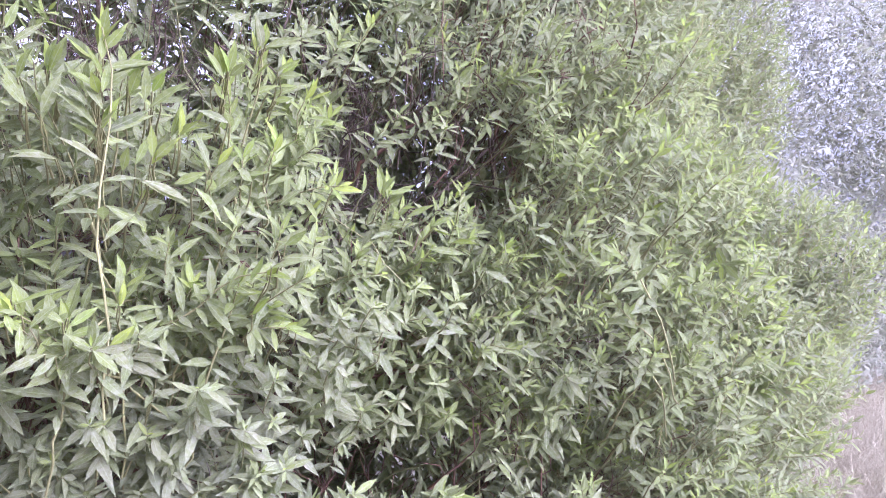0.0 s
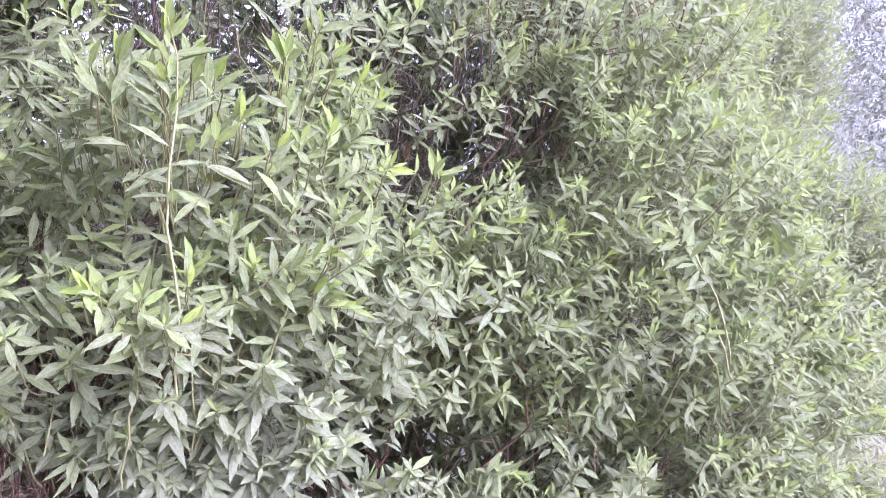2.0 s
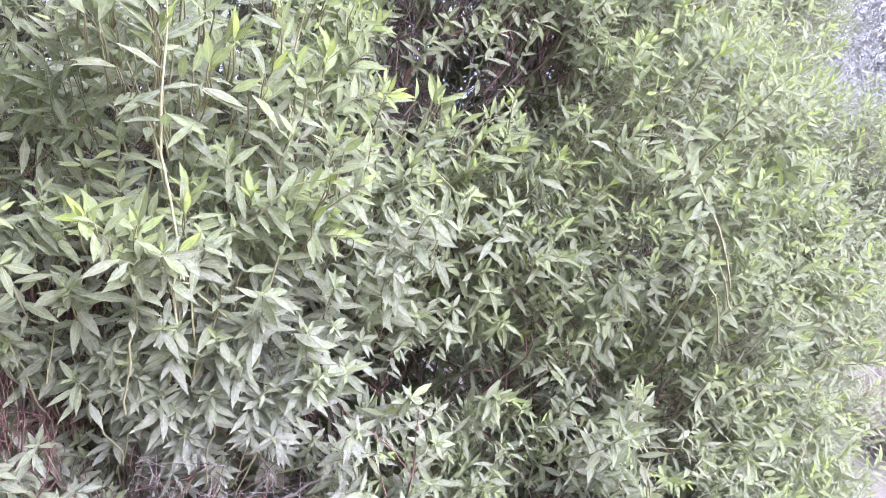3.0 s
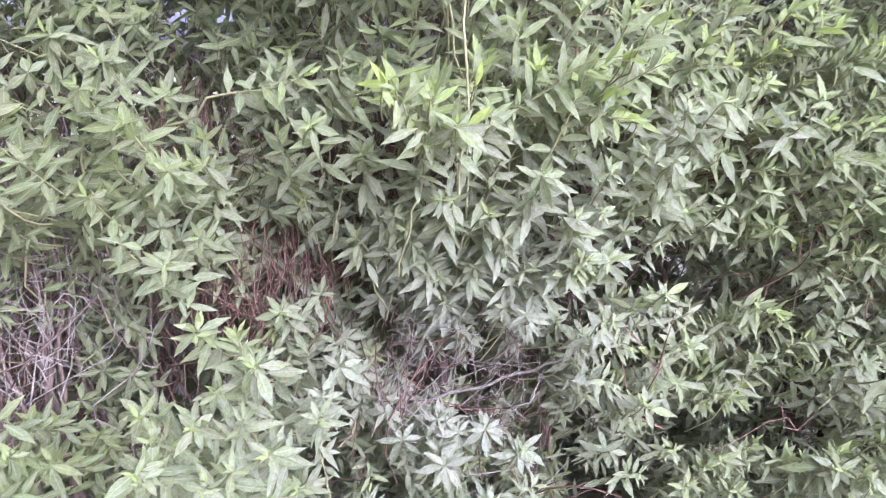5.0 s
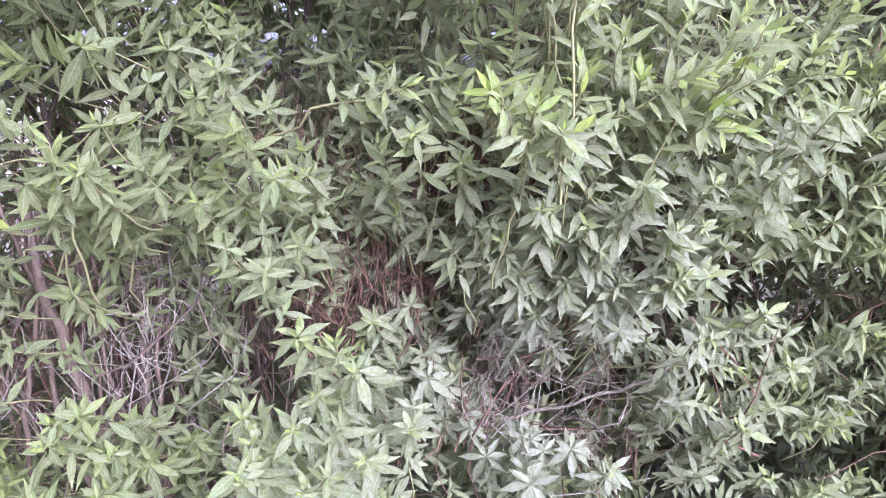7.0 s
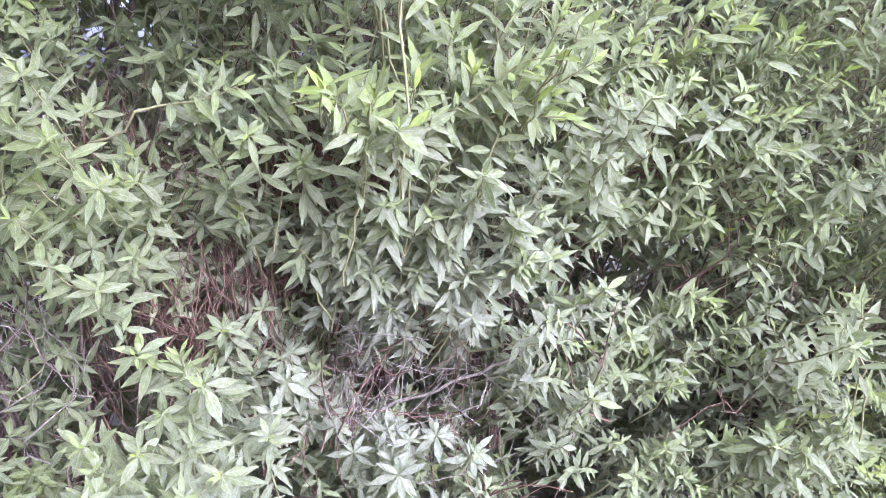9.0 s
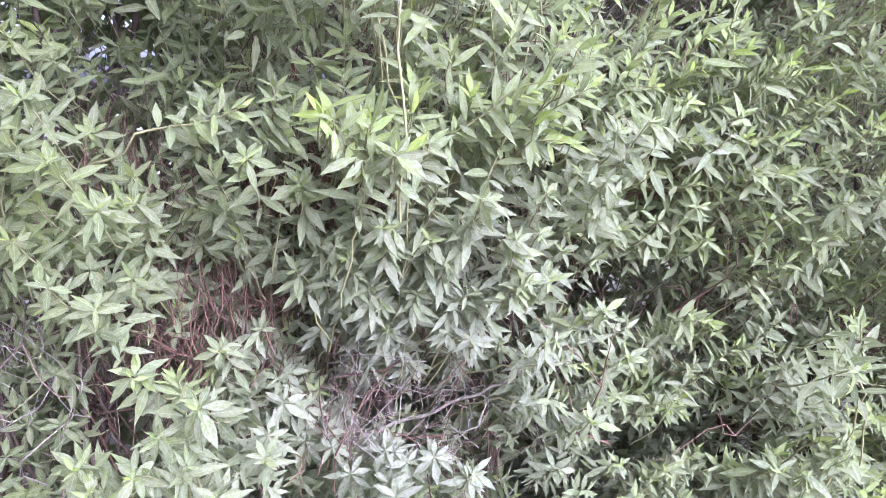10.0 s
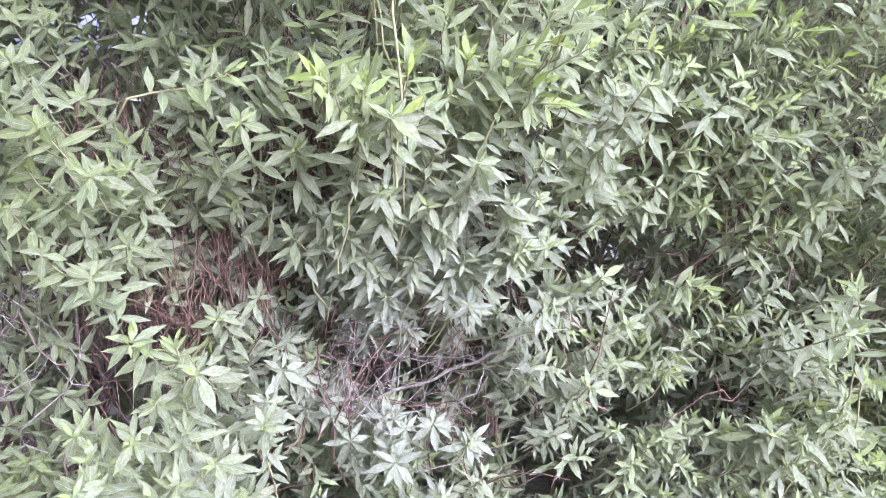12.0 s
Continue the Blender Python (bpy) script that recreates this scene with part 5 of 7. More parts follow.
blade(0.679, 1.400, 1.728, 0.702, 1.369, 1.766, 0.80)
blade(0.688, 1.425, 1.722, 0.751, 1.380, 1.749, 0.60)
blade(0.035, 1.081, 1.492, 0.026, 1.065, 1.536, 0.70)
blade(0.036, 1.128, 1.492, 0.090, 1.116, 1.533, 0.60)
blade(0.038, 1.033, 1.496, 0.016, 1.015, 1.507, 0.50)
blade(0.039, 1.047, 1.475, 0.023, 1.030, 1.489, 0.80)
blade(0.108, 1.108, 1.497, 0.121, 1.093, 1.541, 0.50)
blade(0.157, 1.100, 1.504, 0.160, 1.084, 1.571, 0.40)
blade(0.159, 1.096, 1.504, 0.166, 1.080, 1.543, 0.90)
blade(0.053, 1.073, 1.484, 0.043, 1.053, 1.436, 0.15)
blade(0.147, 1.094, 1.440, 0.177, 1.074, 1.410, 0.20)
blade(0.147, 1.092, 1.440, 0.154, 1.072, 1.403, 0.20)
blade(0.146, 1.078, 1.447, 0.177, 1.063, 1.474, 0.90)
blade(0.141, 1.203, 1.307, 0.156, 1.181, 1.273, 0.20)
blade(0.137, 1.195, 1.314, 0.104, 1.174, 1.291, 0.20)
blade(0.374, 1.213, 1.462, 0.414, 1.186, 1.426, 0.10)
blade(0.436, 1.273, 1.447, 0.500, 1.240, 1.425, 0.20)
blade(0.338, 1.228, 1.283, 0.385, 1.199, 1.256, 0.15)
blade(0.285, 1.155, 1.352, 0.338, 1.132, 1.340, 0.15)
blade(0.212, 1.225, 1.285, 0.223, 1.201, 1.245, 0.15)
blade(0.123, 1.028, 1.450, 0.124, 1.013, 1.493, 0.30)
blade(0.132, 1.078, 1.438, 0.120, 1.059, 1.389, 0.20)
blade(0.153, 1.210, 1.384, 0.161, 1.186, 1.329, 0.10)
whorl(0.248, 1.283, 1.231, 0.3, (0.229, 1.309, 1.187), (0.247, 1.311, 1.177), (0.270, 1.269, 1.214), (0.287, 1.314, 1.233), (0.233, 1.302, 1.256))
whorl(0.024, 1.340, 1.200, 0.1, (0.003, 1.362, 1.150), (0.057, 1.336, 1.169), (0.073, 1.364, 1.217), (-0.008, 1.355, 1.208))
whorl(0.075, 1.298, 1.216, 0.2, (0.085, 1.302, 1.176), (0.064, 1.314, 1.169), (0.101, 1.308, 1.209), (0.058, 1.304, 1.236))
whorl(0.154, 1.475, 1.048, 0.3, (0.131, 1.478, 1.006), (0.171, 1.483, 1.000), (0.194, 1.490, 1.043), (0.121, 1.487, 1.053), (0.149, 1.490, 1.073), (0.188, 1.474, 1.018))
whorl(0.124, 1.612, 0.929, 0.2, (0.098, 1.592, 0.872), (0.151, 1.591, 0.888), (0.174, 1.642, 0.912), (0.112, 1.631, 0.957))
whorl(0.224, 1.713, 0.886, 0.2, (0.269, 1.713, 0.842), (0.218, 1.699, 0.831), (0.193, 1.738, 0.831), (0.263, 1.740, 0.885))
whorl(0.290, 1.417, 1.103, 0.1, (0.311, 1.412, 1.056), (0.276, 1.427, 1.071), (0.326, 1.409, 1.087), (0.290, 1.448, 1.124))
whorl(0.337, 1.673, 0.902, 0.1, (0.397, 1.697, 0.901), (0.357, 1.654, 0.850), (0.315, 1.696, 0.848), (0.313, 1.703, 0.920), (0.381, 1.676, 0.864))
whorl(0.183, 1.274, 1.288, 0.2, (0.184, 1.297, 1.326), (0.209, 1.269, 1.249), (0.175, 1.274, 1.237), (0.156, 1.293, 1.264), (0.214, 1.278, 1.278))
whorl(0.364, 1.248, 1.255, 0.6, (0.406, 1.234, 1.243), (0.391, 1.276, 1.275), (0.428, 1.245, 1.251), (0.352, 1.250, 1.223), (0.342, 1.262, 1.277))
whorl(0.395, 1.269, 1.193, 0.6, (0.434, 1.283, 1.206), (0.469, 1.290, 1.194), (0.376, 1.283, 1.168), (0.415, 1.275, 1.166))
blade(0.281, 1.279, 1.334, 0.357, 1.241, 1.320, 0.05)
blade(0.279, 1.285, 1.318, 0.318, 1.258, 1.310, 0.05)
whorl(-0.111, 1.609, 1.001, 0.3, (-0.067, 1.608, 1.011), (-0.049, 1.625, 0.995), (-0.092, 1.603, 0.945), (-0.152, 1.611, 0.950), (-0.154, 1.621, 0.976), (-0.149, 1.599, 1.027), (-0.107, 1.667, 1.022))
whorl(-0.064, 1.590, 0.924, 0.2, (-0.010, 1.597, 0.928), (-0.033, 1.598, 0.887), (-0.063, 1.602, 0.855), (-0.106, 1.607, 0.888), (-0.102, 1.603, 0.919), (-0.103, 1.570, 0.965), (-0.036, 1.600, 0.949))
whorl(0.136, 1.390, 1.129, 0.3, (0.120, 1.403, 1.082), (0.104, 1.387, 1.107), (0.107, 1.388, 1.114), (0.114, 1.385, 1.144), (0.146, 1.403, 1.139), (0.166, 1.405, 1.140), (0.166, 1.383, 1.110), (0.148, 1.388, 1.096))
whorl(0.200, 1.360, 1.157, 0.3, (0.235, 1.370, 1.173), (0.234, 1.350, 1.146), (0.203, 1.359, 1.124), (0.178, 1.369, 1.117), (0.173, 1.376, 1.149), (0.183, 1.383, 1.167))
whorl(0.033, 1.595, 0.735, 0.1, (0.042, 1.612, 0.752), (0.069, 1.600, 0.734), (0.088, 1.604, 0.695), (0.059, 1.577, 0.685), (0.004, 1.574, 0.702), (-0.028, 1.633, 0.720), (0.005, 1.610, 0.751))
whorl(0.177, 1.574, 0.720, 0.1, (0.238, 1.597, 0.731), (0.210, 1.589, 0.720), (0.216, 1.554, 0.694), (0.141, 1.584, 0.659), (0.139, 1.585, 0.688), (0.147, 1.590, 0.724), (0.183, 1.605, 0.746))
whorl(0.267, 1.548, 0.711, 0.1, (0.213, 1.544, 0.675), (0.226, 1.540, 0.714), (0.240, 1.566, 0.721), (0.306, 1.555, 0.735), (0.323, 1.564, 0.694), (0.320, 1.545, 0.667), (0.269, 1.528, 0.653))
whorl(0.354, 1.725, 0.925, 0.2, (0.369, 1.721, 0.850), (0.318, 1.765, 0.839), (0.292, 1.773, 0.870), (0.311, 1.751, 0.913), (0.335, 1.747, 0.938), (0.395, 1.739, 0.956), (0.403, 1.728, 0.926), (0.401, 1.730, 0.880))
whorl(0.499, 1.656, 0.837, 0.4, (0.562, 1.666, 0.862), (0.546, 1.649, 0.778), (0.475, 1.635, 0.776), (0.423, 1.649, 0.812), (0.446, 1.667, 0.861), (0.518, 1.666, 0.861))
whorl(0.341, 1.513, 0.666, 0.1, (0.361, 1.520, 0.601), (0.320, 1.527, 0.604), (0.270, 1.521, 0.655), (0.336, 1.526, 0.704), (0.378, 1.541, 0.681), (0.382, 1.514, 0.644))
whorl(-0.091, 1.195, 0.917, 0.3, (-0.103, 1.205, 0.951), (-0.059, 1.221, 0.913), (-0.045, 1.208, 0.898), (-0.065, 1.210, 0.885), (-0.128, 1.199, 0.887), (-0.133, 1.207, 0.880), (-0.138, 1.205, 0.899))
whorl(0.156, 1.508, 0.678, 0.1, (0.124, 1.483, 0.625), (0.110, 1.509, 0.644), (0.126, 1.529, 0.701), (0.142, 1.547, 0.698), (0.201, 1.512, 0.694), (0.185, 1.482, 0.653), (0.203, 1.510, 0.613))
whorl(0.056, 1.689, 1.009, 0.2, (0.062, 1.713, 0.922), (0.002, 1.726, 0.969), (-0.001, 1.726, 1.001), (0.029, 1.691, 1.035), (0.076, 1.696, 1.027), (0.096, 1.686, 0.981), (0.111, 1.693, 0.957), (0.082, 1.642, 0.951))
whorl(0.160, 1.511, 1.031, 0.1, (0.154, 1.510, 0.967), (0.097, 1.534, 0.997), (0.116, 1.522, 1.050), (0.134, 1.532, 1.048), (0.211, 1.541, 1.036), (0.223, 1.517, 1.004), (0.181, 1.528, 0.955))
whorl(0.086, 1.726, 0.896, 0.1, (0.056, 1.744, 0.844), (0.028, 1.752, 0.887), (0.091, 1.759, 0.932), (0.120, 1.749, 0.935), (0.142, 1.752, 0.854), (0.085, 1.715, 0.839))
whorl(-0.026, 1.604, 0.835, 0.1, (-0.008, 1.621, 0.868), (0.034, 1.625, 0.797), (-0.012, 1.588, 0.786), (-0.044, 1.605, 0.763), (-0.090, 1.635, 0.810), (-0.035, 1.624, 0.858))
sprig(0.132, 0.975, 1.880, -95, 80, 0.36, 0.6, 1.00, 0.0, 14); sprig(-0.098, 1.167, 1.513, -26, 12, 0.20, 0.5, 0.90, 0.3)
sprig(-0.157, 1.229, 1.417, -106, 49, 0.20, 0.4, 0.90, 0.6); sprig(0.023, 1.049, 1.502, -138, 31, 0.22, 1.0, 1.00, 0.4)
sprig(0.094, 1.066, 1.488, -77, 59, 0.22, 0.8, 1.00, 0.3); sprig(0.083, 1.066, 1.430, -121, -26, 0.18, 0.3, 1.00, 0.8)
sprig(-0.076, 1.416, 1.305, -86, 47, 0.20, 0.2, 0.90, 0.8); sprig(0.266, 1.315, 1.293, -65, 48, 0.20, 0.3, 1.00, 0.6)
sprig(0.216, 1.202, 1.381, -75, 51, 0.20, 0.3, 1.00, 0.6); sprig(-0.195, 1.769, 1.090, -83, 43, 0.20, 0.2, 0.90, 1.0)
sprig(0.420, 1.157, 1.459, -39, 0, 0.25, 0.7, 1.05, 0.1); sprig(0.390, 1.149, 1.494, -39, 18, 0.22, 0.8, 1.00, 0.1)
sprig(0.368, 1.050, 1.553, -42, 22, 0.24, 0.8, 1.00, 0.1); sprig(0.271, 1.167, 1.539, -63, 47, 0.22, 0.9, 1.00, 0.3)
sprig(0.333, 1.111, 1.536, -71, 56, 0.22, 0.8, 0.90, 0.2); sprig(0.791, 1.393, 1.598, -54, 26, 0.22, 0.9, 1.00, 0.1)
sprig(0.627, 1.249, 1.550, -52, 8, 0.22, 0.6, 1.00, 0.2); sprig(0.785, 1.352, 1.458, -50, 9, 0.22, 0.6, 1.00, 0.1)
sprig(0.391, 1.301, 1.169, -54, 20, 0.20, 0.5, 1.00, 0.6); sprig(0.634, 1.268, 1.388, -64, -13, 0.20, 0.3, 0.90, 0.4)
sprig(0.742, 1.498, 1.195, -55, 5, 0.20, 0.3, 0.80, 0.3); sprig(0.236, 1.149, 1.478, -58, 30, 0.20, 0.4, 1.00, 0.6)
sprig(0.186, 1.106, 1.462, -76, 35, 0.20, 0.3, 1.00, 0.8); sprig(-0.216, 1.149, 1.094, -93, 73, 0.20, 0.6, 0.90, 0.4)
sprig(-0.195, 1.068, 0.981, -58, 57, 0.20, 0.3, 1.00, 0.9); sprig(-0.184, 1.512, 1.018, -83, 47, 0.20, 0.2, 0.90, 1.0)
sprig(-0.119, 1.504, 0.969, -56, 59, 0.20, 0.3, 1.00, 0.7); sprig(-0.103, 1.275, 0.867, -100, 65, 0.20, 0.2, 0.90, 0.8)
sprig(0.369, 1.764, 0.866, -76, 47, 0.20, 0.2, 0.90, 0.9); sprig(0.004, 1.748, 1.036, -90, 49, 0.20, 0.2, 0.90, 0.9)
sprig(-0.005, 1.542, 0.538, -89, 67, 0.20, 0.1, 0.90, 0.9); sprig(-0.096, 1.483, 0.552, -86, 67, 0.20, 0.1, 0.90, 0.9)
sprig(0.115, 1.513, 0.522, -104, 62, 0.20, 0.1, 0.90, 1.0); sprig(0.078, 1.632, 0.616, -105, 62, 0.20, 0.1, 0.90, 0.9)
sprig(0.544, 1.349, 0.991, -54, 14, 0.22, 0.8, 0.90, 0.4); sprig(0.525, 1.572, 0.853, -67, 41, 0.20, 0.4, 0.90, 0.8)
sprig(0.481, 1.637, 0.697, -87, -10, 0.18, 0.4, 0.90, 0.8); sprig(0.813, 1.583, 0.753, -64, 14, 0.20, 0.3, 0.90, 0.6)
sprig(0.751, 1.489, 0.596, -78, 58, 0.20, 0.5, 1.00, 0.8); sprig(0.543, 1.624, 0.578, -101, -16, 0.20, 0.2, 0.90, 0.7)
sprig(0.375, 1.474, 0.605, -56, 48, 0.20, 0.4, 1.00, 0.8); sprig(0.647, 1.529, 0.601, -60, 33, 0.20, 0.3, 0.90, 0.7)
sprig(0.871, 1.476, 0.579, -69, 26, 0.20, 0.5, 0.90, 0.7); sprig(0.535, 1.429, 0.877, -58, 14, 0.20, 0.5, 0.90, 0.6)
sprig(0.059, 1.041, 1.788, -117, 51, 0.24, 0.4, 0.96, 0.1); sprig(0.109, 1.073, 1.833, -96, 55, 0.20, 0.4, 0.92, 0.1)
sprig(0.167, 1.063, 1.862, -75, 52, 0.24, 0.4, 0.92, 0.1); sprig(0.207, 1.117, 1.747, -73, 47, 0.20, 0.4, 0.92, 0.3)
sprig(0.252, 1.152, 1.799, -45, 32, 0.22, 0.4, 0.92, 0.2); sprig(0.313, 1.120, 1.877, -107, 58, 0.24, 1.0, 0.97, 0.0)
sprig(0.375, 1.150, 1.950, -83, 55, 0.26, 0.8, 0.97, 0.0); sprig(0.283, 1.142, 1.731, -112, 54, 0.20, 0.5, 1.02, 0.2)
sprig(0.349, 1.171, 1.749, -91, 55, 0.20, 0.8, 1.02, 0.2); sprig(0.500, 1.281, 1.908, -84, 47, 0.22, 1.0, 0.97, 0.2)
sprig(0.439, 1.230, 1.931, -66, 39, 0.22, 0.8, 0.92, 0.2); sprig(0.408, 1.179, 1.783, -86, 52, 0.20, 0.8, 1.02, 0.2)
sprig(0.575, 1.404, 1.891, -54, 28, 0.22, 0.8, 1.02, 0.2); sprig(0.536, 1.233, 1.717, -43, 10, 0.22, 0.8, 1.02, 0.2)
sprig(0.510, 1.299, 1.801, -56, 27, 0.20, 0.5, 1.02, 0.3); sprig(0.707, 1.417, 1.747, -94, 56, 0.22, 0.8, 0.90, 0.2)
sprig(0.749, 1.439, 1.707, -63, 50, 0.22, 0.8, 0.90, 0.1); sprig(0.808, 1.398, 1.660, -54, 39, 0.24, 0.9, 0.90, 0.1)
sprig(0.879, 1.371, 1.628, -51, 26, 0.22, 0.8, 0.90, 0.1); sprig(0.780, 1.433, 1.560, -65, 31, 0.20, 0.8, 0.90, 0.4)
sprig(0.848, 1.398, 1.533, -73, 29, 0.20, 0.6, 0.90, 0.6); sprig(0.808, 1.405, 1.357, -63, 11, 0.20, 0.5, 0.90, 0.6)
sprig(0.722, 1.427, 1.385, -68, 24, 0.20, 0.4, 0.90, 0.7); sprig(0.878, 1.407, 1.340, -61, 3, 0.20, 0.4, 0.90, 0.4)
sprig(0.595, 1.279, 1.602, -74, 42, 0.20, 0.6, 0.92, 0.4); sprig(0.482, 1.196, 1.618, -80, 47, 0.20, 0.7, 1.02, 0.4)
sprig(0.586, 1.363, 1.489, -73, 34, 0.20, 0.4, 0.92, 0.7); sprig(0.692, 1.382, 1.486, -72, 28, 0.20, 0.4, 0.90, 0.7)
sprig(0.856, 1.485, 1.221, -64, 6, 0.20, 0.6, 0.90, 0.6); sprig(0.733, 1.496, 1.288, -70, 19, 0.20, 0.3, 0.90, 0.8)
sprig(0.662, 1.486, 1.232, -68, 20, 0.20, 0.3, 0.92, 0.8); sprig(0.850, 1.537, 1.180, -68, 8, 0.20, 0.3, 0.90, 0.7)
sprig(0.370, 1.184, 1.537, -78, 45, 0.20, 0.6, 1.02, 0.6); sprig(0.268, 1.169, 1.538, -81, 53, 0.20, 0.8, 1.02, 0.4)
sprig(0.165, 1.127, 1.548, -91, 64, 0.20, 0.8, 1.02, 0.2); sprig(0.231, 1.150, 1.602, -94, 51, 0.20, 0.5, 1.02, 0.4)
sprig(0.340, 1.173, 1.633, -74, 46, 0.20, 0.5, 1.02, 0.4); sprig(0.412, 1.151, 1.633, -78, 46, 0.20, 0.6, 1.02, 0.4)
sprig(0.602, 1.409, 2.073, -76, 33, 0.20, 0.6, 0.92, 0.3); sprig(0.678, 1.441, 2.120, -78, 32, 0.20, 0.7, 0.90, 0.3)
sprig(0.797, 1.533, 2.098, -86, 25, 0.20, 0.5, 0.90, 0.6); sprig(0.703, 1.738, 2.011, -81, 29, 0.20, 0.4, 0.92, 0.6)
sprig(0.763, 1.601, 1.914, -83, 31, 0.20, 0.4, 0.90, 0.6); sprig(0.879, 1.396, 1.753, -104, 46, 0.20, 0.8, 0.80, 0.4)
sprig(0.046, 1.057, 1.846, -98, 48, 0.20, 0.4, 0.92, 0.2); sprig(0.025, 1.069, 1.807, -121, 41, 0.20, 0.4, 0.92, 0.2)
sprig(0.012, 1.238, 1.594, -84, 47, 0.20, 0.5, 1.02, 0.6); sprig(0.068, 1.207, 1.629, -86, 45, 0.20, 0.4, 1.02, 0.6)
sprig(0.200, 1.200, 1.622, -64, 51, 0.20, 0.6, 0.92, 0.3); sprig(0.066, 1.802, 0.757, -92, 57, 0.20, 0.1, 0.90, 0.9)
sprig(-0.023, 1.720, 0.881, -79, 54, 0.20, 0.3, 0.90, 0.9); sprig(0.197, 1.350, 1.167, -89, 48, 0.20, 0.3, 1.00, 0.9)
sprig(0.109, 1.335, 1.181, -94, 43, 0.20, 0.3, 1.00, 1.0); sprig(0.315, 1.382, 1.137, -74, 46, 0.20, 0.4, 1.00, 0.8)
sprig(0.387, 1.434, 1.087, -60, 38, 0.20, 0.4, 1.00, 0.7); sprig(0.292, 1.306, 1.416, -63, 29, 0.20, 0.3, 1.00, 0.7)
sprig(0.189, 1.201, 1.546, -85, 51, 0.20, 0.5, 1.00, 0.4); sprig(-0.045, 1.201, 1.544, -76, 46, 0.20, 0.4, 0.90, 0.6)
sprig(0.062, 1.187, 1.570, -92, 51, 0.20, 0.4, 0.95, 0.4); sprig(0.348, 1.203, 1.477, -52, 34, 0.20, 0.4, 1.00, 0.3)
sprig(0.434, 1.073, 1.544, -56, 24, 0.20, 0.5, 1.00, 0.3); sprig(-0.210, 1.040, 0.906, -68, 58, 0.20, 0.4, 1.00, 1.0)
sprig(-0.195, 1.081, 1.024, -79, 58, 0.20, 0.4, 1.00, 0.9); sprig(0.352, 1.853, 0.637, -72, 52, 0.20, 0.1, 0.90, 0.9)
sprig(0.215, 1.469, 0.563, -98, 62, 0.20, 0.3, 1.00, 1.0); sprig(0.476, 1.703, 0.802, -73, 53, 0.20, 0.4, 0.90, 0.8)
sprig(0.848, 1.557, 0.796, -69, 22, 0.20, 0.3, 0.90, 0.7); sprig(0.805, 1.508, 0.630, -65, 46, 0.20, 0.5, 0.90, 0.7)

grow = shrub_c
blade(0.962, 1.314, 1.588, 1.008, 1.266, 1.593, 0.60)
blade(0.955, 1.345, 1.380, 0.998, 1.299, 1.364, 0.50)
blade(0.923, 1.353, 1.387, 0.924, 1.330, 1.343, 0.30)
blade(0.901, 1.347, 1.558, 0.947, 1.303, 1.535, 0.30)
whorl(0.952, 1.650, 1.232, 0.4, (0.987, 1.655, 1.202), (1.033, 1.674, 1.243), (0.948, 1.676, 1.270), (0.921, 1.661, 1.209), (0.978, 1.634, 1.275))
whorl(0.993, 1.612, 0.957, 0.8, (1.042, 1.629, 0.981), (1.023, 1.575, 0.942), (0.974, 1.645, 0.976), (0.986, 1.622, 0.908))
whorl(0.953, 1.645, 0.847, 0.7, (1.014, 1.609, 0.874), (0.989, 1.645, 0.797), (0.936, 1.699, 0.854), (0.937, 1.628, 0.804))
whorl(1.101, 1.329, 1.316, 0.4, (1.146, 1.348, 1.236), (1.063, 1.345, 1.257), (1.153, 1.311, 1.249), (1.102, 1.377, 1.346), (1.129, 1.343, 1.348), (1.126, 1.284, 1.299))
whorl(1.179, 1.422, 1.183, 0.2, (1.171, 1.364, 1.145), (1.150, 1.432, 1.148), (1.186, 1.447, 1.120), (1.220, 1.404, 1.191))
whorl(1.003, 1.514, 1.938, 0.4, (1.026, 1.525, 1.896), (1.088, 1.513, 1.928), (1.040, 1.489, 1.967), (0.985, 1.545, 1.919))
whorl(0.891, 1.511, 1.907, 0.4, (0.917, 1.533, 1.871), (0.860, 1.547, 1.903), (0.929, 1.507, 1.924), (0.877, 1.512, 1.951))
whorl(1.069, 1.512, 2.053, 0.6, (1.118, 1.493, 2.037), (1.138, 1.428, 2.038), (1.094, 1.494, 2.097), (1.154, 1.509, 2.030), (1.072, 1.550, 2.024))
whorl(1.270, 1.510, 1.289, 0.1, (1.270, 1.598, 1.214), (1.274, 1.518, 1.204), (1.308, 1.518, 1.307), (1.251, 1.553, 1.284), (1.231, 1.562, 1.320), (1.330, 1.537, 1.206))
whorl(1.116, 1.584, 1.014, 0.1, (1.084, 1.605, 1.000), (1.113, 1.607, 0.967), (1.146, 1.584, 1.052), (1.141, 1.578, 0.991), (1.094, 1.603, 1.042))
whorl(1.084, 1.528, 0.967, 0.1, (1.060, 1.535, 0.934), (1.115, 1.531, 0.918), (1.083, 1.553, 0.991), (1.124, 1.514, 0.954))
whorl(1.116, 1.515, 1.005, 0.1, (1.128, 1.506, 0.983), (1.160, 1.505, 0.969), (1.110, 1.524, 1.041))
blade(0.911, 1.090, 1.110, 0.925, 1.046, 1.084, 0.10)
whorl(1.071, 1.476, 0.829, 0.2, (1.037, 1.476, 0.785), (1.097, 1.500, 0.878), (1.122, 1.455, 0.856), (1.109, 1.451, 0.820), (1.100, 1.491, 0.867))
whorl(1.133, 1.466, 0.801, 0.3, (1.168, 1.441, 0.749), (1.110, 1.480, 0.757), (1.174, 1.504, 0.829), (1.196, 1.460, 0.768), (1.119, 1.507, 0.769))
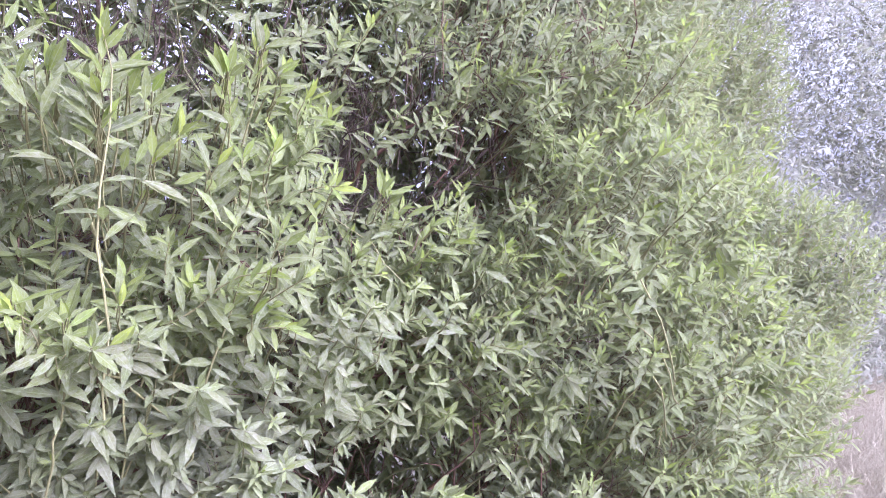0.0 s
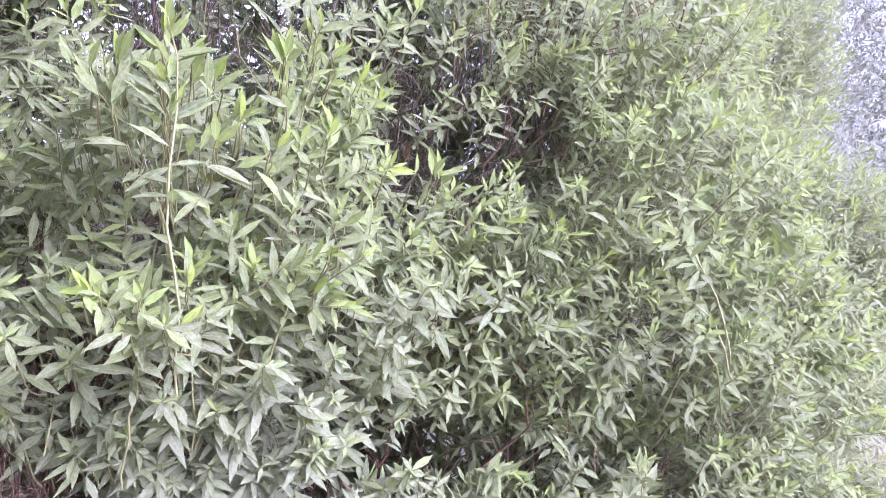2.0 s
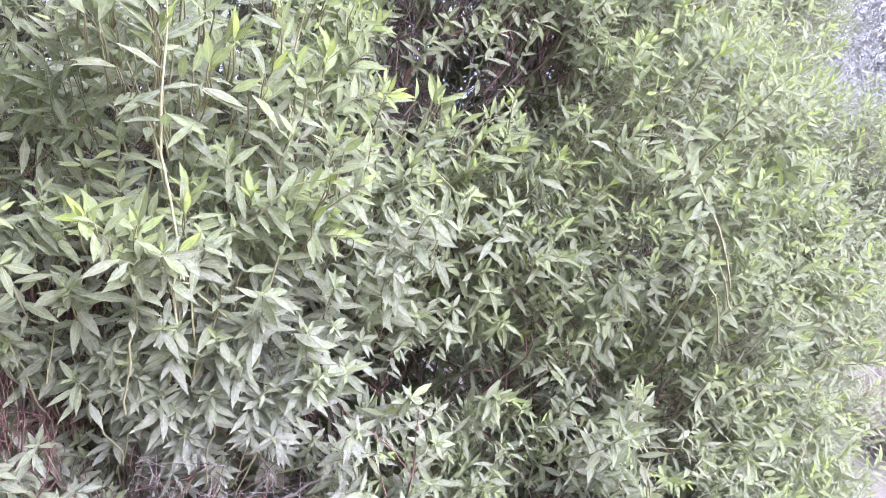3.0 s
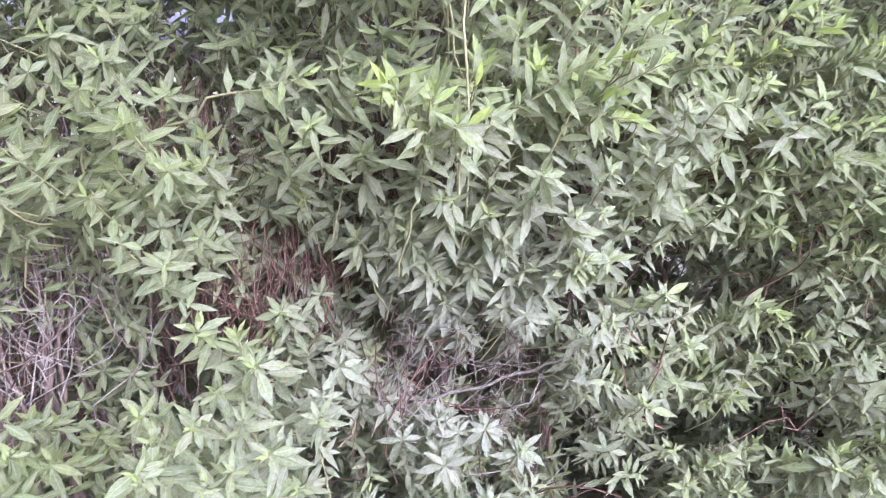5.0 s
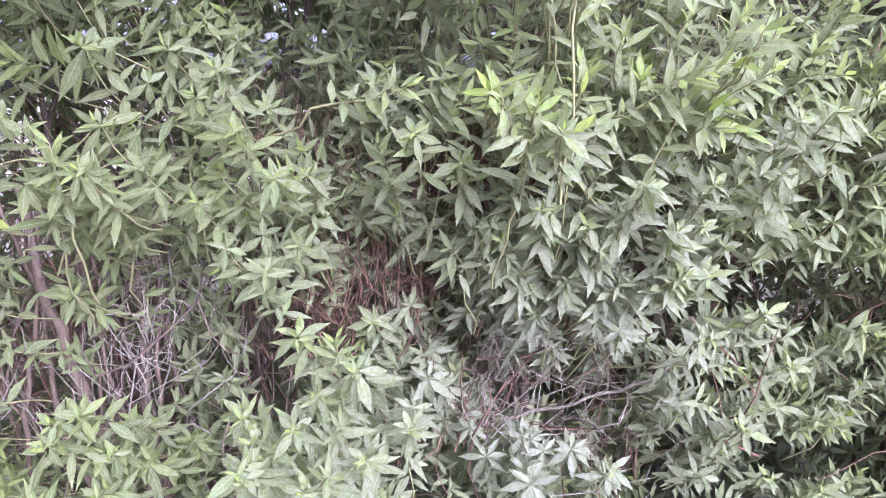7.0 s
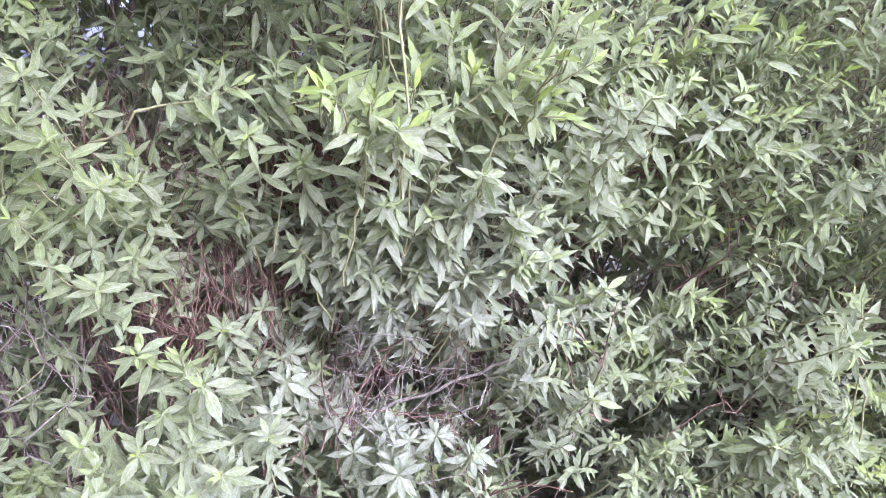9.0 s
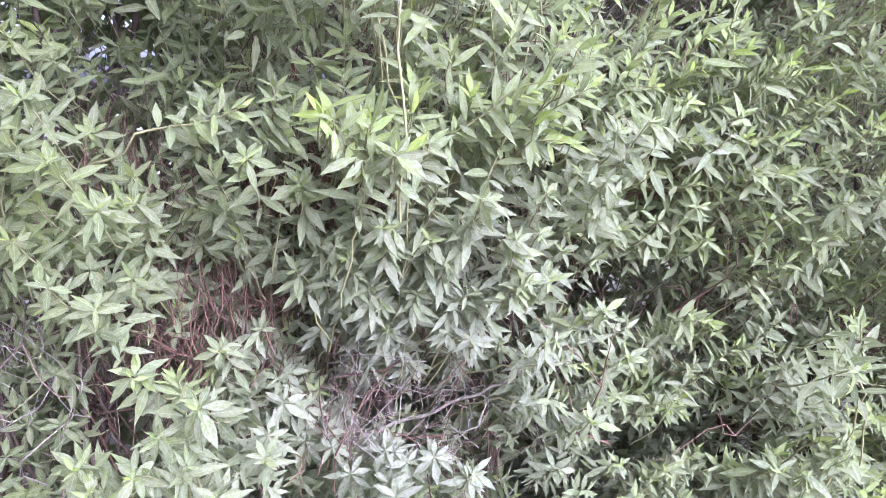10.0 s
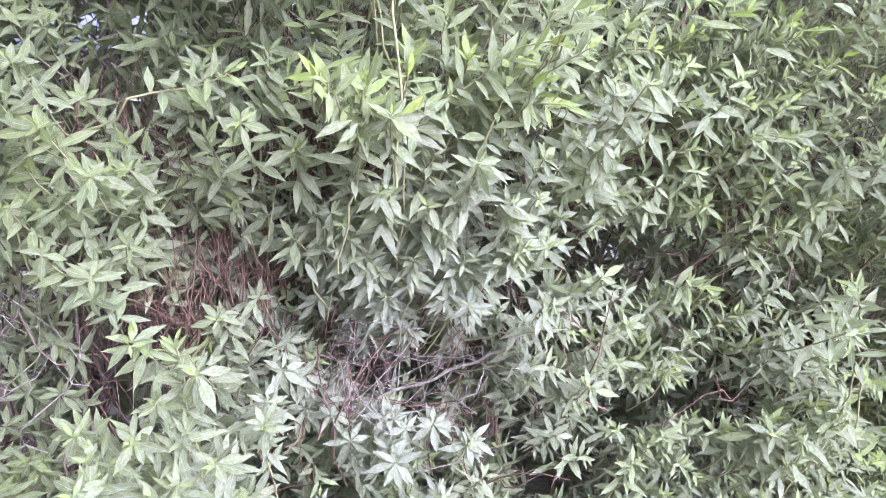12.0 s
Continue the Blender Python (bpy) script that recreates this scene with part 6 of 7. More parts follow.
whorl(1.019, 1.350, 0.709, 0.6, (1.024, 1.393, 0.745), (1.069, 1.343, 0.738), (1.000, 1.327, 0.666), (1.038, 1.330, 0.675), (0.960, 1.371, 0.733))
blade(1.005, 1.399, 0.685, 0.920, 1.427, 0.670, 0.50)
whorl(1.063, 1.316, 0.711, 0.5, (1.068, 1.294, 0.665), (1.130, 1.300, 0.656), (1.061, 1.343, 0.653), (1.107, 1.312, 0.695))
whorl(1.125, 1.362, 0.886, 0.2, (1.141, 1.385, 0.959), (1.154, 1.356, 0.802), (1.101, 1.391, 0.898), (1.171, 1.364, 0.896))
whorl(0.916, 1.042, 1.069, 0.3, (0.922, 1.068, 1.103), (0.947, 1.040, 1.068), (0.953, 1.069, 1.003), (0.910, 1.062, 1.052))
whorl(1.130, 1.270, 0.768, 0.4, (1.182, 1.310, 0.787), (1.137, 1.266, 0.748), (1.156, 1.240, 0.714))
whorl(0.888, 1.339, 1.381, 0.3, (0.952, 1.339, 1.337), (0.882, 1.355, 1.366), (0.887, 1.361, 1.415), (0.912, 1.320, 1.417), (0.963, 1.355, 1.390))
whorl(0.998, 1.353, 1.384, 0.5, (1.044, 1.338, 1.360), (1.051, 1.335, 1.391), (1.012, 1.377, 1.425), (0.963, 1.356, 1.364))
whorl(1.000, 1.427, 1.613, 0.9, (1.021, 1.403, 1.642), (1.038, 1.382, 1.594), (1.002, 1.457, 1.669), (0.991, 1.459, 1.583), (1.023, 1.422, 1.632))
blade(1.175, 1.592, 1.613, 1.231, 1.529, 1.610, 0.30)
blade(0.889, 1.312, 1.556, 0.930, 1.264, 1.534, 0.20)
sprig(0.934, 1.662, 1.176, -58, 4, 0.20, 0.4, 0.80, 0.3); sprig(1.049, 1.612, 0.815, -64, 1, 0.22, 0.8, 0.90, 0.3)
sprig(0.894, 1.561, 0.767, -65, -4, 0.22, 0.5, 0.90, 0.3); sprig(0.970, 1.460, 0.676, -65, 38, 0.20, 0.8, 1.00, 0.6)
sprig(0.951, 1.332, 1.608, -53, 27, 0.24, 0.9, 0.90, 0.1); sprig(0.989, 1.311, 1.582, -52, 13, 0.24, 0.8, 0.90, 0.1)
sprig(0.908, 1.374, 1.558, -64, 15, 0.20, 0.5, 0.90, 0.4); sprig(0.935, 1.334, 1.457, -54, 19, 0.22, 0.6, 0.90, 0.2)
sprig(0.980, 1.350, 1.378, -56, -6, 0.24, 0.6, 0.95, 0.2); sprig(0.881, 1.352, 1.458, -70, 24, 0.20, 0.7, 0.90, 0.6)
sprig(0.961, 1.555, 2.037, -74, 20, 0.20, 0.6, 0.90, 0.4); sprig(1.077, 1.524, 2.071, -68, 16, 0.24, 0.8, 0.90, 0.3)
sprig(1.123, 1.462, 2.074, -64, 14, 0.22, 0.8, 0.90, 0.2); sprig(0.894, 1.549, 1.957, -76, 19, 0.20, 0.6, 0.90, 0.6)
sprig(0.902, 1.416, 1.690, -84, 40, 0.20, 0.4, 0.80, 0.4); sprig(1.346, 1.406, 2.100, -77, 15, 0.20, 0.5, 0.90, 0.3)
sprig(1.171, 1.405, 2.150, -89, 24, 0.20, 0.5, 0.90, 0.4); sprig(1.600, 1.516, 2.244, -81, 14, 0.20, 0.5, 0.90, 0.3)
sprig(1.832, 1.648, 2.190, -76, 15, 0.20, 0.7, 0.90, 0.2); sprig(1.339, 1.446, 2.019, -80, 14, 0.20, 0.5, 0.90, 0.4)
sprig(1.402, 1.368, 1.963, -78, 18, 0.20, 0.6, 0.90, 0.3); sprig(1.134, 1.380, 1.997, -81, 21, 0.20, 0.5, 0.90, 0.4)
sprig(1.141, 1.469, 1.918, -96, 31, 0.20, 0.5, 0.90, 0.6); sprig(1.128, 1.260, 1.863, -92, 39, 0.22, 0.9, 0.90, 0.3)
sprig(1.233, 1.254, 1.817, -94, 41, 0.22, 0.8, 0.90, 0.3); sprig(1.302, 1.218, 1.835, -92, 37, 0.22, 0.9, 0.90, 0.3)
sprig(1.690, 1.466, 1.912, -87, 37, 0.22, 0.8, 0.90, 0.2); sprig(1.432, 1.267, 1.734, -98, 31, 0.20, 0.6, 0.90, 0.6)
sprig(1.185, 1.144, 1.674, -101, 37, 0.20, 0.5, 0.90, 0.6); sprig(1.417, 1.095, 1.784, -83, 31, 0.22, 0.8, 0.90, 0.2)
sprig(1.854, 1.407, 1.815, -82, 27, 0.22, 0.9, 0.90, 0.2); sprig(1.088, 1.118, 1.599, -173, 50, 0.20, 0.6, 0.95, 0.2)
sprig(1.140, 1.203, 1.493, -176, 42, 0.20, 0.4, 0.95, 0.3); sprig(1.351, 1.262, 1.609, -102, 39, 0.20, 0.6, 0.90, 0.6)
sprig(1.481, 1.268, 1.555, -97, 35, 0.20, 0.8, 0.90, 0.6); sprig(1.677, 1.340, 1.676, -86, 31, 0.20, 0.9, 0.90, 0.3)
sprig(1.518, 1.290, 1.456, -96, 37, 0.20, 0.8, 0.90, 0.6); sprig(1.710, 1.340, 1.464, -83, 34, 0.20, 0.8, 0.90, 0.3)
sprig(1.809, 1.327, 1.432, -77, 32, 0.22, 1.0, 0.90, 0.2); sprig(1.730, 1.326, 1.344, -79, 28, 0.20, 0.8, 0.90, 0.3)
sprig(1.854, 1.332, 1.306, -69, 25, 0.22, 1.0, 0.90, 0.1); sprig(1.612, 1.310, 1.380, -92, 32, 0.20, 0.9, 0.90, 0.6)
sprig(1.398, 1.228, 1.341, -94, 31, 0.20, 0.6, 0.90, 0.7); sprig(1.253, 1.196, 1.378, -102, 42, 0.20, 0.8, 0.90, 0.7)
sprig(1.199, 1.225, 1.416, -161, 45, 0.20, 0.5, 0.90, 0.6); sprig(1.864, 1.307, 1.247, -69, 16, 0.22, 1.0, 0.90, 0.1)
sprig(1.812, 1.383, 1.226, -77, 21, 0.20, 0.8, 0.90, 0.3); sprig(1.550, 1.273, 1.259, -87, 27, 0.20, 0.5, 0.90, 0.6)
sprig(1.419, 1.272, 1.255, -89, 27, 0.20, 0.5, 0.90, 0.7); sprig(1.339, 1.342, 1.196, -98, 38, 0.20, 0.4, 0.90, 0.8)
sprig(1.410, 1.346, 1.064, -92, 44, 0.20, 0.8, 0.90, 0.7); sprig(1.265, 1.453, 1.028, -95, 59, 0.20, 0.8, 0.95, 0.6)
sprig(1.527, 1.362, 1.032, -90, 37, 0.20, 0.6, 0.90, 0.7); sprig(1.764, 1.402, 1.118, -87, 29, 0.20, 0.7, 0.90, 0.6)
sprig(1.942, 1.424, 1.032, -77, 27, 0.20, 0.9, 0.90, 0.3); sprig(1.921, 1.331, 1.108, -74, 22, 0.22, 1.0, 0.90, 0.2)
sprig(2.029, 1.345, 1.040, -70, 13, 0.22, 1.0, 0.90, 0.1); sprig(2.056, 1.524, 0.879, -76, 24, 0.20, 0.8, 0.90, 0.3)
sprig(1.811, 1.472, 0.940, -85, 32, 0.20, 0.7, 0.90, 0.6); sprig(1.200, 1.333, 1.342, -117, 45, 0.20, 0.3, 0.90, 0.8)
sprig(1.130, 1.371, 1.323, -116, 41, 0.20, 0.5, 0.90, 0.9); sprig(1.158, 1.402, 1.256, -98, 41, 0.20, 0.3, 0.90, 0.8)
sprig(1.263, 1.520, 1.294, -112, 42, 0.20, 0.2, 0.90, 0.8); sprig(1.094, 1.394, 1.397, -89, 38, 0.20, 0.3, 0.90, 0.6)
sprig(1.346, 1.580, 1.158, -120, 48, 0.20, 0.2, 0.90, 0.8); sprig(1.304, 1.637, 1.089, -101, 44, 0.20, 0.2, 0.90, 0.8)
sprig(1.009, 1.142, 1.115, -144, 58, 0.20, 0.3, 0.95, 0.7); sprig(0.938, 1.092, 1.087, -156, 56, 0.20, 0.3, 0.95, 0.7)
sprig(1.113, 1.437, 0.926, -82, 40, 0.20, 0.2, 0.90, 0.7); sprig(1.127, 1.550, 0.987, -79, 31, 0.20, 0.3, 0.90, 0.7)
sprig(1.062, 1.558, 0.929, -71, 33, 0.20, 0.5, 0.90, 0.6); sprig(1.144, 1.357, 0.874, -101, 59, 0.20, 0.4, 0.90, 0.7)
sprig(1.046, 1.393, 0.727, -85, 58, 0.20, 0.9, 0.95, 0.7); sprig(0.993, 1.436, 0.688, -89, 56, 0.20, 0.5, 0.95, 0.8)
sprig(1.152, 1.287, 0.811, -93, 65, 0.20, 0.5, 1.00, 0.6); sprig(1.134, 1.322, 0.742, -89, 57, 0.20, 0.7, 1.00, 0.7)
sprig(1.087, 1.325, 0.689, -85, 59, 0.20, 0.6, 1.00, 0.7); sprig(1.298, 1.577, 1.608, -95, 42, 0.20, 0.3, 0.90, 0.4)
sprig(1.326, 1.702, 1.697, -87, 35, 0.20, 0.3, 0.90, 0.4); sprig(1.110, 1.420, 1.527, -90, 35, 0.20, 0.3, 0.90, 0.6)
sprig(1.181, 1.679, 1.007, -79, 30, 0.20, 0.3, 0.90, 0.7); sprig(1.245, 1.635, 1.032, -84, 37, 0.20, 0.2, 0.90, 0.7)
sprig(0.999, 1.611, 0.975, -63, 25, 0.20, 0.6, 0.90, 0.4); sprig(0.976, 1.658, 0.823, -67, 19, 0.20, 0.4, 0.90, 0.6)
sprig(1.029, 1.605, 0.764, -74, 21, 0.20, 0.3, 0.90, 0.7); sprig(0.941, 1.661, 1.082, -67, 23, 0.20, 0.3, 0.90, 0.6)
sprig(0.906, 1.512, 0.679, -70, 45, 0.20, 0.4, 0.90, 0.7); sprig(1.222, 1.786, 1.138, -73, 21, 0.20, 0.3, 0.90, 0.6)
sprig(1.382, 1.867, 1.151, -76, 20, 0.20, 0.3, 0.90, 0.6)


# dusty star-shaped shoot ends below the leading clump
grow = shrub_b
for x, y, z, fresh in ((0.23, 1.44, 1.14, 0.2), (0.27, 1.40, 1.06, 0.2), (0.11, 1.58, 1.00, 0.2), (0.155, 1.475, 1.055, 0.5), (0.215, 1.56, 0.955, 0.3), (-0.10, 1.42, 1.085, 0.3),
                       (-0.027, 1.30, 1.228, 0.4), (0.075, 1.45, 1.13, 0.2), (0.14, 1.24, 1.28, 0.3), (0.25, 1.29, 1.24, 0.4), (0.13, 1.46, 1.12, 0.1), (-0.08, 1.47, 0.96, 0.3),
                       (-0.17, 1.50, 1.03, 0.2), (-0.13, 1.52, 1.18, 0.1), (0.055, 1.33, 1.26, 0.2), (0.31, 1.36, 1.06, 0.3), (0.30, 1.34, 1.155, 0.3), (0.33, 1.41, 1.07, 0.4),
                       (0.39, 1.28, 1.18, 0.5), (0.02, 1.55, 1.04, 0.1), (0.19, 1.52, 1.01, 0.2), (0.35, 1.55, 0.98, 0.2)):
    sprig(x, y, z, rng.uniform(-110, -66), rng.uniform(22, 46), 0.14, fresh, 0.85, 0.95, 13)
grow = shrub_a
for x, y, z, fresh in ((-0.30, 1.27, 1.23, 0.4), (-0.35, 1.23, 1.19, 0.4), (-0.22, 1.50, 1.15, 0.1), (-0.28, 1.62, 1.20, 0.1)):
    sprig(x, y, z, rng.uniform(-110, -66), rng.uniform(22, 46), 0.14, fresh, 0.85, 0.95, 13)


# the mass behind and around the leading shoots
fill(shrub_a, -2.6, -0.2, 0.1, 1.8, 950, 0.08, 0.6)
fill(shrub_a, -2.6, -0.2, 1.75, 3.2, 550, 0.0, 0.7)
fill(shrub_b, -0.3, 0.95, 0.1, 1.95, 900, 0.08, 0.55)
fill(shrub_b, -0.3, 0.95, 1.9, 3.3, 380, 0.03, 0.7)
fill(shrub_c, 0.85, 2.0, 0.05, 2.3, 1400, -0.04, 0.5, 14, 0.85, fresh=0.6)
fill(shrub_c, 0.85, 2.2, 2.1, 3.3, 520, 0.25, 0.9, 14, 0.85, fresh=0.4)
# unseen foliage added overhead and at the left end, to shade the left side
fill(shrub_a, -2.3, -0.3, 2.1, 2.9, 680, -0.7, 0.1)
fill(shrub_a, -1.4, -0.1, 2.25, 3.0, 640, -1.3, -0.4, 12, 1.3, plain=True)
fill(shrub_a, -2.6, -1.35, 0.3, 2.6, 520, -0.95, 0.0)
# low shoots at the foot of the shrub
fill(shrub_a, -1.15, -0.3, 0.1, 0.75, 170, 0.0, 0.45)
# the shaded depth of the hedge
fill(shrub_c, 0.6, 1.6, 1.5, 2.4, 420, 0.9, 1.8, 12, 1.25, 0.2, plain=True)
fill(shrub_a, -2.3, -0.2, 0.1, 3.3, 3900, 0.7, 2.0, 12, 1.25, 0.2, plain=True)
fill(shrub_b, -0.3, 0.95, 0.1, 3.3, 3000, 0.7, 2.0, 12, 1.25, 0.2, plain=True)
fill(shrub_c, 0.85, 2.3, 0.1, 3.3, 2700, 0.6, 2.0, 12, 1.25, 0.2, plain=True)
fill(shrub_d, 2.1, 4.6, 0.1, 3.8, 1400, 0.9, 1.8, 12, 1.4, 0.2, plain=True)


def rounded_mass(home, centre, radii, count, scale, fresh, leaves=12):
    """A rounded head of ascending shoots over the open side of a shrub, as one mesh."""
    b, keep = Build(), []
    centre, radii = np.array(centre), np.array(radii)
    while len(keep) < count:
        n = unit(rng.normal(0, 1, 3))
        if n @ (0.55, -0.8, 0.25) < -0.35:
            continue
        swell = 1 + 0.22 * noise.noise(Vector(n * 2.3 + centre)) + 0.12 * noise.noise(Vector(n * 5.5 + centre))
        tip = centre + n * radii * (swell - 0.35 * rng.uniform(0, 1) ** 2.2)
        way = unit(n * 0.75 + np.array([0.30, -0.1, 0.75]) + rng.normal(0, 0.3, 3))
        length = rng.uniform(0.14, 0.24)
        keep.append(leaf_set(tip, way, length, fresh * rng.uniform(0.3, 1.6), scale * rng.uniform(0.85, 1.1), leaves, 0.15, rng.uniform(0.0, 0.4)))
        b.tube(bend(tip - way * (length + 0.08), tip, 0.01, 0.01, 4), np.linspace(0.0016, 0.0009, 4), 1, 3)
    b.mass_leaves(*(np.concatenate(some) for some in zip(*keep)))
    inner = []
    for _ in range(int(0.6 * count)):
        n = unit(rng.normal(0, 1, 3))
        tip = centre + n * radii * rng.uniform(0.2, 0.85)
        inner.append(leaf_set(tip, n * 0.6 + np.array([0.2, 0, 0.8]), 0.2, 0.1, 1.2, 10, 0.1, 0.4))
    b.plain_leaves(*(np.concatenate(some) for some in zip(*inner)))
    tagged(part("foliage", b.mesh("foliage", [LEAF, STEM], home.location), home), "rounded head of ascending leafy shoots", kind="stuff")


for centre, radii, count, scale, fresh in (
        ((2.80, 2.35, 1.52), (0.55, 0.55, 0.55), 620, 0.85, 0.6),
        ((3.45, 2.95, 1.10), (0.58, 0.55, 0.60), 520, 0.85, 0.5),
        ((2.30, 2.10, 1.00), (0.50, 0.50, 0.70), 520, 0.85, 0.5),
        ((1.88, 1.75, 0.55), (0.42, 0.42, 0.45), 300, 0.95, 0.7),
        ((3.15, 3.30, 2.70), (0.78, 0.70, 1.15), 1500, 0.85, 0.4),
        ((2.05, 2.75, 2.70), (0.85, 0.75, 1.00), 1000, 0.85, 0.4)):
    rounded_mass(shrub_d if centre[0] > 2.7 else shrub_c, centre, radii, count, scale, fresh)
for home, count, spread, height in ((shrub_a, 7, 0.7, 2.5), (shrub_b, 6, 0.6, 2.6), (shrub_c, 6, 0.4, 2.4), (shrub_d, 7, 0.6, 3.2)):
    stems(home, count, spread, height)
bare_twigs(shrub_a, 22, (-1.05, 1.42, 0.6), (-0.45, 1.62, 0.95), 0.32, 0.0017, "bare grey dead twig", 1.5)
bare_twigs(shrub_a, 17, (-0.74, 1.40, 0.82), (-0.64, 1.52, 1.00), 0.24, 0.0014, "pale curling dead twig in a tangle", 1.2)
bare_twigs(shrub_b, 13, (0.02, 1.53, 0.77), (0.13, 1.61, 0.93), 0.17, 0.0012, "pale curling dead twig in a tangle", 0.5)
bare_twigs(shrub_b, 26, (0.0, 1.6, 0.6), (0.4, 1.8, 0.85), 0.25, 0.0014, "thin curling grey twig", 0.2)
brushwood(shrub_a, 150, (-1.6, 1.75, 0.4), (-0.1, 2.2, 1.2), 0.4, 0.0022, "bare red-brown twigs inside the shrub", 1.0)
brushwood(shrub_a, 75, (-1.3, 1.75, 0.2), (-0.4, 2.1, 0.9), 0.5, 0.0032, "upright red-brown twigs low in the shrub", 2.2)
brushwood(shrub_b, 160, (-0.3, 1.6, 0.4), (0.95, 2.2, 1.5), 0.4, 0.0025, "bare red-brown twigs inside the shrub", 0.9)
brushwood(shrub_a, 18, (-1.05, 1.5, 0.45), (-0.42, 1.72, 0.85), 0.5, 0.0028, "slender upright pinkish-grey stems", 2.6, ROSY)
brushwood(shrub_a, 55, (-0.32, 1.43, 0.92), (-0.08, 1.60, 1.2), 0.26, 0.0018, "upright red-brown twigs in an opening", 1.8)
brushwood(shrub_a, 70, (-1.4, 1.75, 1.0), (-0.65, 2.3, 1.45), 0.3, 0.0025, "dark bare twigs inside the shrub", 0.6, BARK)
brushwood(shrub_b, 45, (-0.3, 1.7, 1.5), (0.95, 2.2, 2.2), 0.4, 0.0025, "dark bare twigs inside the shrub", 0.9, BARK)
brushwood(shrub_c, 80, (0.62, 1.75, 1.6), (1.2, 2.15, 2.05), 0.35, 0.0022, "bare dark twigs in a shaded gap", 0.5, BARK)
brushwood(shrub_c, 90, (0.9, 1.6, 0.5), (1.6, 2.1, 2.2), 0.4, 0.0025, "bare red-brown twigs inside the shrub")

brushwood(shrub_a, 130, (-0.5, 1.6, 0.75), (-0.05, 1.9, 1.25), 0.35, 0.002, "upright red-brown twigs between the leaves", 1.6)
brushwood(shrub_b, 90, (-0.1, 1.6, 1.0), (0.15, 1.85, 1.3), 0.3, 0.0018, "upright red-brown twigs between the leaves", 1.4)
for x, y, z, r in HOLES:
    brushwood(shrub_a if x < -0.22 else shrub_b, 18, (x - r, y + 0.1, z - 1.6 * r - 0.05), (x + r, y + 0.5, z + r), 0.13, 0.0014, "fine dark twigs in a gap of the leaves", 0.6, BARK)


def bough(home, points, r0, r1, material, label):
    b = Build()
    pts = np.array(points, float)
    t = np.linspace(0, len(pts) - 1, 4 * len(pts))
    line = np.stack([np.interp(t, range(len(pts)), pts[:, k]) for k in range(3)], -1) + rng.normal(0, 0.0045, (len(t), 3))
    b.tube(line, np.linspace(r0, r1, len(t)), 0, 7)
    part("branch", b.mesh("branch", [material], home.location), home, label=label)


bough(shrub_b, [(0.0, 1.85, 0.60), (0.067, 1.761, 0.662), (0.257, 1.75, 0.725), (0.413, 1.679, 0.811), (0.525, 1.57, 0.927)], 0.0065, 0.003, DEAD, "bare grey slanting branch")
bough(shrub_b, [(0.70, 1.95, 1.70), (0.767, 1.793, 1.859), (0.903, 1.716, 1.979), (1.0, 1.65, 2.06)], 0.008, 0.003, TWIG, "reddish-brown slanting branch")
bough(shrub_a, [(-0.95, 1.52, 1.30), (-0.885, 1.47, 1.07), (-0.815, 1.46, 0.90), (-0.78, 1.6, 0.5), (-0.8, 1.8, 0.0)], 0.009, 0.016, ROSY, "thick bare pinkish-grey stem")
bough(shrub_a, [(-0.80, 1.60, 1.25), (-0.78, 1.56, 1.0), (-0.72, 1.6, 0.75), (-0.75, 1.8, 0.0)], 0.004, 0.008, BARK, "bare grey-brown stem")
# out of view, added to carry the foliage that shades the left
bough(shrub_a, [(-0.9, 2.1, 1.6), (-0.8, 1.5, 2.3), (-0.7, 0.9, 2.5), (-0.5, 0.2, 2.65)], 0.016, 0.004, BARK, "unseen bough added under the shading foliage overhead")
for _ in range(9):
    x, lean = rng.uniform(-1.0, -0.5), rng.uniform(-0.16, 0.10)
    y = rng.uniform(1.5, 1.75)
    r = rng.uniform(0.0035, 0.008)
    bough(shrub_a, [(x + lean, y - 0.05, 1.28), (x + 0.5 * lean, y, 1.02), (x + rng.normal(0, 0.02), y, 0.75), (x - 0.3 * lean, y + 0.1, 0.35), (x - 0.3 * lean, 1.85, 0.0)], 0.6 * r, 1.3 * r, ROSY, "slender bare pinkish-grey stem")
bough(shrub_a, [(-0.66, 1.62, 1.2), (-0.68, 1.6, 0.95), (-0.66, 1.65, 0.7), (-0.72, 1.85, 0.0)], 0.0035, 0.007, BARK, "bare grey-brown stem")
# hanging shoots across the mouth of the opening
for x, y, z, fresh in ((-0.805, 1.40, 1.08, 0.2), (-0.907, 1.45, 0.93, 0.1), (-0.651, 1.45, 1.01, 0.1), (-0.614, 1.50, 0.90, 0.1), (-0.874, 1.40, 1.29, 0.3), (-0.90, 1.36, 1.14, 0.3),
                       (-0.974, 1.45, 1.26, 0.2), (-0.987, 1.47, 1.33, 0.1), (-0.985, 1.43, 1.18, 0.2), (-0.754, 1.40, 1.27, 0.2), (-0.685, 1.45, 1.17, 0.1), (-0.558, 1.50, 1.02, 0.1), (-0.61, 1.45, 1.08, 0.1)):
    sprig(x, y, z, rng.uniform(-125, -60), rng.uniform(-45, -5), 0.11, fresh, 0.8, 0.8, 9)

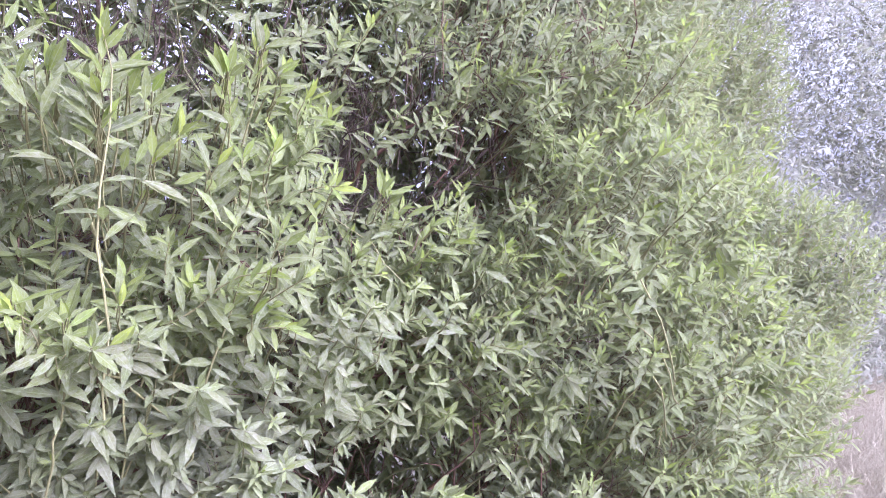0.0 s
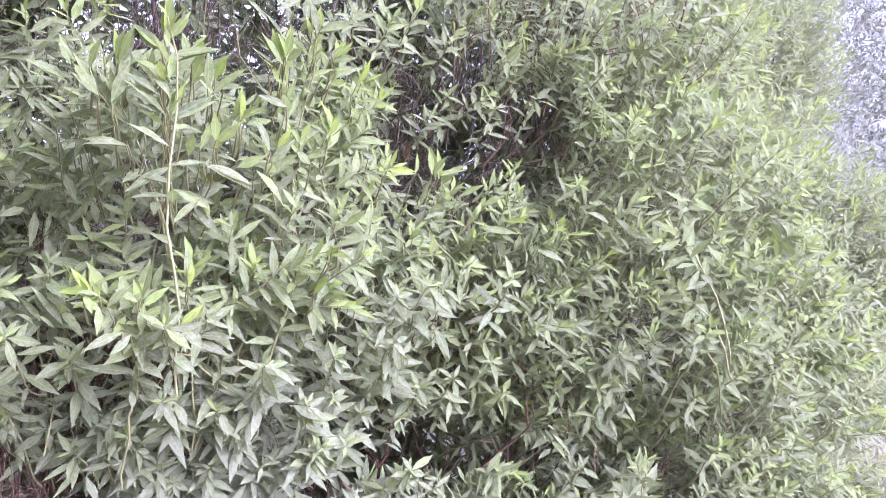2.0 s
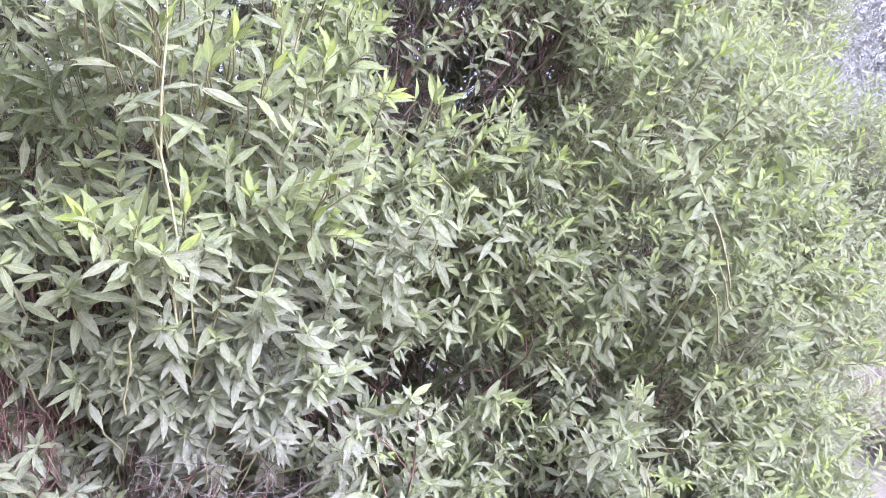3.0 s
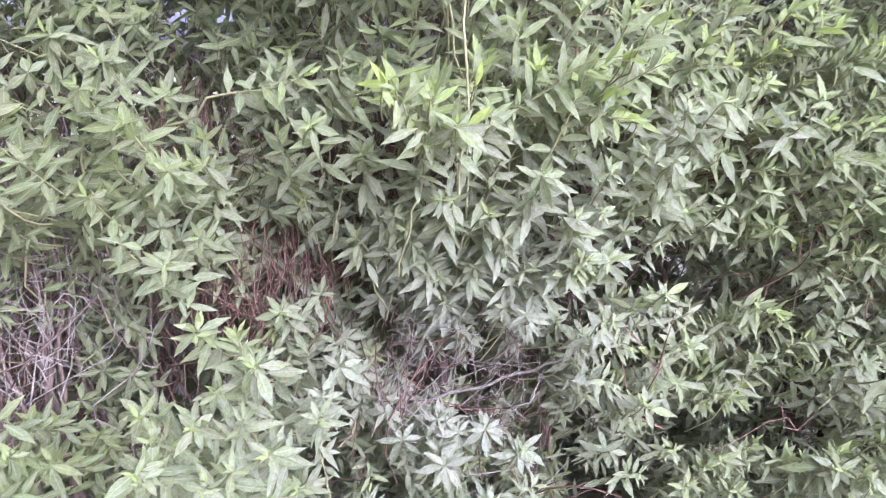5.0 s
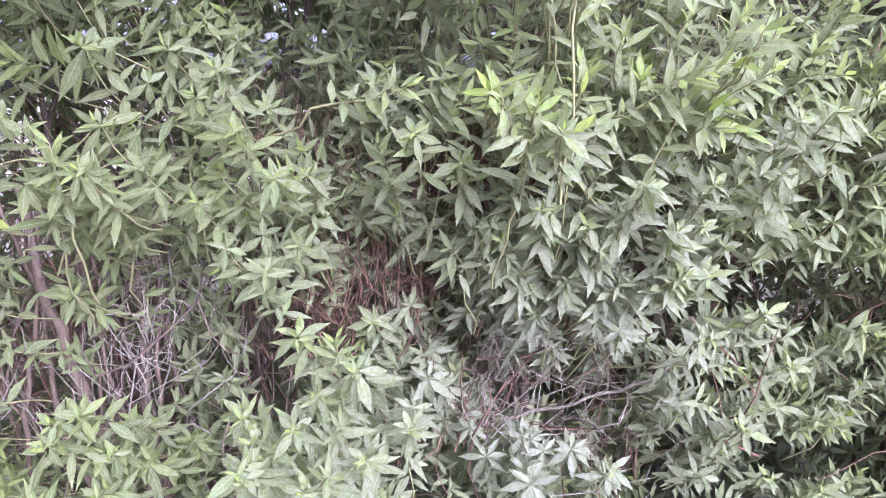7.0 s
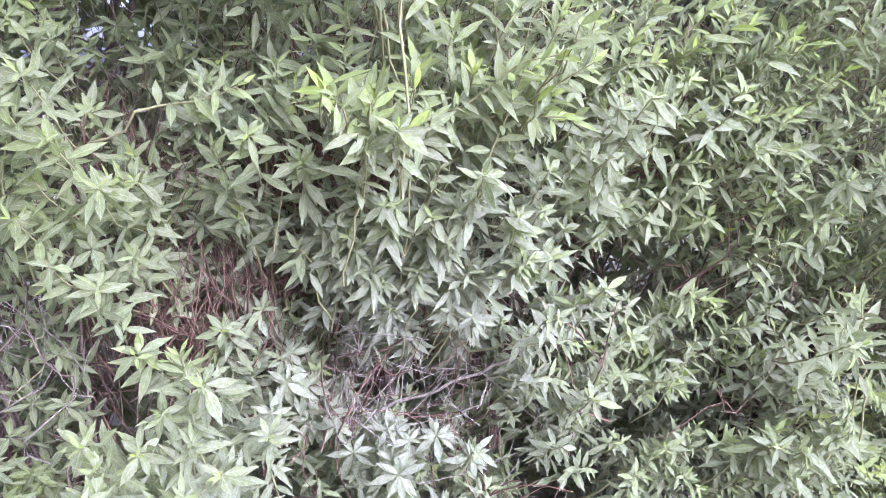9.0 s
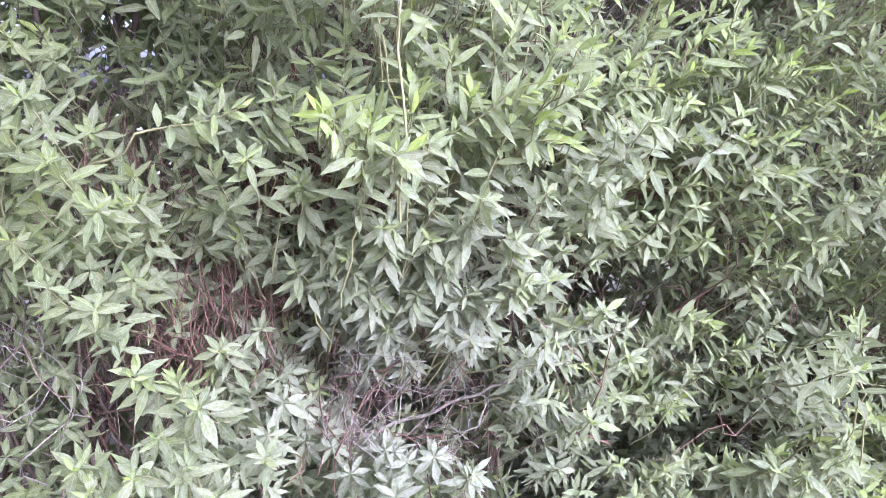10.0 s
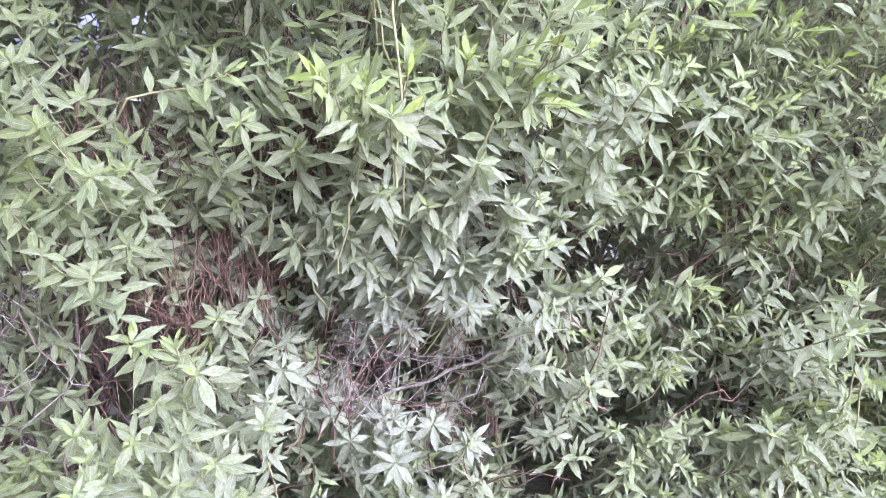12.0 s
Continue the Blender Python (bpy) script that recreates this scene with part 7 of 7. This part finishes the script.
# ---- dry grass beyond the shrubs ----
def dry_grass():
    b = Build()
    for _ in range(900):
        x = 4.0 + 5.5 * rng.uniform() ** 1.6
        y = 0.69 * x + rng.normal(-0.15, 0.45)
        for _ in range(9):
            p = np.array([x + rng.normal(0, 0.06), y + rng.normal(0, 0.06), -0.02])
            h = rng.uniform(0.12, 0.34)
            tip = p + np.array([rng.normal(0, 0.13), rng.normal(0, 0.13), h])
            b.tube(bend(p, tip, -0.03, 0.02, 4), [0.003, 0.0026, 0.002, 0.0008], 0, 3)
    me = b.mesh("dry_grass", [STRAW])
    tagged(new("dry_grass", me), "pale dry straw-like grass in tufts on sand", "grass", kind="stuff")


dry_grass()


# ---- trees across the far end ----
def far_tree(x, y, height, width, count):
    home = new("far_tree", None)
    home.location = (x, y, 0)
    tagged(home, "large shaded evergreen tree beyond the sandy ground", "tree", "trees at the far end")
    base = np.array([x, y, 0.0])
    b = Build()
    for n in range(4):
        a = n * 1.57 + 0.4
        top = base + (width * 0.4 * math.cos(a), width * 0.4 * math.sin(a), height * 0.2)
        b.tube(bend(base - (0, 0, 0.1), top, -0.1, 0.15, 8), np.linspace(0.06, 0.015, 8), 0, 8)
    part("trunk", b.mesh("trunk", [BARK], base), home)
    b = Build()
    keep = []
    for _ in range(count):
        # most of the leaves stand on the side towards the light
        a, h = 3.93 + rng.normal(0, 1.1), rng.uniform(0.01, 1.0)
        way = np.array([math.cos(a), math.sin(a), h - 0.3])
        r = width * (1 - h**3.5) ** 0.5 * rng.uniform(0.45, 1.0) ** 0.5
        r *= 1 + 0.3 * noise.noise(Vector((way[0] * 1.5, way[1] * 1.5, h * 5)) + Vector(base))
        c = base + (r * way[0], r * way[1], h * height)
        out = unit(way + (0, 0, 0.4) + rng.normal(0, 0.4, 3))
        keep.append(leaf_set(c, out, 0.4, 0.3, 1.75, 7, 0.1, 0.3))
    b.plain_leaves(*(np.concatenate(some) for some in zip(*keep)))
    tagged(part("crown", b.mesh("crown", [HAZED_LEAF], base), home), "grey-green crown with distance haze in its leaf colour", kind="stuff")


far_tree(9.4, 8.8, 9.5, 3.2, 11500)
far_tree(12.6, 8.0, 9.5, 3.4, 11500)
